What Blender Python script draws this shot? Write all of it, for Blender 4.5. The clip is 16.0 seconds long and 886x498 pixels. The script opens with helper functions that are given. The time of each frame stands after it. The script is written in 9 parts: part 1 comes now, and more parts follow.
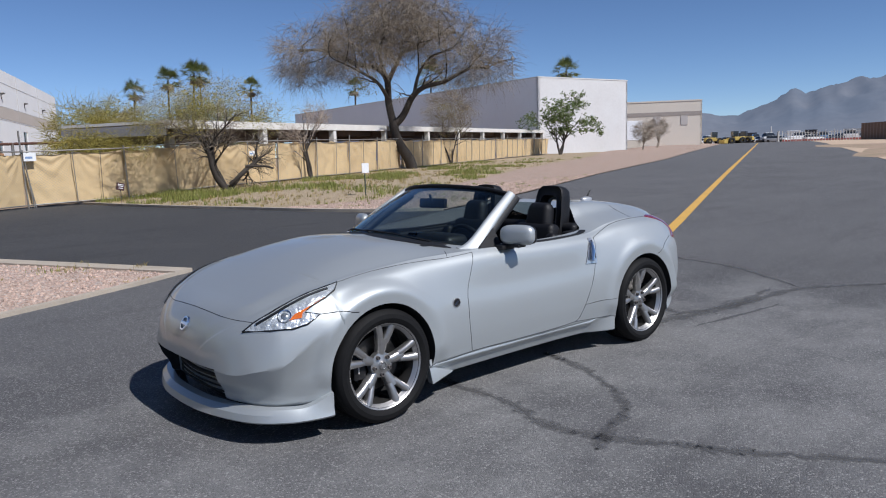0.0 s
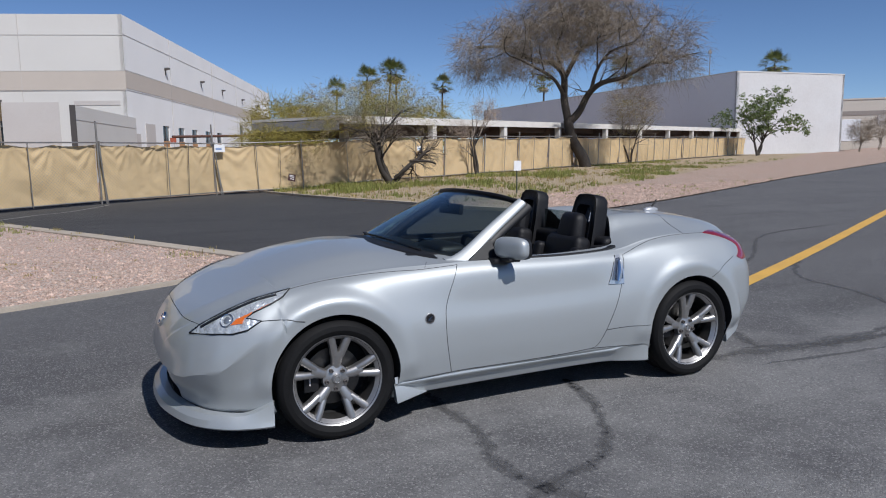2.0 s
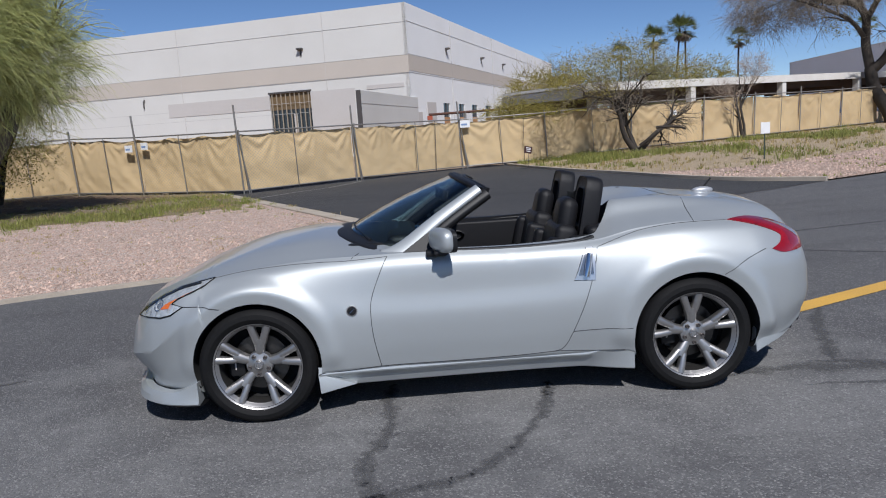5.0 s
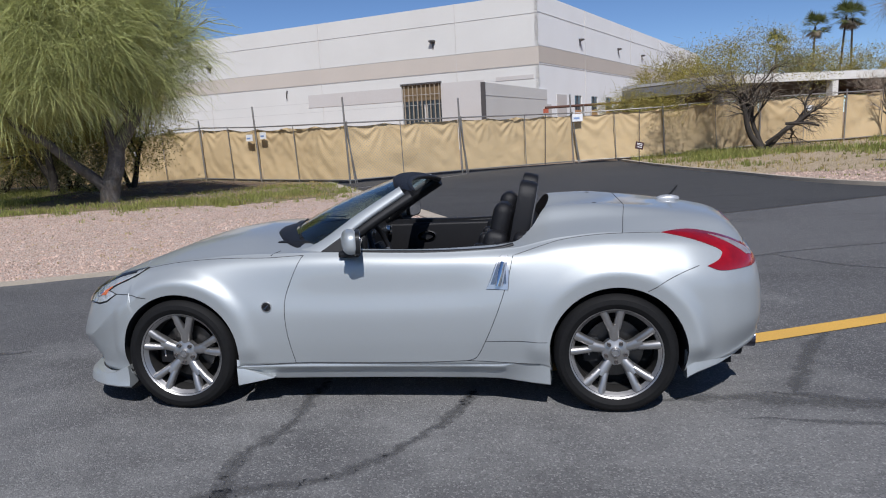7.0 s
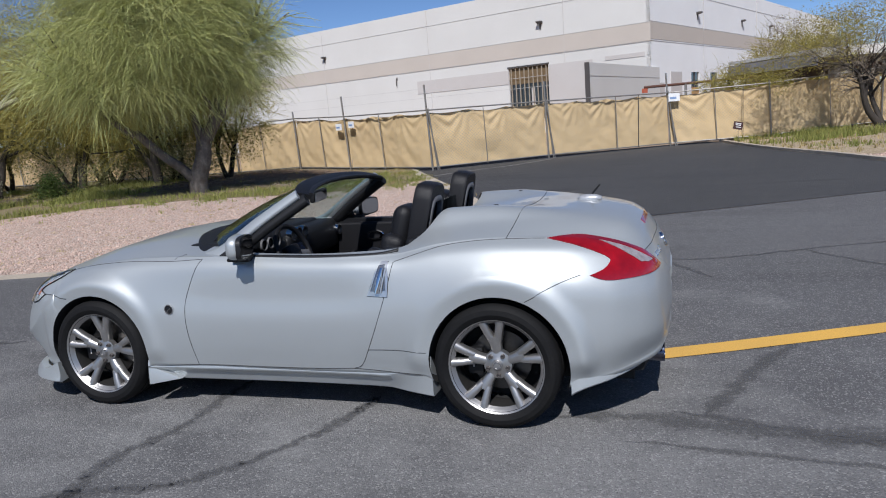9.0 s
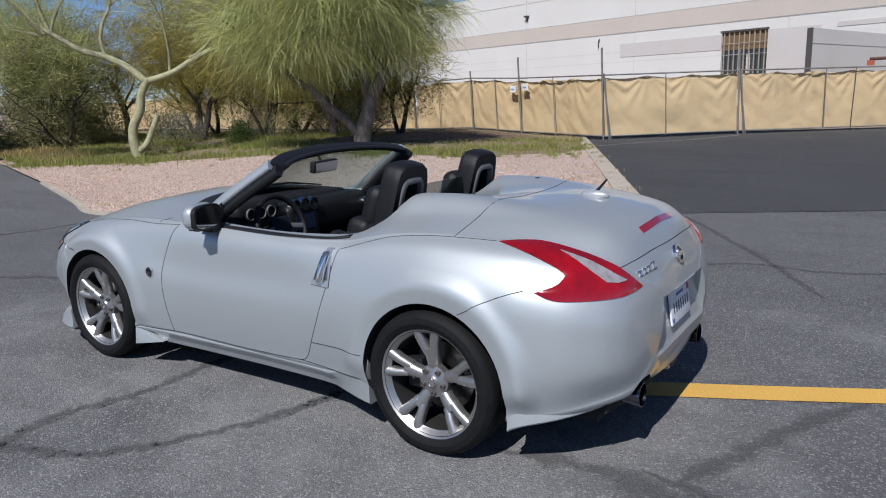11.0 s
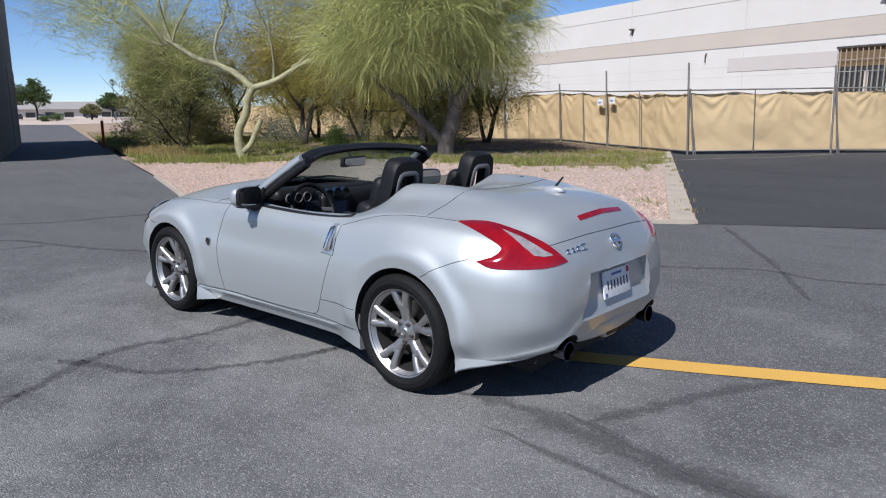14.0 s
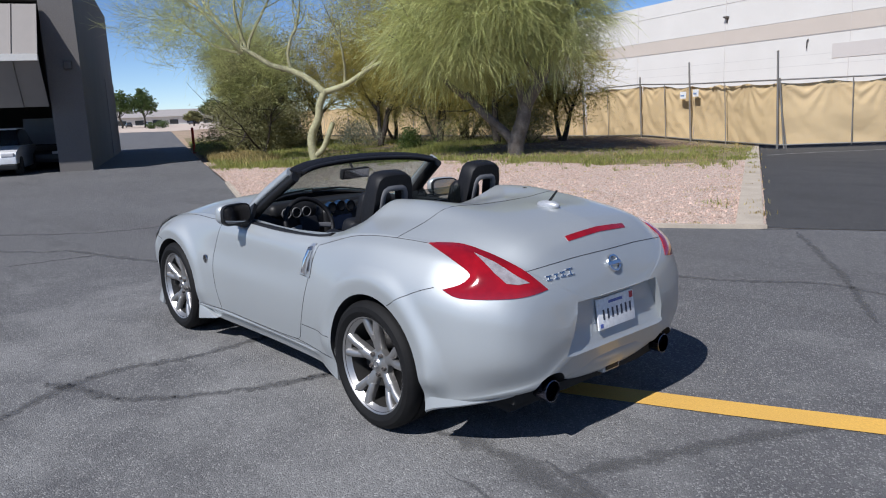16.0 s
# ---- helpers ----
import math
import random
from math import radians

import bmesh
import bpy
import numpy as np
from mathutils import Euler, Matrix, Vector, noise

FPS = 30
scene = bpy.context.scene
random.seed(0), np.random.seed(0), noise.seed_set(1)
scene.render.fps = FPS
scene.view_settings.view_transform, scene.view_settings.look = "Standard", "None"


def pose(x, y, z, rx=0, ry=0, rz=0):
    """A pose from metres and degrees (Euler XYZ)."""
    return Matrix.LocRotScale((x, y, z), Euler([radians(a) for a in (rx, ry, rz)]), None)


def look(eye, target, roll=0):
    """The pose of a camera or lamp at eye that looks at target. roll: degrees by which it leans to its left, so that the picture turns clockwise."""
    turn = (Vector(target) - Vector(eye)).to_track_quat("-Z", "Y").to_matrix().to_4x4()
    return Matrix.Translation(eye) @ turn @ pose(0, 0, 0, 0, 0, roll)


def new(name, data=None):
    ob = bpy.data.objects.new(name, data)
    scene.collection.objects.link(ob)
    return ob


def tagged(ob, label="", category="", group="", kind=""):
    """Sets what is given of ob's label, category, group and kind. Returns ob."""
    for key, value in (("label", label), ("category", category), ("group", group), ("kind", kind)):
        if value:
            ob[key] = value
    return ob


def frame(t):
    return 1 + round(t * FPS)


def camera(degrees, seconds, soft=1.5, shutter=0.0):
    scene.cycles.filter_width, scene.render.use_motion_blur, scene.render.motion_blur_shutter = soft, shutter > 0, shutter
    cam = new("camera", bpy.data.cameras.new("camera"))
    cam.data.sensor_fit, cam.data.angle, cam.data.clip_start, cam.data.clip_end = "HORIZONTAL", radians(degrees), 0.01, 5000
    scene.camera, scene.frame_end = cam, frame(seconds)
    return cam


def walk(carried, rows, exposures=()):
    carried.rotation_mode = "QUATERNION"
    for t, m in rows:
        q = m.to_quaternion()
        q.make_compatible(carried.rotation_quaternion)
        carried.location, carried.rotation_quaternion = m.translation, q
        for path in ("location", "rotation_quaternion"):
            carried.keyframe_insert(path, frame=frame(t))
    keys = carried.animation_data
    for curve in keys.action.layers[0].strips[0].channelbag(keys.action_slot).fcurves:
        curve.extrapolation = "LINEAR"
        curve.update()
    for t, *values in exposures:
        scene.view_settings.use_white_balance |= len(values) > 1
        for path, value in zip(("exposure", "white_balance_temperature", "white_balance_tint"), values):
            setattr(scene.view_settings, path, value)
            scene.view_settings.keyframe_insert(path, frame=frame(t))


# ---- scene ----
cam = camera(62.8, 16.0, soft=1.1)
PATH = [
    (0, (-3.666, -4.222, 1.559), (-2.379, -2.714, 1.296), -1.8),
    (0.5, (-3.357, -4.335, 1.565), (-2.146, -2.766, 1.299), -1.2),
    (1, (-3.039, -4.541, 1.561), (-1.944, -2.889, 1.299), -0.6),
    (1.5, (-2.745, -4.653, 1.572), (-1.781, -2.92, 1.314), -0.4),
    (2, (-2.427, -4.619, 1.574), (-1.567, -2.832, 1.312), -0.7),
    (2.5, (-2.104, -4.716, 1.569), (-1.328, -2.893, 1.296), -1.8),
    (3, (-1.745, -4.842, 1.596), (-1.054, -2.988, 1.303), -2.2),
    (3.5, (-1.435, -4.827, 1.581), (-0.846, -2.94, 1.275), -1.8),
    (4, (-1.132, -4.807, 1.596), (-0.679, -2.884, 1.284), -1.7),
    (4.5, (-0.741, -4.937, 1.603), (-0.481, -2.979, 1.284), -2.9),
    (7, (0.915, -4.818, 1.588), (0.631, -2.864, 1.268), -2.8),
    (7.5, (1.231, -4.752, 1.6), (0.883, -2.809, 1.276), -3.5),
    (8, (1.628, -4.716, 1.618), (1.207, -2.788, 1.294), -4.3),
    (8.5, (1.906, -4.604, 1.602), (1.409, -2.695, 1.269), -4.5),
    (9, (2.165, -4.387, 1.608), (1.558, -2.513, 1.263), -4.3),
    (11.5, (3.263, -3.318, 1.605), (2.098, -1.742, 1.21), -2.1),
    (12, (3.522, -3.38, 1.619), (2.304, -1.829, 1.287), -2.3),
    (12.5, (3.726, -3.497, 1.627), (2.485, -1.961, 1.307), -0.5),
    (13, (3.945, -3.624, 1.618), (2.678, -2.114, 1.283), 0.3),
    (13.5, (4.072, -3.693, 1.618), (2.786, -2.204, 1.257), 0.2),
    (14, (4.038, -3.668, 1.588), (2.741, -2.196, 1.201), -0.4),
    (14.5, (3.946, -3.586, 1.623), (2.637, -2.127, 1.228), -1.4),
    (15, (3.983, -3.413, 1.614), (2.627, -1.995, 1.229), -2.4),
    (15.5, (4.137, -3.148, 1.626), (2.711, -1.796, 1.25), -2.6),
    (16, (4.179, -2.945, 1.628), (2.707, -1.649, 1.241), -2.1),
]
EXPOSURE = 0.0
walk(cam, [(t, look(eye, target, roll)) for t, eye, target, roll in PATH],
     exposures=[(t, EXPOSURE + e, 6200, 11) for t, e in ((0, 0.02), (1.5, -0.08), (3, -0.2), (4.5, -0.15), (8, -0.01), (9, 0.02), (11.5, 0.09), (13.5, 0.25), (16, 0.24))])

# ---- sky and sun ----
SUN_TO = Vector((0.2, -1.05, 1.22)).normalized()
world = bpy.data.worlds.new("sky")
scene.world = world
world.use_nodes = True
wt = world.node_tree
sky = wt.nodes.new("ShaderNodeTexSky")
sky.sky_type = "NISHITA"
sky.sun_disc = False
sky.sun_elevation = math.asin(SUN_TO.z)
sky.sun_rotation = math.atan2(SUN_TO.x, SUN_TO.y)
sky.altitude = 1200
sky.air_density = 0.65
sky.dust_density = 0.0
sky.ozone_density = 3.5
deep = wt.nodes.new("ShaderNodeHueSaturation")
deep.inputs["Saturation"].default_value = 1.05
deep.inputs["Hue"].default_value = 0.502
wt.links.new(sky.outputs[0], deep.inputs["Color"])
wt.links.new(deep.outputs[0], wt.nodes["Background"].inputs[0])
wt.nodes["Background"].inputs[1].default_value = 0.098
sun = new("sun", bpy.data.lights.new("sun", "SUN"))
sun.data.energy = 5.0
sun.data.angle = radians(0.53)
sun.data.color = (1.0, 0.97, 0.935)
sun.matrix_world = look(SUN_TO * 60, (0, 0, 0))

# ---- materials ----
MATS = {}


def rgb(c):
    return (c[0], c[1], c[2], 1.0)


def surface(name, color, rough=0.6, metal=0.0, vary=0.15, scale=4.0, grain=60.0, bump=0.0, second=None, amount=0.5,
            coat=0.0, by_object=0.0, spec=0.5, island=0.0, bump_scale=None):
    """A material with grain and blotches; second: a colour that blotches take over."""
    if name in MATS:
        return MATS[name]
    m = bpy.data.materials.new(name)
    m.use_nodes = True
    nt = m.node_tree
    n, l = nt.nodes, nt.links
    b = n["Principled BSDF"]
    b.inputs["Roughness"].default_value = rough
    b.inputs["Metallic"].default_value = metal
    b.inputs["Coat Weight"].default_value = coat
    b.inputs["Coat Roughness"].default_value = 0.04
    b.inputs["Specular IOR Level"].default_value = spec
    co = n.new("ShaderNodeTexCoord")
    big = n.new("ShaderNodeTexNoise")
    big.inputs["Scale"].default_value = scale
    big.inputs["Detail"].default_value = 6
    fine = n.new("ShaderNodeTexNoise")
    fine.inputs["Scale"].default_value = grain
    fine.inputs["Detail"].default_value = 3
    l.new(co.outputs["Object"], big.inputs["Vector"])
    l.new(co.outputs["Object"], fine.inputs["Vector"])
    base = n.new("ShaderNodeMix")
    base.data_type = "RGBA"
    base.inputs["A"].default_value = rgb(color)
    base.inputs["B"].default_value = rgb(second if second else [c * 0.7 for c in color])
    ramp = n.new("ShaderNodeMapRange")
    ramp.inputs["From Min"].default_value = 0.35
    ramp.inputs["From Max"].default_value = 0.68
    ramp.inputs["To Max"].default_value = amount if second else vary * 2
    l.new(big.outputs["Fac"], ramp.inputs["Value"])
    l.new(ramp.outputs["Result"], base.inputs["Factor"])
    hsv = n.new("ShaderNodeHueSaturation")
    gr = n.new("ShaderNodeMapRange")
    gr.inputs["From Min"].default_value = 0.25
    gr.inputs["From Max"].default_value = 0.75
    gr.inputs["To Min"].default_value = 1 - vary
    gr.inputs["To Max"].default_value = 1 + vary
    l.new(fine.outputs["Fac"], gr.inputs["Value"])
    last = gr.outputs["Result"]
    for amt, kind in ((by_object, "o"), (island, "i")):
        if amt:
            src = n.new("ShaderNodeObjectInfo").outputs["Random"] if kind == "o" else n.new("ShaderNodeNewGeometry").outputs["Random Per Island"]
            r2 = n.new("ShaderNodeMapRange")
            r2.inputs["To Min"].default_value = 1 - amt
            r2.inputs["To Max"].default_value = 1 + amt
            l.new(src, r2.inputs["Value"])
            mu = n.new("ShaderNodeMath")
            mu.operation = "MULTIPLY"
            l.new(last, mu.inputs[0])
            l.new(r2.outputs["Result"], mu.inputs[1])
            last = mu.outputs[0]
    l.new(last, hsv.inputs["Value"])
    l.new(base.outputs["Result"], hsv.inputs["Color"])
    l.new(hsv.outputs["Color"], b.inputs["Base Color"])
    if bump:
        bp = n.new("ShaderNodeBump")
        bp.inputs["Strength"].default_value = 1.0
        bp.inputs["Distance"].default_value = bump
        if bump_scale:
            f2 = n.new("ShaderNodeTexNoise")
            f2.inputs["Scale"].default_value = bump_scale
            f2.inputs["Detail"].default_value = 4
            l.new(co.outputs["Object"], f2.inputs["Vector"])
            l.new(f2.outputs["Fac"], bp.inputs["Height"])
        else:
            l.new(fine.outputs["Fac"], bp.inputs["Height"])
        l.new(bp.outputs["Normal"], b.inputs["Normal"])
    MATS[name] = m
    return m


def foliage(name, color, second, rough=0.55, through_light=0.25):
    """Leaf or green-twig matter, with some light coming through."""
    if name in MATS:
        return MATS[name]
    m = surface(name, color, rough, vary=0.18, scale=0.9, grain=9, second=second, amount=0.8, island=0.6, spec=0.3)
    nt = m.node_tree
    out = nt.nodes["Material Output"]
    b = nt.nodes["Principled BSDF"]
    tr = nt.nodes.new("ShaderNodeBsdfTranslucent")
    tr.inputs["Color"].default_value = rgb([min(1, c * 1.3) for c in color])
    mx = nt.nodes.new("ShaderNodeMixShader")
    mx.inputs[0].default_value = through_light
    nt.links.new(b.outputs[0], mx.inputs[1])
    nt.links.new(tr.outputs[0], mx.inputs[2])
    nt.links.new(mx.outputs[0], out.inputs["Surface"])
    return m


def glass(name, tint=(1, 1, 1), rough=0.0, mix=0.12):
    """A pane: clear with a glossy reflection."""
    if name in MATS:
        return MATS[name]
    m = bpy.data.materials.new(name)
    m.use_nodes = True
    nt = m.node_tree
    n, l = nt.nodes, nt.links
    n.remove(n["Principled BSDF"])
    t = n.new("ShaderNodeBsdfTransparent")
    t.inputs[0].default_value = rgb(tint)
    g = n.new("ShaderNodeBsdfGlossy")
    g.inputs["Roughness"].default_value = rough
    lw = n.new("ShaderNodeLayerWeight")
    lw.inputs["Blend"].default_value = 0.5
    pw = n.new("ShaderNodeMath")
    pw.operation = "POWER"
    pw.inputs[1].default_value = 4.0
    l.new(lw.outputs["Facing"], pw.inputs[0])
    fr = n.new("ShaderNodeMath")
    fr.operation = "MULTIPLY_ADD"
    fr.inputs[1].default_value = 0.85
    fr.inputs[2].default_value = 0.035
    l.new(pw.outputs[0], fr.inputs[0])
    mx = n.new("ShaderNodeMixShader")
    l.new(fr.outputs[0], mx.inputs[0])
    l.new(t.outputs[0], mx.inputs[1])
    l.new(g.outputs[0], mx.inputs[2])
    l.new(mx.outputs[0], n["Material Output"].inputs[0])
    MATS[name] = m
    return m


# ---- mesh helpers ----
def smooth(me, angle=35):
    for p in me.polygons:
        p.use_smooth = True
    me.set_sharp_from_angle(angle=radians(angle))


def part(name, bm, material, parent=None, label="", sharp=None, at=None):
    """One mesh object out of a bmesh, under a thing or a part."""
    me = bpy.data.meshes.new(name)
    bm.to_mesh(me)
    bm.free()
    return mesh_part(name, me, material, parent, label, sharp, at)


def mesh_part(name, me, material, parent=None, label="", sharp=None, at=None):
    if material:
        me.materials.append(material)
    if sharp is not None:
        smooth(me, sharp)
    ob = new(name, me)
    if at is not None:
        ob.matrix_basis = at
    if parent:
        ob.parent = parent
    if label:
        ob["label"] = label
    return ob


def from_lists(name, verts, faces, material, parent=None, label="", sharp=None):
    me = bpy.data.meshes.new(name)
    me.from_pydata([tuple(v) for v in verts], [], [tuple(int(i) for i in f) for f in faces])
    me.update()
    return mesh_part(name, me, material, parent, label, sharp)


def thing(name, label, category, at=(0, 0, 0), group="", kind="", rz=0.0):
    ob = new(name)
    ob.empty_display_size = 0.2
    ob.matrix_basis = pose(*at, 0, 0, rz)
    return tagged(ob, label, category, group, kind)


def box_bm(bm, lo, hi, bevel=0.0, mat=None):
    """A box from corner to corner, bevelled, added to bm; mat: a pose for it."""
    lo, hi = Vector(lo), Vector(hi)
    geo = bmesh.ops.create_cube(bm, size=1.0)
    vs = geo["verts"]
    for v in vs:
        v.co = Vector((lo[i] + (v.co[i] + 0.5) * (hi[i] - lo[i]) for i in range(3)))
    if bevel:
        es = {e for v in vs for e in v.link_edges}
        r = bmesh.ops.bevel(bm, geom=list(es), offset=bevel, segments=2, affect="EDGES", profile=0.6)
        vs = list({v for f in r["faces"] for v in f.verts} | {v for v in vs if v.is_valid})
    if mat is not None:
        bmesh.ops.transform(bm, matrix=mat, verts=vs)
    return vs


def box(name, lo, hi, material, parent=None, bevel=0.0, label="", at=None):
    bm = bmesh.new()
    box_bm(bm, lo, hi, bevel)
    return part(name, bm, material, parent, label, 40 if bevel else None, at)


def tube_lists(points, radii, sides=6, closed_ends=True):
    """Vertices and faces of a tube along points."""
    vs, fs = [], []
    pts = [Vector(p) for p in points]
    ref = Vector((0.31, 0.17, 0.93))
    for i, p in enumerate(pts):
        d = (pts[min(i + 1, len(pts) - 1)] - pts[max(i - 1, 0)])
        d = d.normalized() if d.length > 1e-9 else Vector((0, 0, 1))
        if i == 0:
            a = d.cross(ref)
            if a.length < 0.3:
                a = d.cross(Vector((0.9, -0.3, 0.1)))
        else:
            a = a - d * a.dot(d)
        a.normalize()
        b = d.cross(a)
        r = radii[i] if hasattr(radii, "__len__") else radii
        for k in range(sides):
            t = 2 * math.pi * k / sides
            vs.append(p + a * (r * math.cos(t)) + b * (r * math.sin(t)))
        if i:
            o = (i - 1) * sides
            for k in range(sides):
                fs.append((o + k, o + (k + 1) % sides, o + sides + (k + 1) % sides, o + sides + k))
    if closed_ends:
        fs.append(tuple(range(sides - 1, -1, -1)))
        o = (len(pts) - 1) * sides
        fs.append(tuple(range(o, o + sides)))
    return vs, fs


def tube(name, points, radii, material, parent=None, sides=8, label=""):
    vs, fs = tube_lists(points, radii, sides)
    return from_lists(name, vs, fs, material, parent, label, 50)


def spline(keys, n):
    """Catmull-Rom through key points, n steps a span."""
    ks = [Vector(k) for k in keys]
    out = []
    for i in range(len(ks) - 1):
        p0, p1, p2, p3 = ks[max(i - 1, 0)], ks[i], ks[i + 1], ks[min(i + 2, len(ks) - 1)]
        for j in range(n):
            t = j / n
            out.append(0.5 * ((2 * p1) + (p2 - p0) * t + (2 * p0 - 5 * p1 + 4 * p2 - p3) * t * t + (3 * p1 - p0 - 3 * p2 + p3) * t ** 3))
    out.append(ks[-1])
    return out


def curve1(keys):
    """A smooth function through (x, y) keys (monotone cubic)."""
    xs = [k[0] for k in keys]
    ys = [k[1] for k in keys]
    n = len(xs)
    d = [(ys[i + 1] - ys[i]) / (xs[i + 1] - xs[i]) for i in range(n - 1)]
    m = [d[0]] + [0 if d[i - 1] * d[i] <= 0 else 2 * d[i - 1] * d[i] / (d[i - 1] + d[i]) for i in range(1, n - 1)] + [d[-1]]

    def f(x):
        if x <= xs[0]:
            return ys[0]
        if x >= xs[-1]:
            return ys[-1]
        i = 0
        while x > xs[i + 1]:
            i += 1
        h = xs[i + 1] - xs[i]
        t = (x - xs[i]) / h
        return ((2 * t ** 3 - 3 * t * t + 1) * ys[i] + (t ** 3 - 2 * t * t + t) * h * m[i]
                + (-2 * t ** 3 + 3 * t * t) * ys[i + 1] + (t ** 3 - t * t) * h * m[i + 1])
    return f


def lathe(profile, steps, axis="y"):
    """A ring mesh out of (radius, along) pairs turned round an axis, as lists."""
    vs, fs = [], []
    n = len(profile)
    for k in range(steps):
        a = 2 * math.pi * k / steps
        for r, s in profile:
            if axis == "y":
                vs.append((r * math.cos(a), s, r * math.sin(a)))
            elif axis == "x":
                vs.append((s, r * math.cos(a), r * math.sin(a)))
            else:
                vs.append((r * math.cos(a), r * math.sin(a), s))
        for i in range(n - 1):
            k2 = (k + 1) % steps
            fs.append((k * n + i, k * n + i + 1, k2 * n + i + 1, k2 * n + i))
    return vs, fs


# ---- lie of the land ----
def slope(x):
    """The ground falls to one side and rises along the road."""
    return 0.011 * math.copysign(max(0.0, min(abs(x), 150) - 2.5), x)


def smoothstep(a, b, x):
    t = min(1, max(0, (x - a) / (b - a)))
    return t * t * (3 - 2 * t)
# ---- ground ----
from mathutils.geometry import delaunay_2d_cdt

ROAD_LEFT = [(8.6, 10.1), (12.8, 11.8), (26.3, 18.5), (47.8, 28.3), (70.9, 40.0), (150, 79)]
DRIVE_RIGHT = [(8.6, 10.1), (7.5, 11.4), (6.7, 13.4), (6.0, 16.4), (5.2, 19.4), (4.5, 23.0), (4.0, 26.4)]
DRIVE_LEFT = [(0.2, 5.9), (-7.4, 21.9)]
GRAVEL_FRONT = [(0.2, 5.9), (-0.8, 5.25), (-2.9, 4.2), (-4.7, 3.6), (-5.9, 3.1), (-7.6, 2.9), (-9.3, 3.6), (-13.4, 5.25),
                (-23.0, 8.85), (-42.3, 16.2), (-150, 57.5)]
ROAD_RIGHT = [(150, 60), (110, 41), (59.4, 18.6), (33.4, 7.0), (24, 0), (22, -30)]
ROAD_POLY = ROAD_LEFT + ROAD_RIGHT + [(-60, -30), (-60, 8), (-168, 46)] + list(reversed(GRAVEL_FRONT))
DRIVE_POLY = [(0.2, 5.9)] + DRIVE_RIGHT + [(3.4, 27.5), (-2.3, 24.0), (-6.6, 23.4), (-8.0, 23.0), (-7.4, 21.9)]
GRASS_LINE = [(-5.2, 16.4), (-4.6, 14.0), (-6.4, 11.9), (-9.5, 11.2), (-13.8, 9.6), (-19.0, 7.7), (-23.0, 9.2)]


def inside(x, y, poly):
    hit = False
    j = len(poly) - 1
    for i in range(len(poly)):
        (xi, yi), (xj, yj) = poly[i], poly[j]
        if (yi > y) != (yj > y) and x < (xj - xi) * (y - yi) / (yj - yi) + xi:
            hit = not hit
        j = i
    return hit


def from_line(x, y, pts):
    best = 1e9
    for (ax, ay), (bx, by) in zip(pts[:-1], pts[1:]):
        dx, dy = bx - ax, by - ay
        t = min(1, max(0, ((x - ax) * dx + (y - ay) * dy) / (dx * dx + dy * dy)))
        best = min(best, math.hypot(x - ax - t * dx, y - ay - t * dy))
    return best


def height(x, y):
    """The bare ground, with the low banks of the planted islands."""
    z = slope(x)
    if inside(x, y, ROAD_POLY) or inside(x, y, DRIVE_POLY):
        return z
    if x < 3 and y > 3:
        d = min(from_line(x, y, GRAVEL_FRONT), from_line(x, y, DRIVE_LEFT))
        if y > 5.9 - 2.105 * (x - 0.2) and x > -8:
            return z
        z += 0.13 * smoothstep(1.0, 6.0, d) + 0.04 * noise.noise(Vector((x * 0.3, y * 0.3, 0))) * smoothstep(0.6, 3, d)
        z += 0.16 * math.exp(-((x + 13) ** 2 + (y - 17) ** 2) / 30)
    elif x >= 3 and y > 9:
        d = min(from_line(x, y, ROAD_LEFT), from_line(x, y, DRIVE_RIGHT))
        z += 0.26 * smoothstep(0.4, 7.0, d) + 0.05 * noise.noise(Vector((x * 0.25, y * 0.25, 3))) * smoothstep(0.5, 3, d)
    return z


def resample(pts, step):
    out = []
    for a, b in zip(pts[:-1], pts[1:]):
        n = max(1, int(math.hypot(b[0] - a[0], b[1] - a[1]) / step))
        out += [(a[0] + (b[0] - a[0]) * i / n, a[1] + (b[1] - a[1]) * i / n) for i in range(n)]
    return out + [pts[-1]]


def sheet(name, poly, material, lift, zf, step=1.2, near=None, label="", category="ground", kind="structure"):
    """A polygon of ground, laid over the height zf."""
    edge = resample(poly + [poly[0]], 1.5)[:-1]
    pts = [Vector(p) for p in edge]
    xs, ys = [p[0] for p in poly], [p[1] for p in poly]
    lo, hi = (min(xs), min(ys)), (max(xs), max(ys))
    rng = random.Random(len(poly))
    x = lo[0]
    while x < hi[0]:
        y = lo[1]
        while y < hi[1]:
            far = max(1.0, math.hypot(x, y) / 25)
            px, py = x + rng.uniform(-.3, .3) * step, y + rng.uniform(-.3, .3) * step
            if rng.random() < 1 / (far * far) and inside(px, py, poly):
                pts.append(Vector((px, py)))
            y += step
        x += step
    n = len(edge)
    v, e, f, *_ = delaunay_2d_cdt(pts, [(i, (i + 1) % n) for i in range(n)], [], 1, 1e-5)
    ob = from_lists(name, [(p.x, p.y, zf(p.x, p.y) + lift) for p in v], f, material, sharp=60)
    for p in ob.data.polygons:
        if p.normal.z < 0:
            p.flip()
    return tagged(ob, label, category, "", kind)


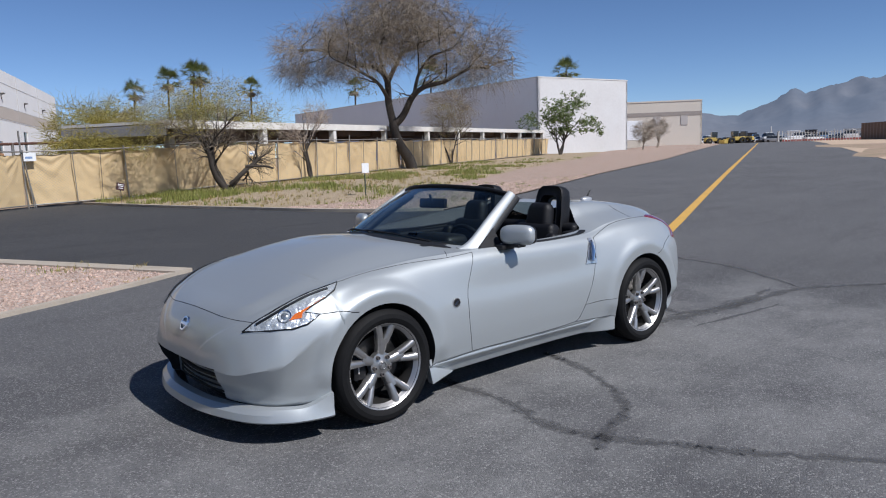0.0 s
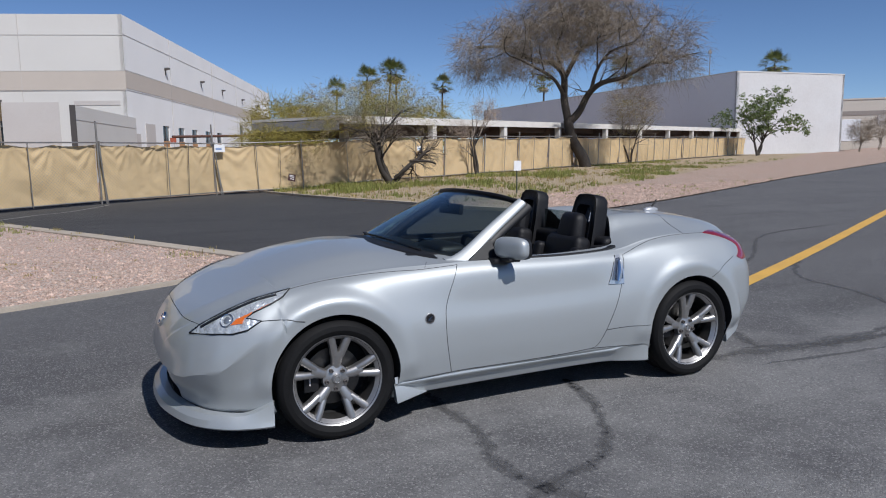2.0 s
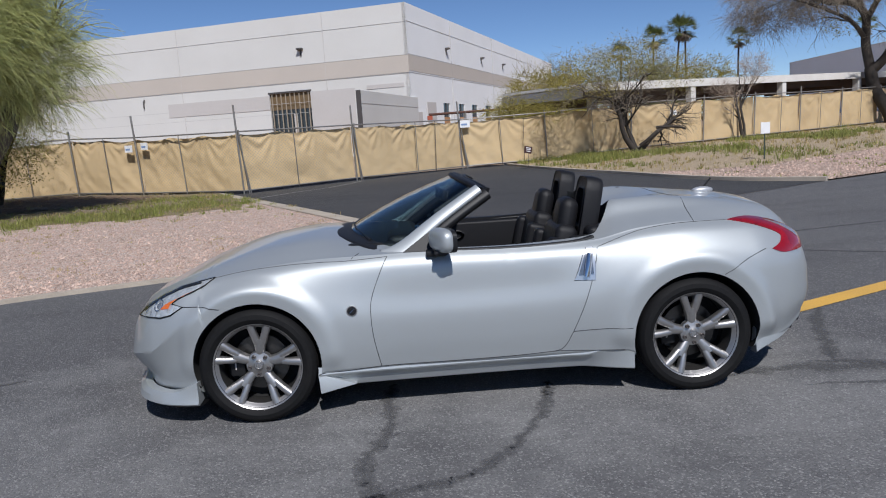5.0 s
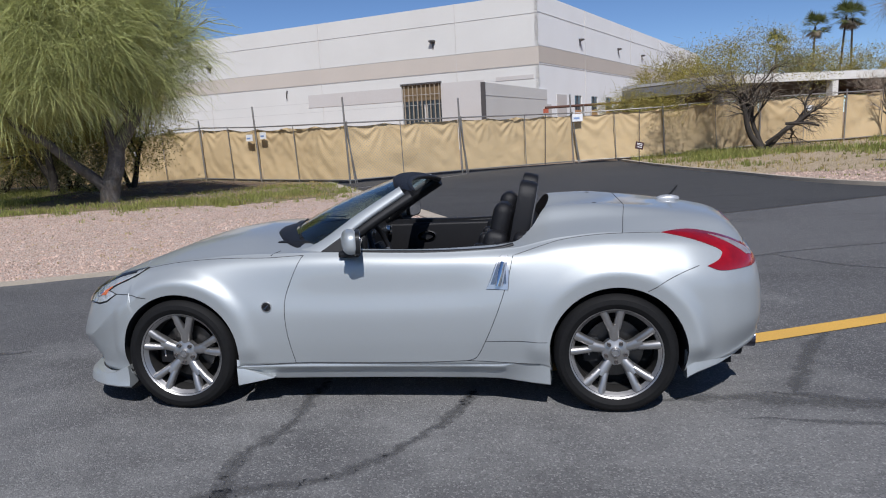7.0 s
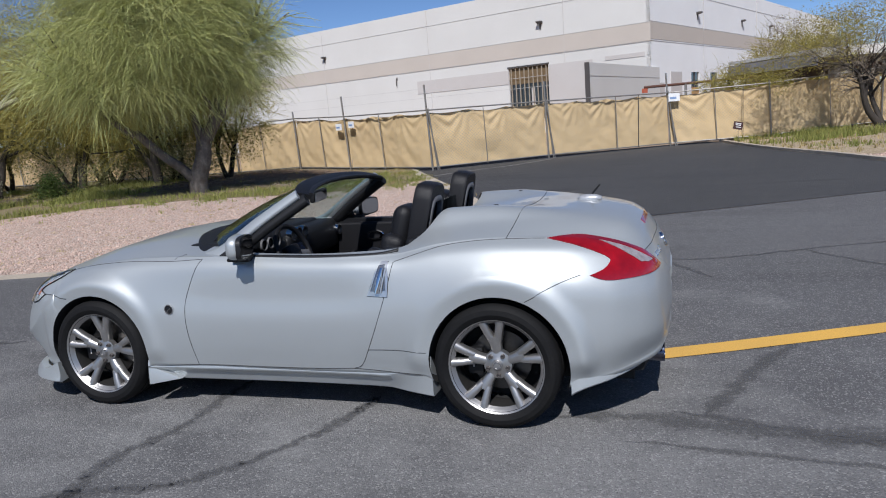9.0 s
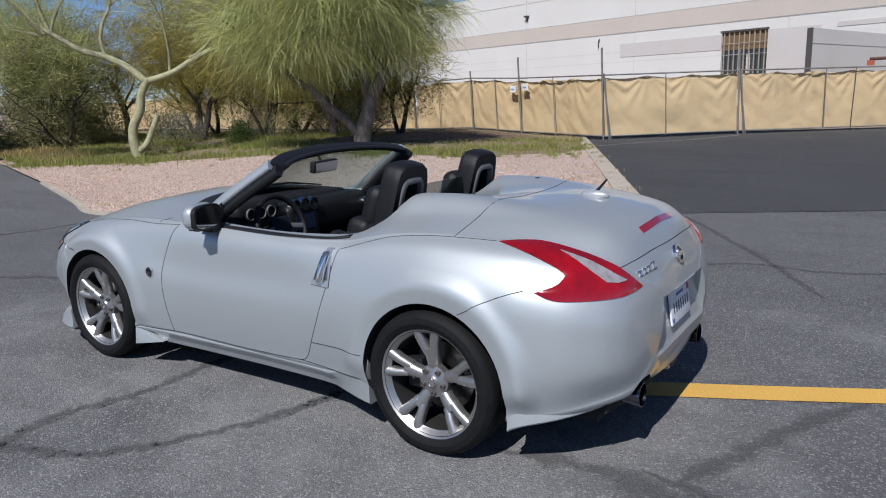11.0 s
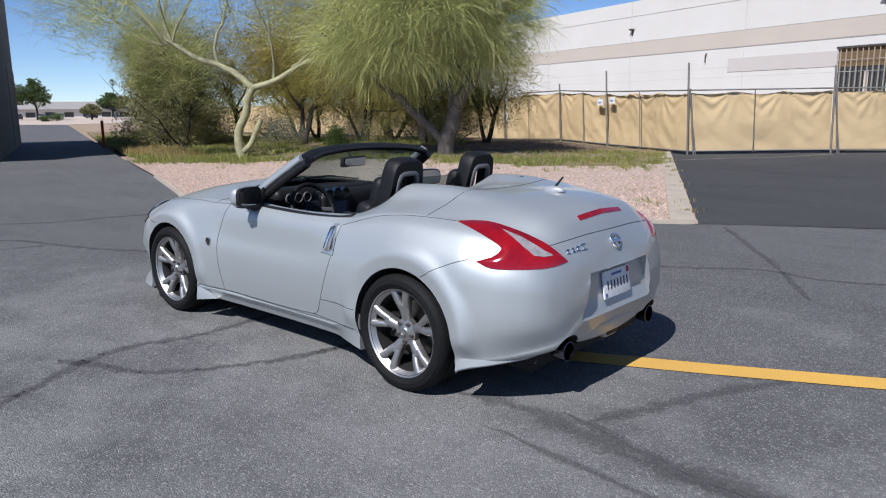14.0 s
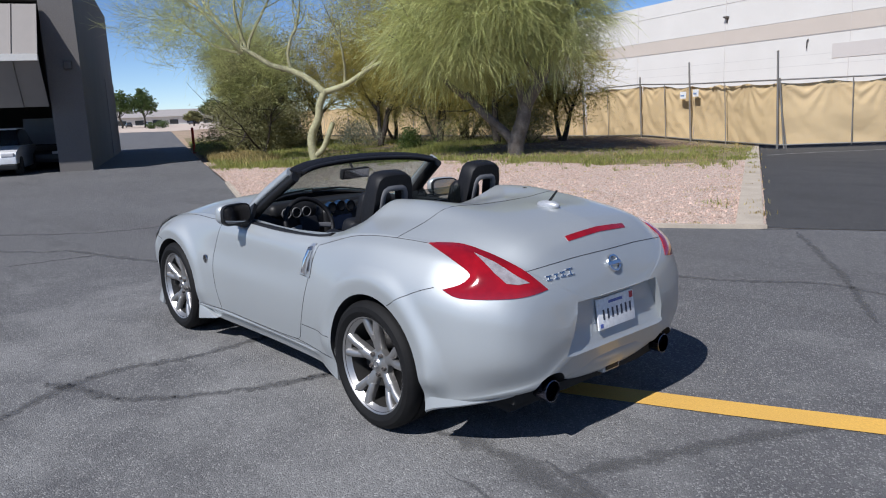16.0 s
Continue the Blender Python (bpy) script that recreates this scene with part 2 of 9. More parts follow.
def node_mix(nt, fac, a, b):
    """Colour mix of two sockets or colours, returns the result."""
    mx = nt.nodes.new("ShaderNodeMix")
    mx.data_type = "RGBA"
    for key, val in (("Factor", fac), ("A", a), ("B", b)):
        if isinstance(val, bpy.types.NodeSocket):
            nt.links.new(val, mx.inputs[key])
        else:
            mx.inputs[key].default_value = val if key == "Factor" else rgb(val)
    return mx.outputs["Result"]


def node_range(nt, src, lo, hi, a, b):
    mr = nt.nodes.new("ShaderNodeMapRange")
    for key, val in (("From Min", lo), ("From Max", hi), ("To Min", a), ("To Max", b)):
        mr.inputs[key].default_value = val
    nt.links.new(src, mr.inputs["Value"])
    return mr.outputs[0]


def node_noise(nt, vec, scale, detail=3, rough=0.55):
    nz = nt.nodes.new("ShaderNodeTexNoise")
    nz.inputs["Scale"].default_value = scale
    nz.inputs["Detail"].default_value = detail
    nz.inputs["Roughness"].default_value = rough
    nt.links.new(vec, nz.inputs["Vector"])
    return nz.outputs["Fac"]


def asphalt(name, color, second, worn, chips):
    """Binder with worn patches, scuffs, pale and dark aggregate, and a painted light fall-off."""
    m = surface(name, color, 0.8, vary=0.2, scale=0.3, grain=230, second=second, amount=0.9, spec=0.24)
    nt = m.node_tree
    n, l = nt.nodes, nt.links
    b = n["Principled BSDF"]
    vec = [k for k in n if k.type == "TEX_COORD"][0].outputs["Object"]
    col = b.inputs["Base Color"].links[0].from_socket
    # worn patches, with a ragged edge, and a painted fall-off of light
    sx = n.new("ShaderNodeVectorMath")
    sx.operation = "DISTANCE"
    l.new(vec, sx.inputs[0])
    sx.inputs[1].default_value = (0.3, -2.6, 0.0)
    # paler near, darker far: stands in for how light leaves the road by angle
    near_light = node_range(nt, sx.outputs["Value"], 2.6, 6.5, 0.08, -0.2)
    ad = n.new("ShaderNodeMath")
    l.new(node_noise(nt, vec, 0.8, 8, 0.66), ad.inputs[0])
    l.new(near_light, ad.inputs[1])
    col = node_mix(nt, node_range(nt, ad.outputs[0], 0.44, 0.64, 0.0, 0.8), col, worn)
    # scuffs drawn out along the road
    mp = n.new("ShaderNodeMapping")
    mp.inputs["Rotation"].default_value = (0, 0, radians(-24))
    mp.inputs["Scale"].default_value = (0.25, 1.6, 1)
    l.new(vec, mp.inputs["Vector"])
    col = node_mix(nt, node_range(nt, node_noise(nt, mp.outputs[0], 1.3, 5), 0.5, 0.7, 0.0, 0.6), col, [c * 0.6 for c in color])
    # aggregate
    vo = n.new("ShaderNodeTexVoronoi")
    vo.inputs["Scale"].default_value = 118
    l.new(vec, vo.inputs["Vector"])
    sp = n.new("ShaderNodeSeparateColor")
    l.new(vo.outputs["Color"], sp.inputs[0])
    col = node_mix(nt, node_range(nt, sp.outputs[0], 0.76, 0.94, 0.0, chips), col, (0.38, 0.375, 0.36))
    col = node_mix(nt, node_range(nt, sp.outputs[1], 0.68, 0.94, 0.0, 0.38), col, (0.045, 0.04, 0.042))
    l.new(col, b.inputs["Base Color"])
    bp = n.new("ShaderNodeBump")
    bp.inputs["Distance"].default_value = 0.005
    ad = n.new("ShaderNodeMath")
    ad.operation = "SUBTRACT"
    l.new(node_noise(nt, vec, 150, 2), ad.inputs[0])
    l.new(vo.outputs["Distance"], ad.inputs[1])
    l.new(ad.outputs[0], bp.inputs["Height"])
    l.new(bp.outputs["Normal"], b.inputs["Normal"])
    return m


def stones(name, tints, scale, second):
    """Loose stones: each its own tint and relief, soil between."""
    m = surface(name, tints[0], 0.95, vary=0.25, scale=0.6, grain=120, second=second, amount=0.55)
    nt = m.node_tree
    n, l = nt.nodes, nt.links
    b = n["Principled BSDF"]
    vec = [k for k in n if k.type == "TEX_COORD"][0].outputs["Object"]
    vo = n.new("ShaderNodeTexVoronoi")
    vo.inputs["Scale"].default_value = scale
    l.new(vec, vo.inputs["Vector"])
    sp = n.new("ShaderNodeSeparateColor")
    l.new(vo.outputs["Color"], sp.inputs[0])
    col = b.inputs["Base Color"].links[0].from_socket
    for ch, tint in zip((0, 1, 2), tints[1:]):
        col = node_mix(nt, node_range(nt, sp.outputs[ch], 0.6, 0.95, 0.0, 0.85), col, tint)
    l.new(col, b.inputs["Base Color"])
    bp = n.new("ShaderNodeBump")
    bp.inputs["Distance"].default_value = 0.022
    bp.invert = True
    l.new(vo.outputs["Distance"], bp.inputs["Height"])
    l.new(bp.outputs["Normal"], b.inputs["Normal"])
    return m


M_road = asphalt("road_asphalt", (0.118, 0.117, 0.12), (0.094, 0.093, 0.096), (0.208, 0.206, 0.203), 0.5)
M_drive = asphalt("sealed_asphalt", (0.05, 0.05, 0.052), (0.064, 0.064, 0.066), (0.082, 0.082, 0.082), 0.18)
M_dirt = surface("desert_dirt", (0.36, 0.25, 0.18), 0.95, vary=0.25, scale=0.25, grain=14, bump=0.02, second=(0.24, 0.2, 0.12), amount=0.8)
M_verge = stones("brown_pink_gravel", [(0.4, 0.27, 0.205), (0.5, 0.36, 0.3), (0.2, 0.15, 0.12), (0.42, 0.36, 0.31)], 30, (0.3, 0.215, 0.15))
M_gravel = stones("pink_gravel", [(0.5, 0.34, 0.27), (0.62, 0.46, 0.4), (0.26, 0.2, 0.17), (0.55, 0.5, 0.45)], 38, (0.4, 0.29, 0.21))
M_grassy = stones("weedy_soil", [(0.22, 0.17, 0.085), (0.16, 0.15, 0.05), (0.12, 0.09, 0.06), (0.32, 0.24, 0.16)], 30, (0.14, 0.14, 0.045))
M_bank = stones("sandy_bank_soil", [(0.4, 0.3, 0.2), (0.3, 0.24, 0.13), (0.22, 0.16, 0.11), (0.5, 0.4, 0.3)], 26, (0.25, 0.22, 0.1))
M_mulch = stones("leaf_litter", [(0.17, 0.11, 0.075), (0.25, 0.17, 0.11), (0.07, 0.05, 0.035), (0.2, 0.15, 0.1)], 34, (0.12, 0.085, 0.055))
M_concrete = surface("kerb_concrete", (0.42, 0.36, 0.29), 0.9, vary=0.12, scale=2.5, grain=70, bump=0.003, second=(0.3, 0.26, 0.21), amount=0.6)
M_sand = surface("pale_sand", (0.5, 0.37, 0.26), 0.95, vary=0.15, scale=0.1, grain=6, bump=0.02)

# one sheet to the horizon, finer near the place
gv, gf = [], []
rings = [0, 6, 12, 18, 24, 30, 36, 43, 50, 60, 72, 90, 115, 150, 220, 400, 800, 1600, 4000]
SEG = 96
for r in rings:
    for k in range(SEG):
        a = 2 * math.pi * k / SEG
        x, y = r * math.cos(a), r * math.sin(a)
        gv.append((x, y, (height(x, y) if r < 100 else slope(x)) - 0.12))
for i in range(len(rings) - 1):
    for k in range(SEG):
        k2 = (k + 1) % SEG
        gf.append((i * SEG + k, i * SEG + k2, (i + 1) * SEG + k2, (i + 1) * SEG + k))
tagged(from_lists("ground", gv, gf, M_dirt, sharp=60), "dry tan desert soil reaching to the horizon", "ground", kind="structure")

flat = lambda x, y: slope(x)
sheet("road", ROAD_POLY, M_road, 0.0, flat, 1.2, label="worn grey asphalt road with sealed cracks", category="road")
sheet("driveway", DRIVE_POLY, M_drive, 0.006, flat, 1.5, label="freshly sealed black asphalt driveway", category="driveway")
sheet("gravel_bed", GRAVEL_FRONT[:9] + list(reversed(GRASS_LINE)) + [(-5.0, 16.8)], M_gravel, 0.03, height, 0.7,
      label="bed of loose pinkish decomposed granite gravel", category="gravel")
sheet("grass_bank", GRASS_LINE + [(-42.3, 16.4), (-70, 27.4), (-60, 45), (-30, 33), (-8.2, 23.4), (-7.4, 21.9)], M_grassy, 0.035, height, 1.1,
      label="low bank of spring weeds over brown soil", category="grass")
sheet("soil_bed", [(-9.2, 20.6), (-7.6, 18.6), (-9.0, 15.8), (-12.0, 13.6), (-13.0, 14.6), (-15.5, 16.5), (-19.5, 19.6), (-23.5, 23.6), (-15.6, 22.6)], M_mulch, 0.055, height, 0.9,
      label="brown leaf litter and bare soil under the trees", category="soil")
ISLAND_MID = [(5.4, 18.6), (6.6, 15.6), (9.5, 14.2), (15.0, 17.0), (27, 24.5), (48, 36), (71, 52)]
sheet("gravel_verge", [(8.6, 10.1), (7.5, 11.4), (6.7, 13.4), (6.0, 16.4), (5.3, 18.6)] + ISLAND_MID[1:] + [(150, 95)] + list(reversed(ROAD_LEFT))[:-1], M_verge, 0.03, height, 1.0,
      label="pinkish gravel verge beside the road", category="gravel")
sheet("weedy_bank", ISLAND_MID + [(66, 58), (40, 45), (14, 30), (4.2, 28), (4.0, 26.4), (4.5, 23.0)], M_bank, 0.035, height, 1.0,
      label="weedy bank of green spring grass and soil", category="grass")
sheet("sand_verge", [(33.4, 7.0), (59.4, 18.6), (110, 41), (150, 60), (200, 60), (120, 0), (40, -8)], M_sand, 0.02, flat, 3.0,
      label="bare pale sand verge beyond the road", category="sand")


def ribbon(name, pts, width, material, lift, parent=None, thick=0.0, zf=flat, label=""):
    """A flat strip along pts; thick: its depth."""
    vs, fs = [], []
    for i, p in enumerate(pts):
        a, b = pts[max(i - 1, 0)], pts[min(i + 1, len(pts) - 1)]
        d = Vector((b[0] - a[0], b[1] - a[1])).normalized()
        w = width(i) if callable(width) else width
        for s in (1, -1):
            x, y = p[0] - d.y * w / 2 * s, p[1] + d.x * w / 2 * s
            vs.append((x, y, zf(x, y) + lift))
            if thick:
                vs.append((x, y, zf(x, y) + lift - thick))
    k = 4 if thick else 2
    for i in range(len(pts) - 1):
        o = i * k
        if thick:
            fs += [(o, o + 2, o + 6, o + 4), (o, o + 4, o + 5, o + 1), (o + 2, o + 3, o + 7, o + 6)]
        else:
            fs.append((o, o + 1, o + 3, o + 2))
    if thick:
        o = (len(pts) - 1) * 4
        fs += [(0, 1, 3, 2), (o, o + 2, o + 3, o + 1)]
    return from_lists(name, vs, fs, material, parent, label)


M_yellow = surface("road_paint_yellow", (0.62, 0.36, 0.07), 0.75, vary=0.15, scale=1.5, grain=120, second=(0.4, 0.25, 0.08), amount=0.35, bump=0.002)
LINE = spline([(0.7, -0.2, 0), (2.48, 0.55, 0), (7.46, 2.8, 0), (16.0, 6.88, 0), (35.3, 16.1, 0), (107, 50.2, 0), (140, 66, 0)], 12)
tagged(ribbon("road_line", [(p.x, p.y) for p in LINE], 0.19, M_yellow, 0.006), "worn yellow painted centre line on asphalt", "road marking", kind="structure")
kerb_pts = resample([(0.07, 5.72), (-7.55, 21.8)], 0.5)
kerb = tagged(ribbon("kerb", kerb_pts, 0.32, M_concrete, 0.06, thick=0.1), "flat weathered concrete kerb edging the gravel", "kerb", kind="structure")
kp = spline([(p[0], p[1], 0) for p in DRIVE_RIGHT], 8)
tagged(ribbon("kerb", [(p.x, p.y) for p in kp], 0.15, M_concrete, 0.09, thick=0.14), "thin pale concrete kerb round the weedy bank", "kerb", kind="structure")

front = spline([(p[0], p[1], 0) for p in GRAVEL_FRONT[:8]], 6)
tagged(ribbon("kerb", [(p.x, p.y) for p in front], 0.1, M_concrete, 0.045, thick=0.12), "flush pale concrete edging between gravel and road", "kerb", kind="structure")
# cracks in the road, stained along their edges
def frayed(name, color, second, strength):
    """Thin matter on the road that thins out, ragged, towards the edges of its strip."""
    m = surface(name, color, 0.85, vary=0.3, scale=14, grain=150, second=second, amount=0.9)
    nt = m.node_tree
    n, l = nt.nodes, nt.links
    at = n.new("ShaderNodeAttribute")
    at.attribute_name = "across"
    vec = [k for k in n if k.type == "TEX_COORD"][0].outputs["Object"]
    add = n.new("ShaderNodeMath")
    add.operation = "ADD"
    l.new(node_range(nt, node_noise(nt, vec, 26, 5, 0.65), 0.3, 0.7, -0.55, 0.55), add.inputs[0])
    l.new(at.outputs["Fac"], add.inputs[1])
    clear = n.new("ShaderNodeBsdfTransparent")
    mx = n.new("ShaderNodeMixShader")
    l.new(node_range(nt, add.outputs[0], 0.25, 1.05, strength, 0.0), mx.inputs[0])
    l.new(clear.outputs[0], mx.inputs[1])
    l.new(n["Principled BSDF"].outputs[0], mx.inputs[2])
    l.new(mx.outputs[0], n["Material Output"].inputs["Surface"])
    return m


def stain_strip(name, pts, width, material, lift, label, category):
    """A strip of five lanes that knows how far each lane lies from its middle."""
    vs, fs, far = [], [], []
    for i, p in enumerate(pts):
        a, b = pts[max(i - 1, 0)], pts[min(i + 1, len(pts) - 1)]
        d = Vector((b[0] - a[0], b[1] - a[1])).normalized()
        for k in (-1, -0.5, 0, 0.5, 1):
            x, y = p[0] - d.y * width(i) / 2 * k, p[1] + d.x * width(i) / 2 * k
            vs.append((x, y, slope(x) + lift))
            far.append(abs(k))
        if i:
            o = (i - 1) * 5
            fs += [(o + k, o + 5 + k, o + 6 + k, o + 1 + k) for k in range(4)]
    ob = from_lists(name, vs, fs, material)
    ob.data.attributes.new("across", "FLOAT", "POINT").data.foreach_set("value", far)
    return tagged(ob, label, category, kind="structure")


M_crack = surface("crack_gap", (0.06, 0.06, 0.061), 0.95)
M_stain = frayed("crack_stain", (0.085, 0.084, 0.086), (0.11, 0.109, 0.11), 0.62)
CRACKS = [
    ([(-0.53, -0.4), (-0.55, -0.73), (-0.54, -1.14), (-0.65, -1.5), (-0.6, -1.88), (-0.39, -2.24), (-0.22, -2.55), (0.14, -3.04), (0.5, -3.6)], 1.0),
    ([(0.46, -0.55), (0.42, -0.74), (0.3, -1.1), (0.06, -1.52), (-0.17, -1.74), (-0.5, -1.87), (-0.75, -1.98)], 0.9),
    ([(2.14, -0.57), (3.03, -0.81), (3.95, -0.9), (4.42, -1.16), (4.9, -1.6), (5.6, -2.6)], 1.3),
    ([(-7.6, -1.6), (-6.21, -0.78), (-5.93, -0.48), (-5.17, -0.29), (-4.4, -0.07), (-3.87, 0.16), (-3.2, 0.3)], 1.2),
    ([(-5.38, -1.3), (-5.31, -0.74), (-5.25, -0.35)], 0.8),
    ([(-9.0, -1.2), (-7.88, -0.32), (-7.24, 0.39), (-7.0, 1.2), (-6.83, 1.75), (-6.9, 2.6)], 0.9),
    ([(-0.6, 2.0), (-0.06, 2.3), (0.49, 2.87), (1.18, 3.15), (1.8, 3.52), (2.6, 3.5), (4.4, 4.2), (7.0, 4.6)], 0.8),
    ([(0.1, 5.75), (0.48, 5.95), (1.28, 6.66), (3.6, 8.2), (6.0, 9.2), (8.4, 10.2)], 0.9),
    ([(0.59, 5.84), (1.27, 4.76), (1.91, 3.72), (2.5, 2.6)], 0.8),
    ([(4.1, -0.95), (4.9, 0.2), (5.3, 1.4), (6.6, 2.4)], 0.7),
    ([(3.4, 3.9), (4.2, 2.9), (5.6, 2.5), (8.2, 4.4), (10.5, 4.8)], 0.7)]
crng = random.Random(8)
for pts, strength in CRACKS:
    line = spline([(x, y, 0) for x, y in pts], 22)
    sd = crng.uniform(0, 50)
    wob = [(p.x + 0.03 * noise.noise(Vector((i * 0.35, sd, 0))) + crng.gauss(0, 0.004), p.y + 0.03 * noise.noise(Vector((i * 0.35, sd, 9))) + crng.gauss(0, 0.004)) for i, p in enumerate(line)]
    end = lambda i, n=len(wob): min(1, i / 8, (n - 1 - i) / 8)
    stain_strip("crack_stain", wob, lambda i: (0.045 + 0.1 * strength * max(0, 0.5 + 0.7 * noise.noise(Vector((i * 0.12, sd, 4))) + 0.3 * noise.noise(Vector((i * 0.5, sd, 6))))) * end(i) + 0.004, M_stain, 0.005,
                "dark weathered stain along a crack in the asphalt", "crack")
    tagged(ribbon("crack", wob, lambda i: max(0.0, 0.0028 * strength * (0.45 + 1.3 * noise.noise(Vector((i * 0.5, sd, 2))))) * end(i) + 0.0006, M_crack, 0.0085),
           "thin ragged crack in the asphalt", "crack", kind="structure")

# broad dark smears behind the car, and a worn pale line by the gate
M_smear = frayed("tyre_smear", (0.075, 0.074, 0.075), (0.1, 0.1, 0.1), 0.45)
for pts, w in (([(1.5, -0.72), (1.95, -0.66), (2.24, -0.71), (2.73, -0.79), (3.16, -0.79), (3.9, -0.7)], 0.12), ([(2.3, -0.6), (2.42, -0.34), (2.57, 0.03), (2.73, 0.34), (3.0, 0.8)], 0.08), ([(1.9, -0.95), (2.5, -1.02), (3.3, -1.1)], 0.04)):
    line = spline([(x, y, 0) for x, y in pts], 14)
    sd = crng.uniform(0, 50)
    wob = [(p.x + 0.03 * noise.noise(Vector((i * 0.3, sd, 0))), p.y + 0.03 * noise.noise(Vector((i * 0.3, sd, 9)))) for i, p in enumerate(line)]
    stain_strip("tyre_smear", wob, lambda i, n=len(wob): 1.7 * w * max(0.1, 0.9 + 0.9 * noise.noise(Vector((i * 0.2, sd, 4)))) * min(1, i / 8, (n - 1 - i) / 8) + 0.004, M_smear, 0.004,
                "dark ragged tyre smear on the asphalt", "road stain")
M_pale_line = surface("worn_white_paint", (0.3, 0.3, 0.29), 0.85, vary=0.25, scale=2, grain=90, second=(0.12, 0.12, 0.12), amount=0.7)
line = spline([(-4.84, 16.88, 0), (-3.89, 18.34, 0), (-2.9, 19.4, 0), (-1.94, 21.7, 0)], 8)
tagged(ribbon("road_line", [(p.x, p.y) for p in line], 0.1, M_pale_line, 0.014), "thin worn pale line on the dark driveway", "road marking", kind="structure")
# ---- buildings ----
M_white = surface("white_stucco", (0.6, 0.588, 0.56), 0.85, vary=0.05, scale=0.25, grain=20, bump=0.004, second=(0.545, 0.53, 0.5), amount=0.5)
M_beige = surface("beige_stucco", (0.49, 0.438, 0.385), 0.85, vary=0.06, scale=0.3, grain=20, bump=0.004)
# lit copy of the white stucco, brightness of the sunny side put in colour
M_white_lit = surface("white_stucco_lit", (0.76, 0.76, 0.755), 0.8, vary=0.04, scale=0.3, grain=20, bump=0.003, second=(0.7, 0.7, 0.69), amount=0.5)
M_grey_paint = surface("grey_wall_paint", (0.5, 0.472, 0.45), 0.85, vary=0.08, scale=0.4, grain=20, second=(0.47, 0.435, 0.41), amount=0.6)
M_joint = surface("joint_shadow", (0.47, 0.455, 0.44), 0.9)
M_dark = surface("dark_opening", (0.02, 0.02, 0.022), 0.6)
M_steel = surface("galvanised_steel", (0.36, 0.35, 0.33), 0.5, metal=0.75, vary=0.15, scale=3, grain=40, second=(0.25, 0.2, 0.16), amount=0.5)
M_iron = surface("painted_iron", (0.1, 0.09, 0.085), 0.5, metal=0.4)
M_ply = surface("plywood_board", (0.45, 0.24, 0.11), 0.8, vary=0.15, scale=1.5, grain=12)
M_pane = surface("dark_window_glass", (0.03, 0.035, 0.04), 0.06, spec=0.8)


def wall_with_holes(name, origin, along, length, top, holes, material, parent, thick=0.3, bottom=0.0, label=""):
    """An upright wall from origin along a heading, with openings (s0, s1, z0, z1) through it."""
    ss = sorted({0.0, length, *[h[0] for h in holes], *[h[1] for h in holes]})
    zs = sorted({bottom, top, *[h[2] for h in holes], *[h[3] for h in holes]})
    d = Vector((along[0], along[1], 0)).normalized()
    back = Vector((-d.y, d.x, 0)) * thick
    bm = bmesh.new()
    o = Vector((origin[0], origin[1], 0))
    cells = set()
    for i in range(len(ss) - 1):
        for j in range(len(zs) - 1):
            cs, cz = (ss[i] + ss[i + 1]) / 2, (zs[j] + zs[j + 1]) / 2
            if not any(h[0] < cs < h[1] and h[2] < cz < h[3] for h in holes):
                cells.add((i, j))
    cache = {}

    def vert(i, j, k):
        if (i, j, k) not in cache:
            cache[(i, j, k)] = bm.verts.new(o + d * ss[i] + Vector((0, 0, zs[j])) + back * k)
        return cache[(i, j, k)]
    for i, j in cells:
        bm.faces.new([vert(i, j, 0), vert(i + 1, j, 0), vert(i + 1, j + 1, 0), vert(i, j + 1, 0)])
        bm.faces.new([vert(i, j, 1), vert(i, j + 1, 1), vert(i + 1, j + 1, 1), vert(i + 1, j, 1)])
        for di, dj, a, b in ((-1, 0, (i, j), (i, j + 1)), (1, 0, (i + 1, j + 1), (i + 1, j)), (0, -1, (i + 1, j), (i, j)), (0, 1, (i, j + 1), (i + 1, j + 1))):
            if (i + di, j + dj) not in cells:
                bm.faces.new([vert(*a, 0), vert(*b, 0), vert(*b, 1), vert(*a, 1)])
    bmesh.ops.recalc_face_normals(bm, faces=bm.faces)
    return part(name, bm, material, parent, label)


def slab_on(name, origin, along, s0, s1, z0, z1, proud, material, parent, label="", deep=0.02):
    """A panel on a wall's outer face, standing proud of it."""
    d = Vector((along[0], along[1], 0)).normalized()
    m = Matrix(((d.x, -d.y, 0, origin[0]), (d.y, d.x, 0, origin[1]), (0, 0, 1, 0), (0, 0, 0, 1)))
    bm = bmesh.new()
    box_bm(bm, (s0, -proud, z0), (s1, deep, z1), 0, m)
    return part(name, bm, material, parent, label)


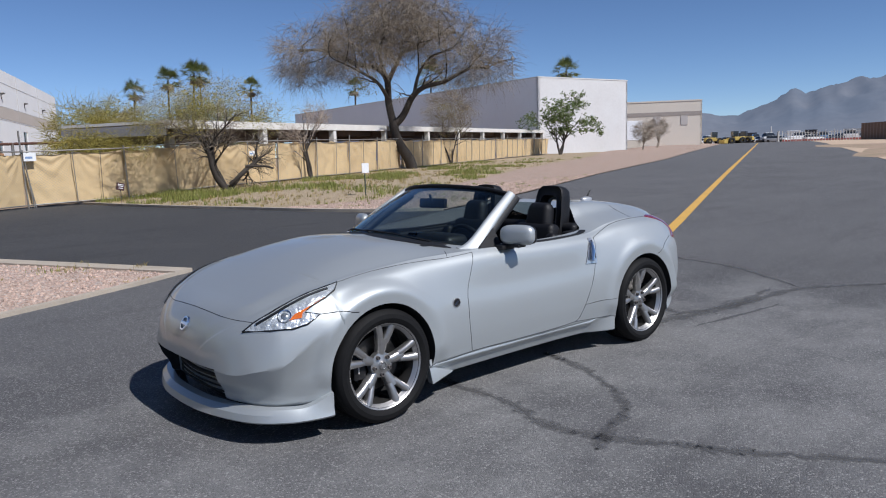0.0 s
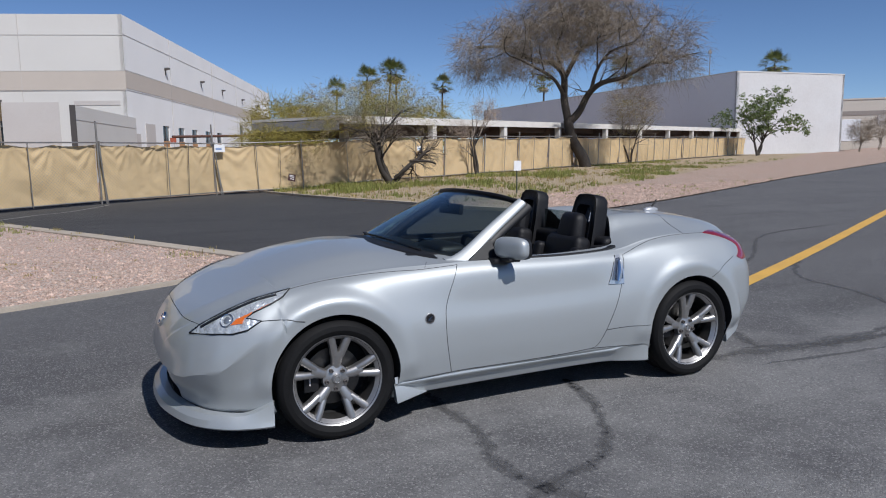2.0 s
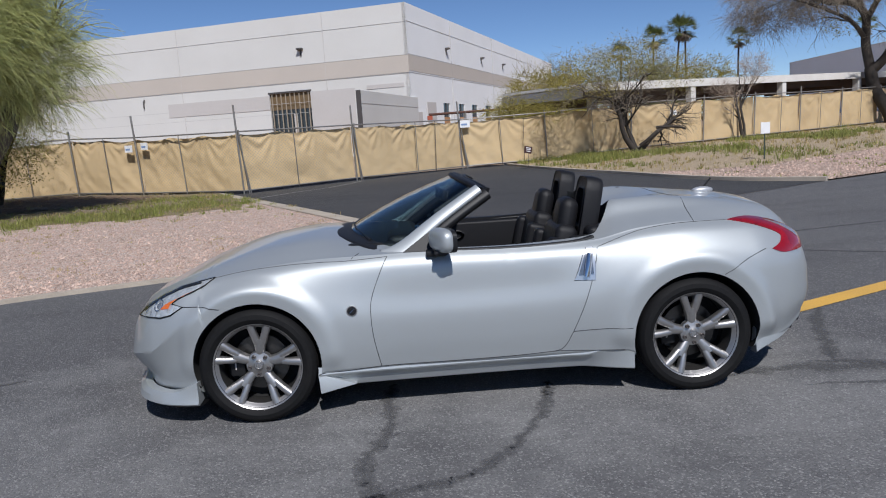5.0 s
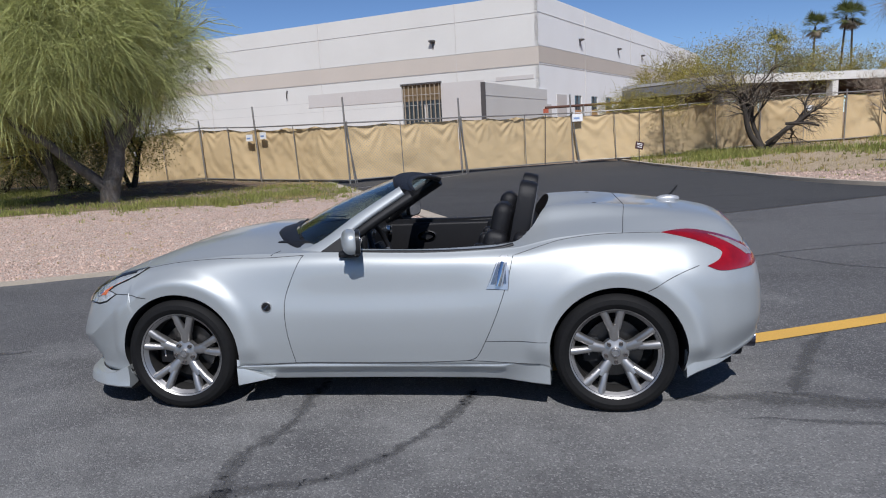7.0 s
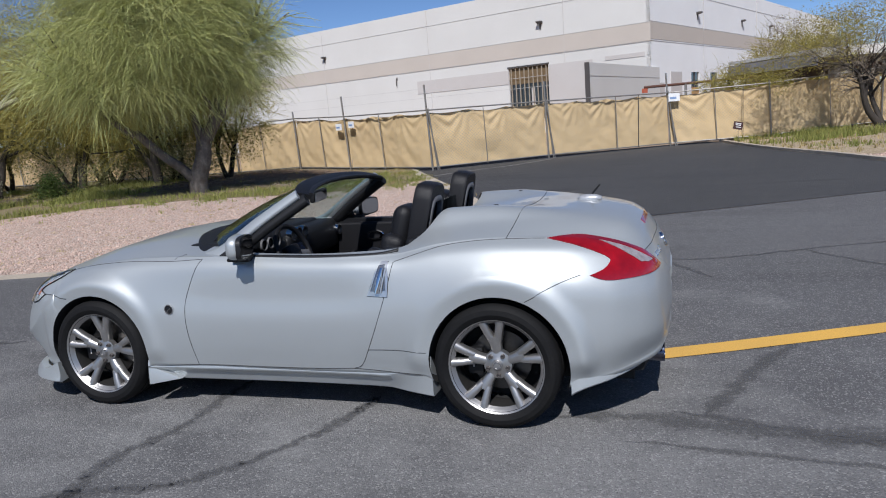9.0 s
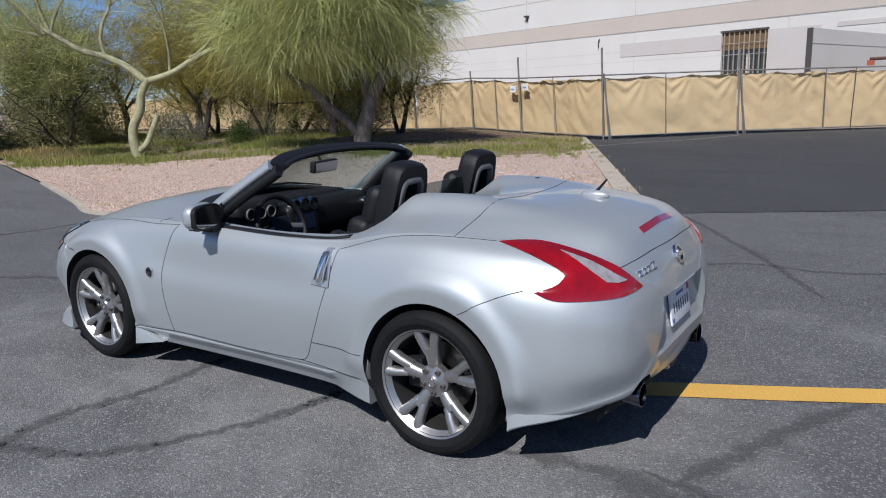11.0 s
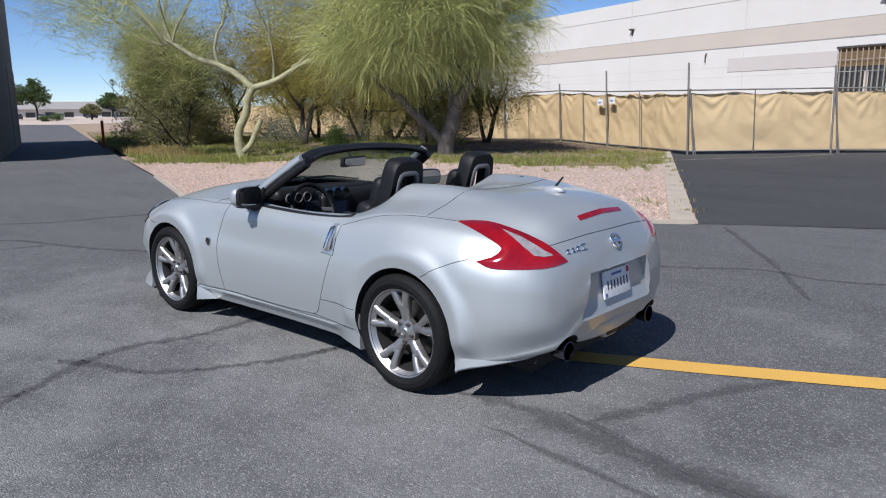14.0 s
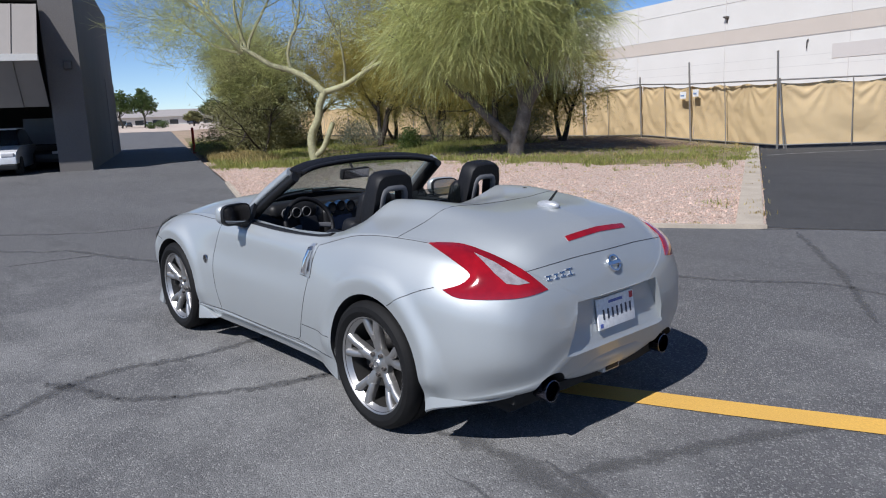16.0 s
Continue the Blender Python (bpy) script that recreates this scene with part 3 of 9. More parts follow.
def wall_lamp(origin, along, s, z, label="dark bronze wall-pack lamp on a stucco wall", size=0.72):
    d = Vector((along[0], along[1], 0)).normalized()
    m = Matrix(((d.x, -d.y, 0, origin[0] + d.x * s), (d.y, d.x, 0, origin[1] + d.y * s), (0, 0, 1, z), (0, 0, 0, 1)))
    lamp = thing("wall_lamp", label, "lamp", group="lamps on the warehouse wall")
    k = size
    bm = bmesh.new()
    box_bm(bm, (-0.1 * k, -0.12 * k, -0.75 * k), (0.1 * k, -0.004, -0.1 * k), 0.02, m)
    part("bracket", bm, M_iron, lamp)
    bm = bmesh.new()
    vs = box_bm(bm, (-0.36 * k, -0.62 * k, -0.1 * k), (0.36 * k, -0.004, 0.24 * k), 0.05)
    for v in vs:
        if v.co.y < -0.3 * k and v.co.z < 0:
            v.co.z += 0.14 * k
    bmesh.ops.transform(bm, matrix=m, verts=bm.verts)
    part("housing", bm, M_iron, lamp)
    return lamp


# warehouse: one corner, a long front and a long side
WC = Vector((0.6, 60.25, 0))
WU = Vector((-0.934, 0.356, 0)).normalized()
WV = Vector((0.356, 0.934, 0)).normalized()
warehouse = thing("warehouse", "large white stucco warehouse with a beige band and barred opening", "building")
FL, SL, TOP = 78.0, 78.0, 12.85
front0 = WC + WU * FL          # the front is laid out from its far end, so that its outer face looks at the road
f_s = lambda s: FL - s         # distance from the corner to distance along
door_hole = (f_s(14.05), f_s(9.75), 1.2, 6.05)
wall_with_holes("wall", front0, -WU, FL, TOP, [door_hole], M_white, warehouse, bottom=-1.5)
side_wins = [(9.5, 11.7), (14.9, 17.2), (20.2, 22.7), (26.4, 29.2), (32.5, 35.4)]
side_holes = [(a, b, 1.2, 4.45) for a, b in side_wins] + [(47.9, 50.6, 2.6, 6.0)]
wall_with_holes("wall", WC, WV, SL, TOP, side_holes, M_white_lit, warehouse, bottom=-1.5)
wall_with_holes("wall", WC + WV * SL, WU, FL, TOP, [], M_white, warehouse, bottom=-1.5)
wall_with_holes("wall", front0 + WV * SL, -WV, SL, TOP, [], M_white, warehouse, bottom=-1.5)
bm = bmesh.new()
bm.faces.new([bm.verts.new(p + Vector((0, 0, TOP - 0.8))) for p in (WC + WU * 0.3 + WV * 0.3, WC + WU * 0.3 + WV * 77.7, front0 + WV * 77.7, front0 + WV * 0.3)])
part("roof", bm, M_grey_paint, warehouse)
# band, joints and painted-over patches
slab_on("band", front0, -WU, 0, FL + 0.03, 6.95, 8.42, 0.03, M_beige, warehouse, "flat beige painted band")
slab_on("band", WC, WV, 0, SL, 7.1, 8.47, 0.028, M_beige, warehouse, "flat beige painted band")
for z in (6.9, 8.46, 11.25, 5.1, 4.15):
    if z > 5.5:
        slab_on("joint", front0, -WU, 0, FL, z - 0.013, z + 0.013, 0.032, M_joint, warehouse)
        slab_on("joint", WC, WV, 0, SL, z + 0.055, z + 0.083, 0.03, M_joint, warehouse)
    else:
        slab_on("joint", front0, -WU, 0, f_s(5.3), z - 0.014, z + 0.014, 0.004, M_joint, warehouse)
for s in (8.0, 23.6, 39.2, 54.8):
    slab_on("joint", front0, -WU, f_s(s) - 0.02, f_s(s) + 0.02, -1, TOP, 0.034, M_grey_paint, warehouse)
for s in (13.0, 31.0, 46.0, 61.0):
    slab_on("joint", WC, WV, s - 0.03, s + 0.03, -1, TOP, 0.034, M_grey_paint, warehouse)
slab_on("patch", front0, -WU, f_s(25.4), f_s(14.05), 4.62, 5.9, 0.04, M_grey_paint, warehouse, "patch of grey touch-up paint")
slab_on("patch", front0, -WU, f_s(9.7), f_s(5.3), 2.0, 6.0, 0.04, M_grey_paint, warehouse, "patch of grey touch-up paint")
slab_on("patch", front0, -WU, f_s(4.1), f_s(0.5), 5.75, 6.1, 0.04, M_grey_paint, warehouse, "patch of grey touch-up paint")
# the dock's screen wall, standing out from the corner
dock0 = Vector((-3.03, 46.3, 0))
dock1 = WC + WV * 1.5 + Vector((0.12, 0, 0))
dock = wall_with_holes("dock_wall", dock0, dock1 - dock0, (dock1 - dock0).length, 4.78, [], M_white, warehouse, bottom=-1.0, label="low white screen wall beside the dock")
slab_on("joint", dock0, dock1 - dock0, 0.0, (dock1 - dock0).length, 3.9, 3.93, 0.02, M_joint, warehouse)
slab_on("dock_edge", dock0 - (dock1 - dock0).normalized() * 0.06, dock1 - dock0, 0.0, 0.06, -1.0, 4.8, 0.02, M_iron, warehouse, "dark steel corner guard", 0.32)
# the barred opening: boarded above, glass and bars before it
gate = thing("barred_window", "tall opening with steel bars before boards and dark glass", "window")
slab_on("board", front0, -WU, door_hole[0], door_hole[1], 4.55, 6.05, -0.16, surface("brown_board", (0.15, 0.1, 0.05), 0.8), gate, "brown boarding", 0.2)
slab_on("pane", front0, -WU, door_hole[0], door_hole[1], 1.2, 4.55, -0.2, M_pane, gate, "dark glass", 0.24)
slab_on("white_sheet", front0, -WU, f_s(11.7), f_s(11.35), 1.2, 4.1, -0.15, M_grey_paint, gate, "pale sheet behind the bars", 0.19)
for i in range(9):
    s = door_hole[0] + 0.25 + i * 0.475
    slab_on("bar", front0, -WU, s - 0.04, s + 0.04, 1.2, 6.05, -0.02, surface("bar_paint", (0.34, 0.28, 0.21), 0.6), gate, "", 0.1)
slab_on("lintel", front0, -WU, door_hole[0] - 0.1, door_hole[1] + 0.1, 6.05, 6.2, 0.05, M_iron, gate)
for s, e in side_wins:
    w = thing("window", "boarded warehouse window with dark glass above", "window", group="windows along the warehouse side")
    slab_on("pane", WC, WV, s, e, 3.05, 4.45, -0.12, M_pane, w, "", 0.16)
    slab_on("board", WC, WV, s, e, 1.2, 3.05, -0.06, M_ply, w, "orange plywood board", 0.1)
    slab_on("mullion", WC, WV, (s + e) / 2 - 0.06, (s + e) / 2 + 0.06, 3.05, 4.45, -0.06, M_iron, w, "", 0.12)
w = thing("window", "tall dark warehouse window", "window", group="windows along the warehouse side")
slab_on("pane", WC, WV, 47.9, 50.6, 2.6, 6.0, -0.12, M_pane, w, "", 0.16)
slab_on("mullion", WC, WV, 49.2, 49.35, 2.6, 6.0, -0.06, M_iron, w, "", 0.12)
slab_on("door", WC, WV, 4.3, 7.0, -0.5, 4.45, 0.05, M_grey_paint, warehouse, "flush grey painted door")
slab_on("door", WC, WV, 1.6, 2.8, -0.5, 3.5, 0.05, M_grey_paint, warehouse, "small flush grey door")
for s in (10.35, 38.97, 66.0):
    wall_lamp(front0, -WU, f_s(s), 9.75)
for s, z in ((11.3, 9.8), (25.3, 9.9), (36.6, 9.9), (50.3, 9.7), (64.0, 9.7)):
    wall_lamp(WC, WV, s, z)
pipe = thing("wall_conduit", "short bent black conduit on the wall", "pipe")
q = front0 - WU * f_s(28.2) + Vector((-0.05, -0.1, 0))
tube("conduit", [q + Vector((0, 0, 5.7)), q + Vector((0, 0, 6.3)), q + Vector((0.15, -0.1, 6.55))], 0.06, M_iron, pipe)

# white industrial building beside the far end of the carport
WB = Vector((67.4, 59.4, 0))
WBR, WBB = Vector((0.98, -0.12, 0)).normalized(), Vector((0.12, 0.98, 0)).normalized()
M_brick_white = surface("whitewashed_block", (0.57, 0.565, 0.56), 0.9, vary=0.04, scale=0.4, grain=4, bump=0.003, second=(0.52, 0.5, 0.49), amount=0.5)
# copy of the white for the shaded side, pale blue skylight put in colour
M_shade_white = surface("shade_white_wall", (0.76, 0.77, 0.79), 0.85, vary=0.06, scale=0.2, grain=9)
hall = thing("white_hall", "windowless whitewashed block hall with a flat roof", "building")
wall_with_holes("wall", WB, WBR, 16.5, 10.75, [], M_brick_white, hall, bottom=-1)
wall_with_holes("wall", WB + WBB * 80, -WBB, 80, 10.75, [], M_shade_white, hall, bottom=-1)
wall_with_holes("wall", WB + WBR * 16.5, WBB, 80, 10.75, [], M_brick_white, hall, bottom=-1)
wall_with_holes("wall", WB + WBR * 16.5 + WBB * 80, -WBR, 16.5, 10.75, [], M_brick_white, hall, bottom=-1)
bm = bmesh.new()
bm.faces.new([bm.verts.new(p + Vector((0, 0, 10.3))) for p in (WB, WB + WBR * 16.5, WB + WBR * 16.5 + WBB * 80, WB + WBB * 80)])
part("roof", bm, M_shade_white, hall)
for a, d, n in ((WB, WBR, 16.5), (WB + WBB * 80, -WBB, 80)):
    slab_on("coping", a, d, 0, n, 10.7, 10.83, 0.05, M_white, hall, "", 0.35)
mast = thing("aerial_mast", "thin steel radio mast on a roof", "mast")
mp = WB + WBB * 6 + WBR * 0.8
tube("pole", [mp + Vector((0, 0, 10.3)), mp + Vector((0, 0, 14.2))], 0.05, M_steel, mast)
box("aerial", mp + Vector((-0.25, -0.05, 13.6)), mp + Vector((0.25, 0.05, 14.0)), M_steel, mast)

# far low building with two window slots
far = thing("far_building", "low cream industrial building with a grey stripe", "building")
M_cream = surface("cream_wall", (0.66, 0.6, 0.52), 0.85, vary=0.06, scale=0.2, grain=8)
fo, fd = Vector((118.5, 88.0, 0)), Vector((0.62, -0.78, 0)).normalized()
wall_with_holes("wall", fo, fd, 19.4, 10.3, [], M_cream, far, bottom=-1)
fe = fo + fd * 19.4
wall_with_holes("wall", fe, Vector((0.78, 0.62, 0)), 40, 10.3, [], M_cream, far, bottom=-1)
slab_on("stripe", fo, fd, 0, 19.4, 7.45, 8.2, 0.06, surface("grey_stripe", (0.35, 0.31, 0.28), 0.85), far)
for s in (10.2, 15.4):
    slab_on("window", fo, fd, s, s + 1.3, 5.6, 7.4, 0.09, M_grey_paint, far)
slab_on("coping", fo, fd, 0, 19.4, 10.2, 10.45, 0.08, M_cream, far)

# parked box trailer beside the white hall
trailer = thing("box_trailer", "white box trailer parked beside the hall", "trailer")
tb = Vector((90.0, 60.6, 1.2))
bm = bmesh.new()
box_bm(bm, (-1.3, 0, 1.3), (1.3, 9, 4.2), 0.05, Matrix.Translation(tb) @ pose(0, 0, 0, 0, 0, -35))
part("body", bm, surface("trailer_white", (0.7, 0.71, 0.74), 0.5), trailer)
for k in (1.0, 7.0):
    vs, fs = lathe([(0.05, -1.3), (0.5, -1.3), (0.5, -1.0), (0.05, -1.0)], 16, "x")
    me = from_lists("wheel", vs, fs, M_dark, trailer, sharp=40)
    me.matrix_basis = Matrix.Translation(tb) @ pose(0, 0, 0, 0, 0, -35) @ pose(0, k, 0.5)

# ---- carport ----
KO, KD = Vector((7.5, 25.5, 0)), Vector((0.884, 0.468, 0)).normalized()
KN = Vector((-KD.y, KD.x, 0))
M_fascia = surface("peeling_white_paint", (0.66, 0.64, 0.6), 0.8, vary=0.08, scale=1.2, grain=25, second=(0.5, 0.45, 0.4), amount=0.4)
M_carport_wood = surface("dark_beam", (0.11, 0.075, 0.06), 0.8)
# the fascia's shaded end: the shade is painted in as grey-blue
M_fascia_shade = surface("fascia_shade_tint", (0.3, 0.3, 0.34), 0.7)
carport = thing("carport", "long flat carport with peeling white fascia and square columns", "carport")


def kz(s):
    return 3.0 + slope(KO.x + KD.x * s) * 1.1


kv, kf = [], []
for i in range(25):
    s = -0.15 + i * (64.15 / 24)
    p = KO + KD * s
    z = kz(s) + 0.16
    for off, dz in ((0, 0), (0, -0.34), (0.12, -0.34), (0.12, -0.12), (5.9, -0.12), (5.9, 0)):
        kv.append(p + KN * off + Vector((0, 0, z + dz)))
for i in range(24):
    for k in range(6):
        a, b = i * 6 + k, i * 6 + (k + 1) % 6
        kf.append((a, b, b + 6, a + 6))
kf += [tuple(range(6)), tuple(range(24 * 6 + 5, 24 * 6 - 1, -1))]
from_lists("roof", kv, kf, M_fascia, carport)
slab_on("end_fascia", KO + KN * 5.9 - KD * 0.17, -KN, 0, 5.7, 2.62, 3.05, 0.03, M_fascia_shade, carport, "carport end fascia, its shade painted in grey-blue")
for s in (0.08, 6.42, 13.19, 19.92, 27.3, 33.9, 40.5, 47.0, 53.4, 59.5, 63.6):
    p = KO + KD * s + KN * 0.2 + (KD * 1.8 + KN * 1.7 if s < 5 else Vector())
    bm = bmesh.new()
    box_bm(bm, (-0.16, -0.16, height(p.x, p.y) - 0.2), (0.16, 0.16, kz(s) - 0.1), 0.012, pose(p.x, p.y, 0, 0, 0, 27.9))
    part("column", bm, M_fascia, carport)
    bm = bmesh.new()
    box_bm(bm, (-0.12, 0.2, kz(s) - 0.75), (0.12, 5.7, kz(s) - 0.14), 0, pose(p.x, p.y, 0, 0, 0, 27.9))
    part("crossbeam", bm, M_carport_wood, carport)
for off in (1.2, 3.4, 5.6):
    p0 = KO + KN * off
    bm = bmesh.new()
    vs = box_bm(bm, (0, -0.1, 2.55), (63.5, 0.1, 2.9), 0, Matrix(((KD.x, -KD.y, 0, p0.x), (KD.y, KD.x, 0, p0.y), (0, 0, 1, 0), (0, 0, 0, 1))))
    for v in vs:
        v.co.z += slope(v.co.x)
    part("purlin", bm, M_carport_wood, carport)
for off in (5.6,):
    for s in (3, 16, 30, 44, 60):
        p = KO + KD * s + KN * off
        box("column", (p.x - 0.15, p.y - 0.15, slope(p.x) - 0.2), (p.x + 0.15, p.y + 0.15, kz(s) - 0.1), M_fascia, carport)

# ---- privacy fence ----
def fabric_material():
    m = surface("beige_windscreen_cloth", (0.72, 0.53, 0.28), 0.85, vary=0.09, scale=1.3, grain=60, second=(0.64, 0.46, 0.235), amount=0.5)
    nt = m.node_tree
    n, l = nt.nodes, nt.links
    b = n["Principled BSDF"]
    co = [k for k in n if k.type == "TEX_COORD"][0]
    # chain-link lattice pressed into the cloth: UV in metres
    sep = n.new("ShaderNodeSeparateXYZ")
    l.new(co.outputs["UV"], sep.inputs[0])
    lat = []
    for sgn in (1, -1):
        a = n.new("ShaderNodeMath")
        a.operation = "MULTIPLY_ADD"
        l.new(sep.outputs["Y"], a.inputs[0])
        a.inputs[1].default_value = sgn
        l.new(sep.outputs["X"], a.inputs[2])
        mod = n.new("ShaderNodeMath")
        mod.operation = "PINGPONG"
        mod.inputs[1].default_value = 0.06
        l.new(a.outputs[0], mod.inputs[0])
        lt = n.new("ShaderNodeMath")
        lt.operation = "LESS_THAN"
        lt.inputs[1].default_value = 0.007
        l.new(mod.outputs[0], lt.inputs[0])
        lat.append(lt)
    mx = n.new("ShaderNodeMath")
    mx.operation = "MAXIMUM"
    l.new(lat[0].outputs[0], mx.inputs[0])
    l.new(lat[1].outputs[0], mx.inputs[1])
    col = n.new("ShaderNodeMix")
    col.data_type = "RGBA"
    src = b.inputs["Base Color"].links[0].from_socket
    f = n.new("ShaderNodeMath")
    f.operation = "MULTIPLY"
    f.inputs[1].default_value = 0.75
    l.new(mx.outputs[0], f.inputs[0])
    l.new(f.outputs[0], col.inputs["Factor"])
    l.new(src, col.inputs["A"])
    col.inputs["B"].default_value = (0.36, 0.33, 0.3, 1)
    l.new(col.outputs["Result"], b.inputs["Base Color"])
    # some light comes through the cloth
    tr = n.new("ShaderNodeBsdfTranslucent")
    tr.inputs["Color"].default_value = (0.5, 0.34, 0.16, 1)
    ms = n.new("ShaderNodeMixShader")
    ms.inputs[0].default_value = 0.2
    l.new(b.outputs[0], ms.inputs[1])
    l.new(tr.outputs[0], ms.inputs[2])
    l.new(ms.outputs[0], n["Material Output"].inputs[0])
    return m


M_cloth = fabric_material()
fence = thing("privacy_fence", "leaning chain-link fence hung with beige windscreen cloth", "fence")
FENCE = [(-46, 27.0), (-38, 26.0), (-30, 25.2), (-24, 24.4), (-19.2, 23.6), (-15.6, 22.9), (-12.2, 22.1), (-9.6, 21.25), (-5.72, 19.5), (-2.15, 22.35), (2.1, 25.75),
         (5.8, 26.2), (9.6, 26.6), (13.2, 27.6)] + [(13.2 + KD.x * 3.6 * i, 27.6 + KD.y * 3.6 * i + 0.02 * i) for i in range(1, 17)]
TALL = {7: 2.75, 8: 2.85, 9: 2.7, 10: 2.75}
frng = random.Random(5)
for i in range(len(FENCE) - 1):
    a, b = Vector((*FENCE[i], 0)), Vector((*FENCE[i + 1], 0))
    az, bz = max(height(a.x, a.y), slope(a.x)) + 0.06, max(height(b.x, b.y), slope(b.x)) + 0.06
    top = 2.0 if i < 12 else 1.95
    d = (b - a)
    L = d.length
    d.normalize()
    nrm = Vector((d.y, -d.x, 0))
    lean = -0.1 if i in (8, 9, 10, 11) else frng.uniform(-0.06, 0.03)
    lean_v = nrm * 0.08 + d * lean
    nx, nz = max(10, int(L / (0.075 if 4 < i < 13 else 0.13))), 28 if 4 < i < 13 else 16
    vs, fs, uvs = [], [], []
    seed = frng.uniform(0, 100)
    for ix in range(nx + 1):
        u = ix / nx
        bay = max(1, round(L / 1.5))
        sag = 0.13 * abs(math.sin(u * math.pi * bay)) ** 0.8 * (0.55 + 0.45 * noise.noise(Vector((u * L * 0.6, seed, 2))))
        tie = (round(u * bay) / bay - u) * L
        for iz in range(nz + 1):
            w = iz / nz
            zz = 0.05 + (top - 0.06 - sag - 0.05) * w
            wave = 0.12 * noise.noise(Vector((u * L * 0.45 + seed, w * 0.9, 0))) + 0.03 * noise.noise(Vector((u * L * 2.6 + w * 2.5 + seed, w * 3.2, 7)))
            wave += 0.035 * (0.3 - abs(noise.noise(Vector((u * L * 1.7 - w * 2.2 * math.sin(seed), w * 2.4 + u * L, seed))))) + 0.012 * noise.noise(Vector((u * L * 8, w * 14, seed)))
            # tension folds run down from the ties
            down = (1 - w) * top + 0.12
            fold = 0.03 * math.sin(7.0 * math.atan2(tie, down) * 2.2 + seed) * smoothstep(1.5, 0.15, down) * smoothstep(0.0, 0.16, abs(tie) + 0.04)
            fold += 0.018 * math.sin((u * L + w * 1.1 * math.cos(seed)) * 5.2 + 2.0 * noise.noise(Vector((u * L, w * 2, seed)))) * smoothstep(0.9, 0.1, w)
            p = a.lerp(b, u) + Vector((0, 0, az + (bz - az) * u + zz)) + nrm * (min(wave + fold, 0.08) - 0.11) + lean_v * w
            vs.append(p)
            uvs.append((u * L, w * top))
    for ix in range(nx):
        for iz in range(nz):
            o = ix * (nz + 1) + iz
            fs.append((o, o + nz + 1, o + nz + 2, o + 1))
    cloth = from_lists("cloth", vs, fs, M_cloth, fence, sharp=80)
    uv = cloth.data.uv_layers.new(name="metres")
    uv.data.foreach_set("uv", [c for lp in cloth.data.loops for c in uvs[lp.vertex_index]])
    base, tip = a + Vector((0, 0, az - 0.1)), a + Vector((0, 0, az + top)) + lean_v
    tall = TALL.get(i, top + 0.12 + (0.15 if i % 3 == 0 else 0))
    tube("post", [base, a + Vector((0, 0, az + tall)) + lean_v * (tall / top)], 0.032, M_steel, fence)
    if i in (8, 9, 10):
        tube("post", [base + d * 0.2, a + d * 0.1 + Vector((0, 0, az + top + 0.05)) + lean_v * 1.6], 0.026, M_steel, fence)
        tube("brace", [base + d * 0.27, a + d * 0.02 + Vector((0, 0, az + top)) + lean_v], 0.02, M_steel, fence)
    tube("top_rail", [a + Vector((0, 0, az + top)) + lean_v, b + Vector((0, 0, bz + top)) + lean_v], 0.024, M_steel, fence)
    tube("bottom_rail", [a + Vector((0, 0, az + 0.06)), b + Vector((0, 0, bz + 0.06))], 0.022, M_steel, fence)
    mid = a.lerp(b, 0.5 + frng.uniform(-0.06, 0.06))
    mz = (az + bz) / 2
    if i in (9, 10):
        for uu, tilt_by in ((0.72, 0.09),):
            q = a.lerp(b, uu)
            tube("stile", [q + nrm * 0.04 + Vector((0, 0, mz)), q + nrm * 0.05 + lean_v + d * tilt_by + Vector((0, 0, mz + top))], 0.012, M_iron, fence)
    tube("stile", [mid + nrm * 0.04 + Vector((0, 0, mz)), mid + nrm * 0.05 + lean_v + Vector((0, 0, mz + top))], 0.016, M_steel, fence)


def tag_on_fence(i, u, z, w, h, label):
    a, b = Vector((*FENCE[i], 0)), Vector((*FENCE[i + 1], 0))
    d = (b - a).normalized()
    p = a.lerp(b, u)
    ang = math.degrees(math.atan2(d.y, d.x))
    t = thing("fence_tag", label, "sign")
    zz = slope(p.x) + 0.1 + z
    bm = bmesh.new()
    box_bm(bm, (-w / 2, -0.17, zz), (w / 2, -0.155, zz + h), 0, pose(p.x, p.y, 0, 0, 0, ang))
    part("plate", bm, surface("sign_white", (0.75, 0.75, 0.75), 0.5), t)
    bm = bmesh.new()
    box_bm(bm, (-w * 0.38, -0.176, zz + h * 0.3), (w * 0.2, -0.171, zz + h * 0.55), 0, pose(p.x, p.y, 0, 0, 0, ang))
    part("print", bm, surface("sign_print", (0.2, 0.3, 0.5), 0.5), t)


tag_on_fence(6, 0.9, 1.55, 0.3, 0.24, "small white notice plate tied to the fence")
tag_on_fence(7, 0.1, 1.6, 0.3, 0.24, "small white notice plate tied to the fence")
tag_on_fence(10, 0.04, 1.62, 0.42, 0.3, "white notice plate tied to the leaning fence")
tag_on_fence(12, 0.55, 1.5, 0.32, 0.22, "small white notice plate tied to the fence")
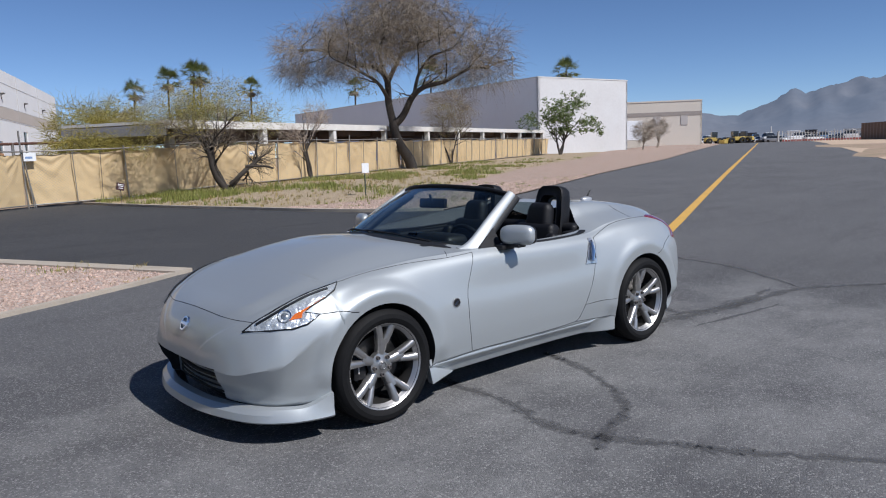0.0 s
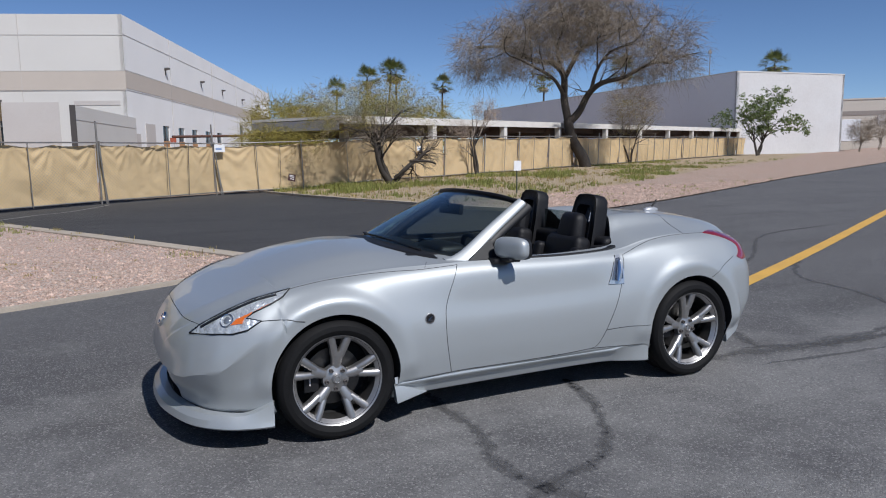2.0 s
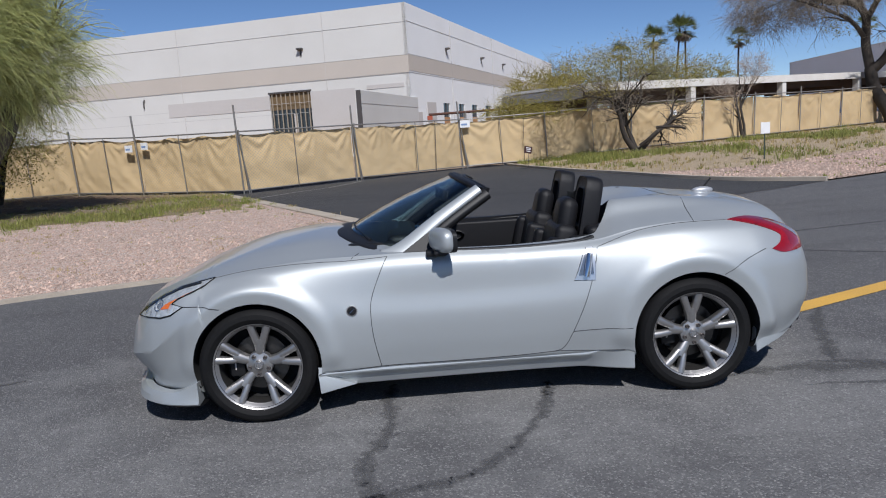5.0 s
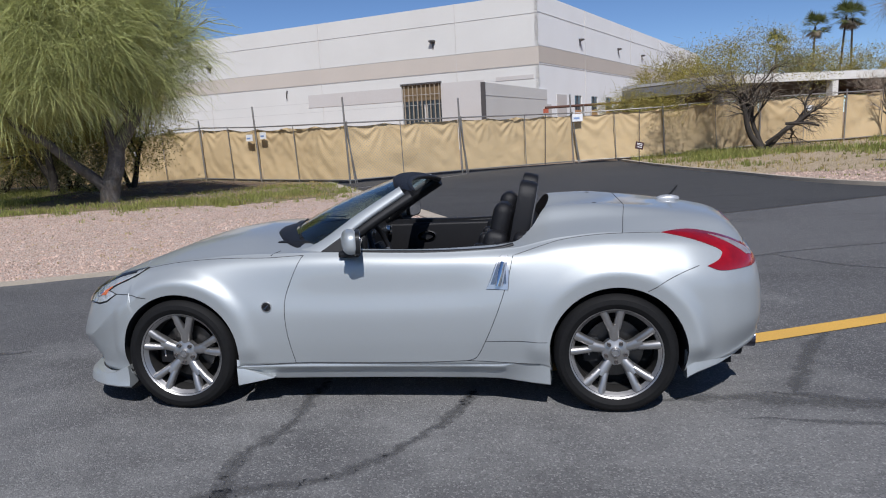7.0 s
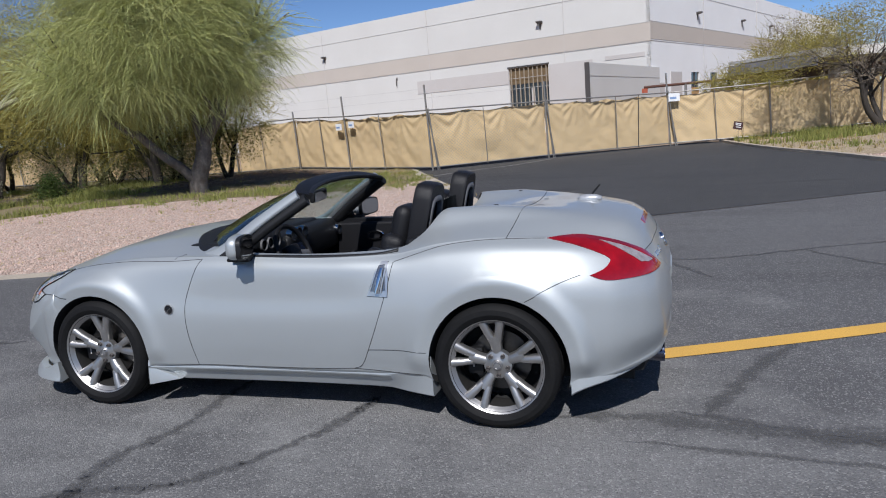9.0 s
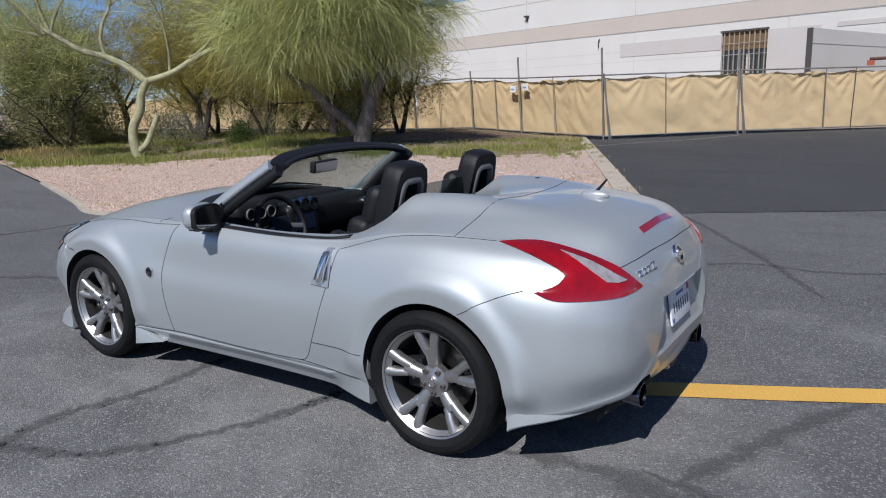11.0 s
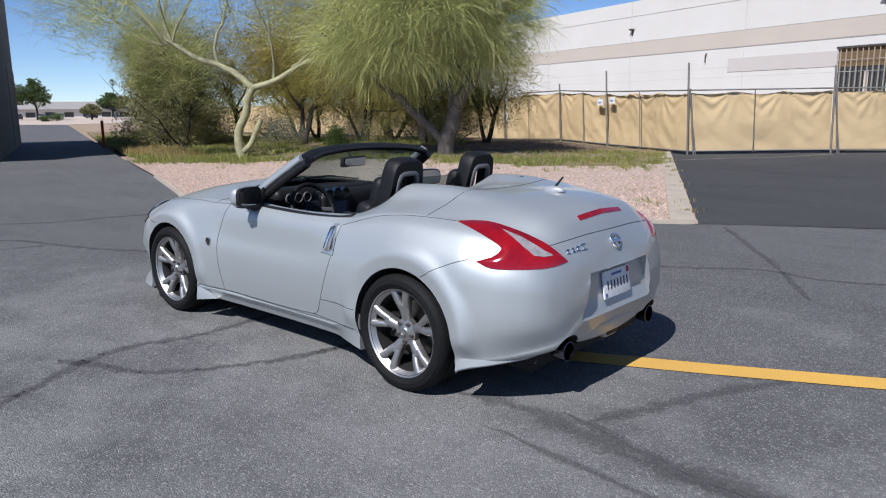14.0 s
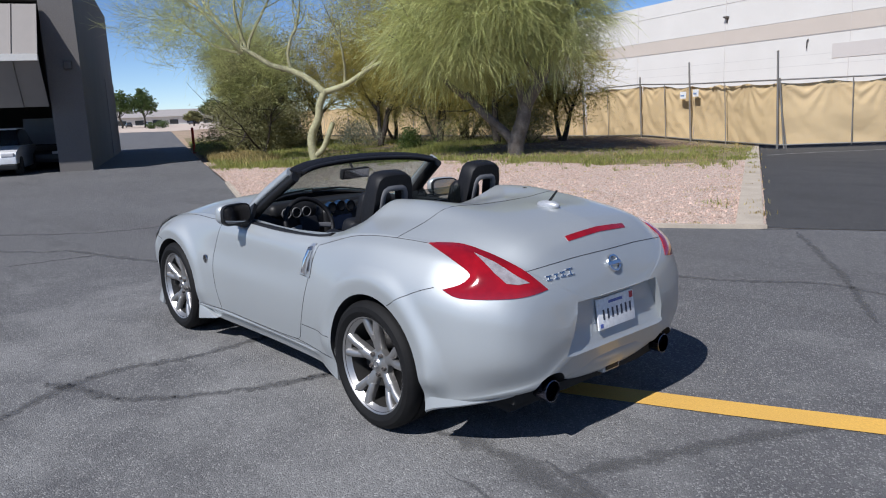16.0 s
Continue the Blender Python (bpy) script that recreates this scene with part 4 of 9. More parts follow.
# rusty rail standing behind the fence
rail = thing("steel_rail", "rusty steel rail on posts behind the fence", "rail")
tube("beam", [(1.0, 30.5, 2.45), (13.0, 36.0, 2.75)], 0.06, surface("rust", (0.1, 0.045, 0.03), 0.8), rail)
for u in (0.15, 0.38, 0.6, 0.85):
    x, y = 1 + 12 * u, 30.5 + 5.5 * u
    tube("post", [(x, y, 0), (x, y, 2.5 + 0.3 * u)], 0.06, M_steel, rail)
box("end_block", (0.9, 30.4, 2.2), (1.15, 30.6, 2.4), surface("orange_paint", (0.35, 0.08, 0.04), 0.7), rail)

# ---- garage building with a folding door ----
GO = Vector((-24.55, 5.28, 0))
GU = WU
GV = WV
M_grey_block = surface("grey_stucco", (0.15, 0.14, 0.135), 0.9, vary=0.1, scale=0.5, grain=25, bump=0.0015, second=(0.125, 0.115, 0.11), amount=0.6)
garage = thing("garage_building", "dark grey stucco workshop with a half-open folding door", "building")
GT = 7.5
wall_with_holes("wall", GO + GU * 18.9, -GU, 18.894, GT, [], M_grey_block, garage, bottom=-1.0, thick=-0.4)
wall_with_holes("wall", GO - GV * 14, GV, 14, GT, [(3.0, 12.9, -1.0, 5.75)], M_grey_block, garage, bottom=-1.0, thick=0.4)
wall_with_holes("wall", GO + GU * 18.9 - GV * 14, GV, 14, GT, [], M_grey_block, garage, bottom=-1.0)
wall_with_holes("wall", GO - GV * 14, GU, 18.9, GT, [], M_grey_block, garage, bottom=-1.0)
bm = bmesh.new()
bm.faces.new([bm.verts.new(p + Vector((0, 0, GT - 0.2))) for p in (GO, GO + GU * 18.9, GO + GU * 18.9 - GV * 14, GO - GV * 14)])
part("roof", bm, M_grey_block, garage)
slab_on("plinth", GO + GU * 19.3, -GU, 0, 7, -1, 3.6, 0.5, M_grey_block, garage)
slab_on("plinth", GO + GU * 19.0, -GU, 0, 3.0, -1, 3.1, 0.9, M_grey_block, garage)
# folding door: an upper leaf swung out, a lower leaf hanging back in
M_ribbed = surface("grey_ribbed_steel", (0.24, 0.22, 0.205), 0.6, metal=0.2, vary=0.06)
out = -GU
for (z0, o0), (z1, o1), n in (((5.6, 0.15), (3.8, 1.5), "upper_leaf"), ((3.62, 1.45), (2.1, 0.4), "lower_leaf")):
    leaf = bmesh.new()
    for i in range(12):
        s0 = 1.12 + i * 0.78
        for w, dep in ((0.765, 0.0), (0.06, 0.05)):
            q = [GO - GV * s + out * (o + dep) + Vector((0, 0, z)) for s, o, z in ((s0, o0, z0), (s0 + w, o0, z0), (s0 + w, o1, z1), (s0, o1, z1))]
            fv = [leaf.verts.new(p) for p in q]
            bv = [leaf.verts.new(p - out * (0.06 + dep)) for p in q]
            leaf.faces.new(fv)
            leaf.faces.new(bv[::-1])
            for k in range(4):
                leaf.faces.new([fv[k], bv[k], bv[(k + 1) % 4], fv[(k + 1) % 4]])
    bmesh.ops.recalc_face_normals(leaf, faces=leaf.faces)
    part(n, leaf, M_ribbed, garage, "ribbed grey steel door leaf")
bm = bmesh.new()
ang = math.degrees(math.atan2(GV.y, GV.x))
box_bm(bm, (-11.0, -1.62, 3.6), (-1.12, -1.38, 3.82), 0, pose(GO.x, GO.y, 0, 0, 0, ang))
part("hinge_rail", bm, M_white, garage, "white hinge rail")
box_lamp = thing("wall_box", "small dark junction box on the pillar", "box")
bm = bmesh.new()
box_bm(bm, (-0.52, -0.12, 3.4), (-0.26, -0.004, 3.66), 0.01, pose(GO.x, GO.y, 0, 0, 0, ang))
part("box", bm, M_iron, box_lamp)
# outlines on the near flank; each part takes the place where they meet the skin
HEAD_D = (0.35, 0.85, -0.4)
TAIL_D = (-0.62, 0.7, -0.35)
HEAD = [(-2.018, -0.614, 0.643), (-1.963, -0.643, 0.688), (-1.88, -0.681, 0.732), (-1.818, -0.696, 0.761), (-1.69, -0.722, 0.808), (-1.573, -0.739, 0.834), (-1.494, -0.746, 0.85), (-1.545, -0.793, 0.818), (-1.615, -0.803, 0.785), (-1.704, -0.8, 0.751), (-1.741, -0.801, 0.726), (-1.671, -0.841, 0.711), (-1.746, -0.833, 0.667), (-1.817, -0.805, 0.65), (-1.915, -0.738, 0.648)]
AMBER = [(-1.822, -0.776, 0.693), (-1.788, -0.774, 0.72), (-1.698, -0.796, 0.755), (-1.612, -0.799, 0.79), (-1.712, -0.801, 0.746), (-1.752, -0.796, 0.724), (-1.766, -0.806, 0.7)]
PROJ = (-1.835, -0.745, 0.712)
HOOD_FRONT = [(-2.05, 0.209, 0.716), (-2.055, 0.0, 0.72), (-2.05, -0.209, 0.716), (-2.03, -0.414, 0.698)]
HOOD_SIDE = [(-1.488, -0.743, 0.852), (-1.289, -0.75, 0.882), (-1.092, -0.763, 0.898), (-0.887, -0.78, 0.906), (-0.715, -0.795, 0.908), (-0.495, -0.797, 0.916)]
BUMPER_SEAM = [(-1.671, -0.841, 0.711), (-1.568, -0.866, 0.707), (-1.455, -0.889, 0.693)]
DOOR = [(-0.495, -0.797, 0.916), (-0.546, -0.842, 0.818), (-0.598, -0.859, 0.688), (-0.609, -0.873, 0.59), (-0.601, -0.877, 0.454), (-0.569, -0.869, 0.275), (-0.123, -0.866, 0.272), (0.218, -0.871, 0.278), (0.45, -0.876, 0.289), (0.504, -0.879, 0.311), (0.556, -0.886, 0.405), (0.631, -0.893, 0.576), (0.695, -0.872, 0.761), (0.725, -0.831, 0.892)]
SKIRT = [(0.556, -0.887, 0.408), (0.718, -0.899, 0.414), (0.9, -0.91, 0.41)]
SHOULDER = [(0.728, -0.828, 0.895), (0.89, -0.789, 0.937), (1.045, -0.763, 0.969), (1.322, -0.742, 0.984), (1.535, -0.716, 0.979)]
TRUNK_X = [(1.331, -0.742, 0.984), (1.345, -0.619, 1.032), (1.38, -0.258, 1.103), (1.385, 0, 1.105)]
TAIL = [(1.54, -0.715, 0.977), (1.64, -0.67, 0.985), (1.736, -0.633, 0.977), (1.9, -0.592, 0.932), (2.018, -0.54, 0.868), (2.094, -0.485, 0.793), (2.07, -0.56, 0.776), (2.02, -0.65, 0.767), (1.92, -0.75, 0.767), (1.83, -0.806, 0.773), (1.765, -0.834, 0.806), (1.828, -0.797, 0.829), (1.856, -0.768, 0.852), (1.855, -0.747, 0.88), (1.745, -0.749, 0.929)]
def rounded(pts, corners, n=4):
    """A closed outline with smooth runs between its sharp corners."""
    out = []
    for a, b in zip(corners, corners[1:] + [len(pts)]):
        out += [tuple(p) for p in spline([pts[i % len(pts)] for i in range(a, b + 1)], n)[:-1]]
    return out


TAIL = rounded(TAIL, [0, 5, 10])
TAILW = [(1.776, -0.662, 0.954), (1.895, -0.641, 0.918), (2.005, -0.611, 0.863), (2.045, -0.57, 0.83), (2.02, -0.617, 0.825), (1.985, -0.659, 0.833), (1.93, -0.679, 0.877)]
REAR_SEAM = [(1.72, -0.845, 0.812), (1.6, -0.885, 0.77), (1.444, -0.915, 0.689)]
TRUNK_REAR = [(2.0, -0.575, 0.872), (2.022, -0.535, 0.878), (2.048, -0.387, 0.89), (2.06, -0.236, 0.899), (2.068, 0, 0.9), (2.06, 0.236, 0.899), (2.048, 0.387, 0.89), (2.022, 0.535, 0.878), (2.0, 0.575, 0.872)]
HANDLE = [(0.66, -0.85, 0.888), (0.695, -0.84, 0.89), (0.702, -0.87, 0.8), (0.695, -0.88, 0.706), (0.575, -0.875, 0.71), (0.6, -0.875, 0.76), (0.63, -0.87, 0.84)]
HANDLE_IN = [(0.648, -0.85, 0.868), (0.683, -0.85, 0.873), (0.687, -0.87, 0.74), (0.6, -0.87, 0.735)]
# ---- the car: nose towards -x, wheel centres at x = -1.275 and 1.275 ----
from mathutils.bvhtree import BVHTree


def car_paint():
    m = bpy.data.materials.new("silver_metallic_paint")
    m.use_nodes = True
    n, l = m.node_tree.nodes, m.node_tree.links
    b = n["Principled BSDF"]
    b.inputs["Metallic"].default_value = 0.52
    b.inputs["Roughness"].default_value = 0.36
    b.inputs["Coat Weight"].default_value = 0.65
    b.inputs["Coat Roughness"].default_value = 0.03
    co = n.new("ShaderNodeTexCoord")
    fl = n.new("ShaderNodeTexVoronoi")
    fl.inputs["Scale"].default_value = 900
    l.new(co.outputs["Object"], fl.inputs["Vector"])
    mr = n.new("ShaderNodeMapRange")
    mr.inputs["To Min"].default_value = 0.92
    mr.inputs["To Max"].default_value = 1.08
    l.new(fl.outputs["Color"], mr.inputs["Value"])
    big = n.new("ShaderNodeTexNoise")
    big.inputs["Scale"].default_value = 2.0
    l.new(co.outputs["Object"], big.inputs["Vector"])
    dust = n.new("ShaderNodeMapRange")
    dust.inputs["To Min"].default_value = 0.46
    dust.inputs["To Max"].default_value = 0.52
    l.new(big.outputs["Fac"], dust.inputs["Value"])
    l.new(dust.outputs[0], b.inputs["Roughness"])
    hsv = n.new("ShaderNodeHueSaturation")
    hsv.inputs["Color"].default_value = (0.415, 0.438, 0.444, 1)
    l.new(mr.outputs[0], hsv.inputs["Value"])
    l.new(hsv.outputs[0], b.inputs["Base Color"])
    return m


M_silver = car_paint()
M_black = surface("black_plastic", (0.01, 0.01, 0.011), 0.5, vary=0.1, grain=200, bump=0.0006, spec=0.35)
M_leather = surface("black_leather", (0.009, 0.009, 0.0105), 0.5, vary=0.1, scale=6, grain=350, bump=0.0012, spec=0.25)
M_rubber = surface("tyre_rubber", (0.007, 0.007, 0.0075), 0.7, vary=0.15, scale=9, grain=60, second=(0.013, 0.0125, 0.012), amount=0.4, spec=0.18)
M_chrome = surface("chrome", (0.75, 0.75, 0.76), 0.08, metal=1.0, vary=0.02)
M_rim = surface("polished_alloy", (0.42, 0.41, 0.4), 0.4, metal=0.9, vary=0.05, scale=8)
M_barrel = surface("cast_alloy_barrel", (0.1, 0.096, 0.092), 0.4, metal=0.8, vary=0.08, scale=8)
M_void = surface("shadowed_underside", (0.012, 0.012, 0.012), 0.9)

car = thing("roadster", "silver two-seat roadster with its top down, parked on asphalt", "car")

# lengthwise curves of the body: half-widths and heights
c_bot = curve1([(-2.21, 0.26), (-2.15, 0.22), (-1.95, 0.19), (-1.0, 0.2), (-0.88, 0.25), (0.86, 0.25), (1.0, 0.2), (1.5, 0.2), (1.8, 0.25), (2.0, 0.3), (2.1, 0.34), (2.145, 0.46)])
c_roc = curve1([(-2.21, 0.2), (-2.19, 0.36), (-2.14, 0.52), (-2.04, 0.68), (-1.9, 0.78), (-1.65, 0.86), (-1.275, 0.89), (-0.85, 0.87), (-0.4, 0.853), (0.5, 0.861), (0.9, 0.89), (1.275, 0.9), (1.65, 0.87), (1.85, 0.8), (2.0, 0.685), (2.08, 0.59), (2.12, 0.49), (2.15, 0.33)])
c_mid = curve1([(-2.21, 0.22), (-2.19, 0.4), (-2.14, 0.57), (-2.04, 0.72), (-1.9, 0.815), (-1.65, 0.885), (-1.275, 0.918), (-0.85, 0.888), (-0.4, 0.872), (0.4, 0.88), (0.9, 0.912), (1.275, 0.925), (1.65, 0.9), (1.85, 0.845), (2.0, 0.75), (2.08, 0.655), (2.12, 0.55), (2.15, 0.38)])
c_wid = curve1([(-2.21, 0.22), (-2.19, 0.38), (-2.14, 0.54), (-2.04, 0.685), (-1.9, 0.79), (-1.65, 0.872), (-1.275, 0.905), (-0.85, 0.875), (-0.4, 0.868), (0.4, 0.878), (0.9, 0.905), (1.275, 0.918), (1.65, 0.888), (1.85, 0.832), (2.0, 0.74), (2.08, 0.65), (2.12, 0.545), (2.15, 0.38)])
c_wz = curve1([(-2.21, 0.34), (-2.14, 0.43), (-2.04, 0.52), (-1.9, 0.6), (-1.65, 0.68), (-1.275, 0.73), (-0.85, 0.71), (-0.3, 0.69), (0.5, 0.7), (0.9, 0.74), (1.275, 0.79), (1.65, 0.78), (1.9, 0.74), (2.05, 0.7), (2.145, 0.62)])
c_sho = curve1([(-2.21, 0.14), (-2.19, 0.25), (-2.14, 0.38), (-2.04, 0.52), (-1.9, 0.63), (-1.65, 0.72), (-1.275, 0.745), (-0.85, 0.76), (-0.4, 0.79), (0.4, 0.805), (0.8, 0.775), (1.275, 0.745), (1.65, 0.7), (1.85, 0.645), (2.0, 0.57), (2.08, 0.48), (2.12, 0.38), (2.145, 0.25)])
c_shz = curve1([(-2.21, 0.365), (-2.18, 0.5), (-2.14, 0.575), (-2.04, 0.66), (-1.9, 0.735), (-1.65, 0.82), (-1.275, 0.885), (-0.85, 0.915), (-0.4, 0.92), (0.3, 0.905), (0.7, 0.915), (1.0, 0.965), (1.275, 0.985), (1.6, 0.975), (1.85, 0.935), (2.0, 0.885), (2.08, 0.82), (2.12, 0.765), (2.145, 0.7)])
c_inw = curve1([(-2.21, 0.08), (-2.14, 0.22), (-2.04, 0.32), (-1.9, 0.4), (-1.275, 0.44), (0.0, 0.42), (1.275, 0.42), (1.9, 0.38), (2.08, 0.28), (2.145, 0.14)])
c_inz = curve1([(-2.21, 0.37), (-2.18, 0.52), (-2.14, 0.6), (-2.04, 0.7), (-1.9, 0.765), (-1.65, 0.855), (-1.275, 0.955), (-0.95, 0.99), (-0.6, 0.97), (0.0, 0.95), (0.7, 1.02), (0.95, 1.118), (1.15, 1.122), (1.4, 1.1), (1.65, 1.068), (1.9, 1.02), (2.0, 0.965), (2.06, 0.89), (2.12, 0.78), (2.145, 0.71)])
c_cen = curve1([(-2.21, 0.37), (-2.18, 0.525), (-2.14, 0.61), (-2.06, 0.705), (-1.9, 0.765), (-1.65, 0.86), (-1.4, 0.945), (-1.2, 0.99), (-0.95, 1.015), (-0.6, 1.0), (0.0, 0.98), (0.7, 0.98), (0.95, 1.03), (1.2, 1.072), (1.4, 1.092), (1.65, 1.09), (1.9, 1.05), (1.99, 1.01), (2.04, 0.95), (2.09, 0.86), (2.12, 0.79), (2.145, 0.71)])


c_hollow = curve1([(-2.21, 0.0), (-1.95, -0.012), (-1.3, -0.006), (-0.8, -0.006), (0.3, 0.0), (0.75, 0.008), (1.0, 0.016), (1.25, 0.01), (1.5, -0.006), (1.9, -0.014), (2.145, 0.0)])


def section(x):
    """The half outline of the body at x, from the middle of the floor to the middle of the top."""
    zb = c_bot(x)
    zw, zs = c_wz(x), c_shz(x)
    roc_z = zb + 0.25 * (zw - zb)
    keys = [(0, 0, zb), (0, c_roc(x) * 0.55, zb), (0, c_roc(x) * 0.9, zb), (0, c_roc(x) * 0.968, zb + 0.006), (0, c_roc(x) * 0.993, zb + 0.024), (0, c_roc(x) * 1.002, zb + 0.055), (0, c_mid(x) * 0.997, roc_z + 0.06),
            (0, (c_mid(x) + c_wid(x)) / 2 + 0.004, (roc_z + zw) / 2 + 0.04), (0, c_wid(x) - 0.012, zw), (0, c_sho(x) + 0.38 * (c_wid(x) - c_sho(x)) + 0.018, zw + 0.72 * (zs - zw)),
            (0, c_sho(x), zs), (0, c_sho(x) - 0.03, zs + 0.1 * (c_inz(x) - zs)), (0, c_sho(x) + 0.55 * (c_inw(x) - c_sho(x)), zs + 0.55 * (c_inz(x) - zs) - c_hollow(x)), (0, c_inw(x), c_inz(x)), (0, c_inw(x) * 0.45, c_cen(x) * 0.7 + c_inz(x) * 0.3), (0, 0, c_cen(x))]
    return spline(keys, 9)


# the rolled edge low round the front bumper
c_crease = curve1([(-2.21, 0.4), (-2.135, 0.4), (-2.051, 0.426), (-1.925, 0.453), (-1.83, 0.511), (-1.727, 0.585), (-1.577, 0.672), (-1.4, 0.74)])
# wheel openings: centre, edge of the flare, half-width of the flare there
FLARES = ((-1.275, 0.345, 0.425, 0.9), (1.285, 0.34, 0.438, 0.921))


def flared(x, y, z):
    """The half-width at a side point, drawn out to the flare round a wheel opening."""
    for xc, zc, edge, ye in FLARES:
        r = math.hypot(x - xc, z - zc)
        if y < 0.55 or z < 0.27 or r > edge + 0.1:
            continue
        ahead = smoothstep(0.47, 0.37, xc - x) if xc < 0 else 1
        low = smoothstep(0.27, 0.4, z) * ahead
        want = ye - 0.11 * (edge - r) if r < edge else y + max(0, ye - y) * smoothstep(edge + 0.1, edge, r) ** 1.6
        y += (want - y) * low if z < zc + 0.5 else 0
    return y


def split_at(half, z, k):
    """The same outline with its vertex k laid at the height z on the flank."""
    n = len(half)
    z = min(z, max(p.z for p in half) - 0.03)
    j = next(i for i in range(20, n) if half[i].z > z)
    cut = half[j - 1].lerp(half[j], (z - half[j - 1].z) / (half[j].z - half[j - 1].z))

    def even(pts, m):
        run = [0.0]
        for a, b in zip(pts[:-1], pts[1:]):
            run.append(run[-1] + (b - a).length)
        out, i = [], 0
        for q in range(m + 1):
            t = run[-1] * q / m
            while i < len(pts) - 2 and run[i + 1] < t:
                i += 1
            out.append(pts[i].lerp(pts[i + 1], min(1.0, (t - run[i]) / max(1e-9, run[i + 1] - run[i]))))
        return out
    return even(half[:j] + [cut], k) + even([cut] + half[j:], n - 1 - k)[1:]


def body_solid():
    n = 240
    vs, fs = [], []
    rows = []
    for i in range(n + 1):
        x = -2.21 + 4.36 * (1 - math.cos(math.pi * i / n)) / 2 * 0.75 + 4.36 * (i / n) * 0.25
        half = section(x)
        zc = c_crease(x)
        if x < -1.56:
            half = split_at(half, zc, 66)
        for p in half:
            s = (1 - (1 - min(1.0, max(0.0, zc - p.z) / 0.17)) ** 1.5) * smoothstep(-1.56, -1.7, x) * (0.4 + 0.6 * smoothstep(-1.65, -1.95, x))
            p.y = flared(x if x > -1.6 else -1.6 + (x + 1.6) * 0.905, p.y, p.z) * (1 - 0.08 * s)
            p.x = 0.06 * s * smoothstep(-1.85, -2.12, x)
        if x < -1.6:
            x = -1.6 + (x + 1.6) * 0.905
        half = [Vector((x + p.x, p.y, p.z)) for p in half]
        ring = half + [Vector((p.x, -p.y, p.z)) for p in half[-2:0:-1]]
        rows.append(ring)
    m = len(rows[0])
    for ring in rows:
        vs += ring
    for i in range(n):
        for k in range(m):
            k2 = (k + 1) % m
            fs.append((i * m + k, (i + 1) * m + k, (i + 1) * m + k2, i * m + k2))
    fs.append(tuple(range(m)))
    fs.append(tuple(n * m + k for k in range(m - 1, -1, -1)))
    me = bpy.data.meshes.new("solid")
    me.from_pydata([tuple(v) for v in vs], [], fs)
    bm = bmesh.new()
    bm.from_mesh(me)
    bmesh.ops.recalc_face_normals(bm, faces=bm.faces)
    return bm


def prism(outline, axis, lo, hi):
    """A closed prism: a 2D outline pushed along an axis (0 x, 1 y, 2 z)."""
    bm = bmesh.new()
    rings = []
    for d in (lo, hi):
        ring = []
        for a, b in outline:
            co = [a, b]
            co.insert(axis, d)
            ring.append(bm.verts.new(co))
        rings.append(ring)
    bm.faces.new(rings[0])
    bm.faces.new(rings[1][::-1])
    k = len(outline)
    for i in range(k):
        bm.faces.new([rings[0][i], rings[1][i], rings[1][(i + 1) % k], rings[0][(i + 1) % k]])
    bmesh.ops.recalc_face_normals(bm, faces=bm.faces)
    return bm


def to_ob(bm, name="tool"):
    me = bpy.data.meshes.new(name)
    bm.to_mesh(me)
    bm.free()
    return new(name, me)


def carve(ob, tools, how="DIFFERENCE"):
    """Cuts the tools out of ob (or keeps what they share) and drops them."""
    for t in tools:
        mod = ob.modifiers.new("cut", "BOOLEAN")
        mod.operation, mod.object, mod.solver = how, t, "EXACT"
    me = bpy.data.meshes.new_from_object(ob.evaluated_get(bpy.context.evaluated_depsgraph_get()))
    ob.modifiers.clear()
    old = ob.data
    ob.data = me
    bpy.data.meshes.remove(old)
    for t in tools:
        bpy.data.objects.remove(t)
    return ob


def disc_outline(cx, cz, r, n=56, squash=1.0):
    return [(cx + r * math.cos(2 * math.pi * i / n), cz + squash * r * math.sin(2 * math.pi * i / n)) for i in range(n)]


solid = body_solid()
SKIN = BVHTree.FromBMesh(solid)
body = to_ob(solid, "body")
tools = []
for sy in (-1, 1):
    lo, hi = sorted((sy * 0.58, sy * 1.1))
    tools.append(to_ob(prism(disc_outline(-1.275, 0.345, 0.366), 1, lo, hi)))
    tools.append(to_ob(prism(disc_outline(1.285, 0.34, 0.374), 1, lo, hi)))
cock = [(p.x, p.y) for p in spline([(-0.8, 0, 0), (-0.7, -0.36, 0), (-0.5, -0.6, 0), (-0.36, -0.685, 0), (0.2, -0.715, 0), (0.68, -0.7, 0), (0.8, -0.6, 0), (0.93, -0.37, 0), (0.9, -0.14, 0), (0.88, 0, 0)], 5)]
cock = cock + [(x, -y) for x, y in cock[-2:0:-1]]
tools.append(to_ob(prism(cock, 2, 0.3, 1.6)))
tools.append(to_ob(prism([(-0.43, 0.412), (0.43, 0.412), (0.4, 0.16), (-0.4, 0.16)], 0, -2.4, -2.0)))
dent = bmesh.new()
rings = [[dent.verts.new((x - k * (z - 0.47), y, z)) for y, z in ((-w0, z0), (w0, z0), (w1, z1), (-w1, z1))]
         for x, k, w0, w1, z0, z1 in ((2.4, 0, 0.43, 0.33, 0.42, 0.712), (2.15, 0.1, 0.405, 0.325, 0.435, 0.708), (2.128, 0.13, 0.392, 0.312, 0.478, 0.698))]
dent.faces.new(rings[0])
dent.faces.new(rings[2][::-1])
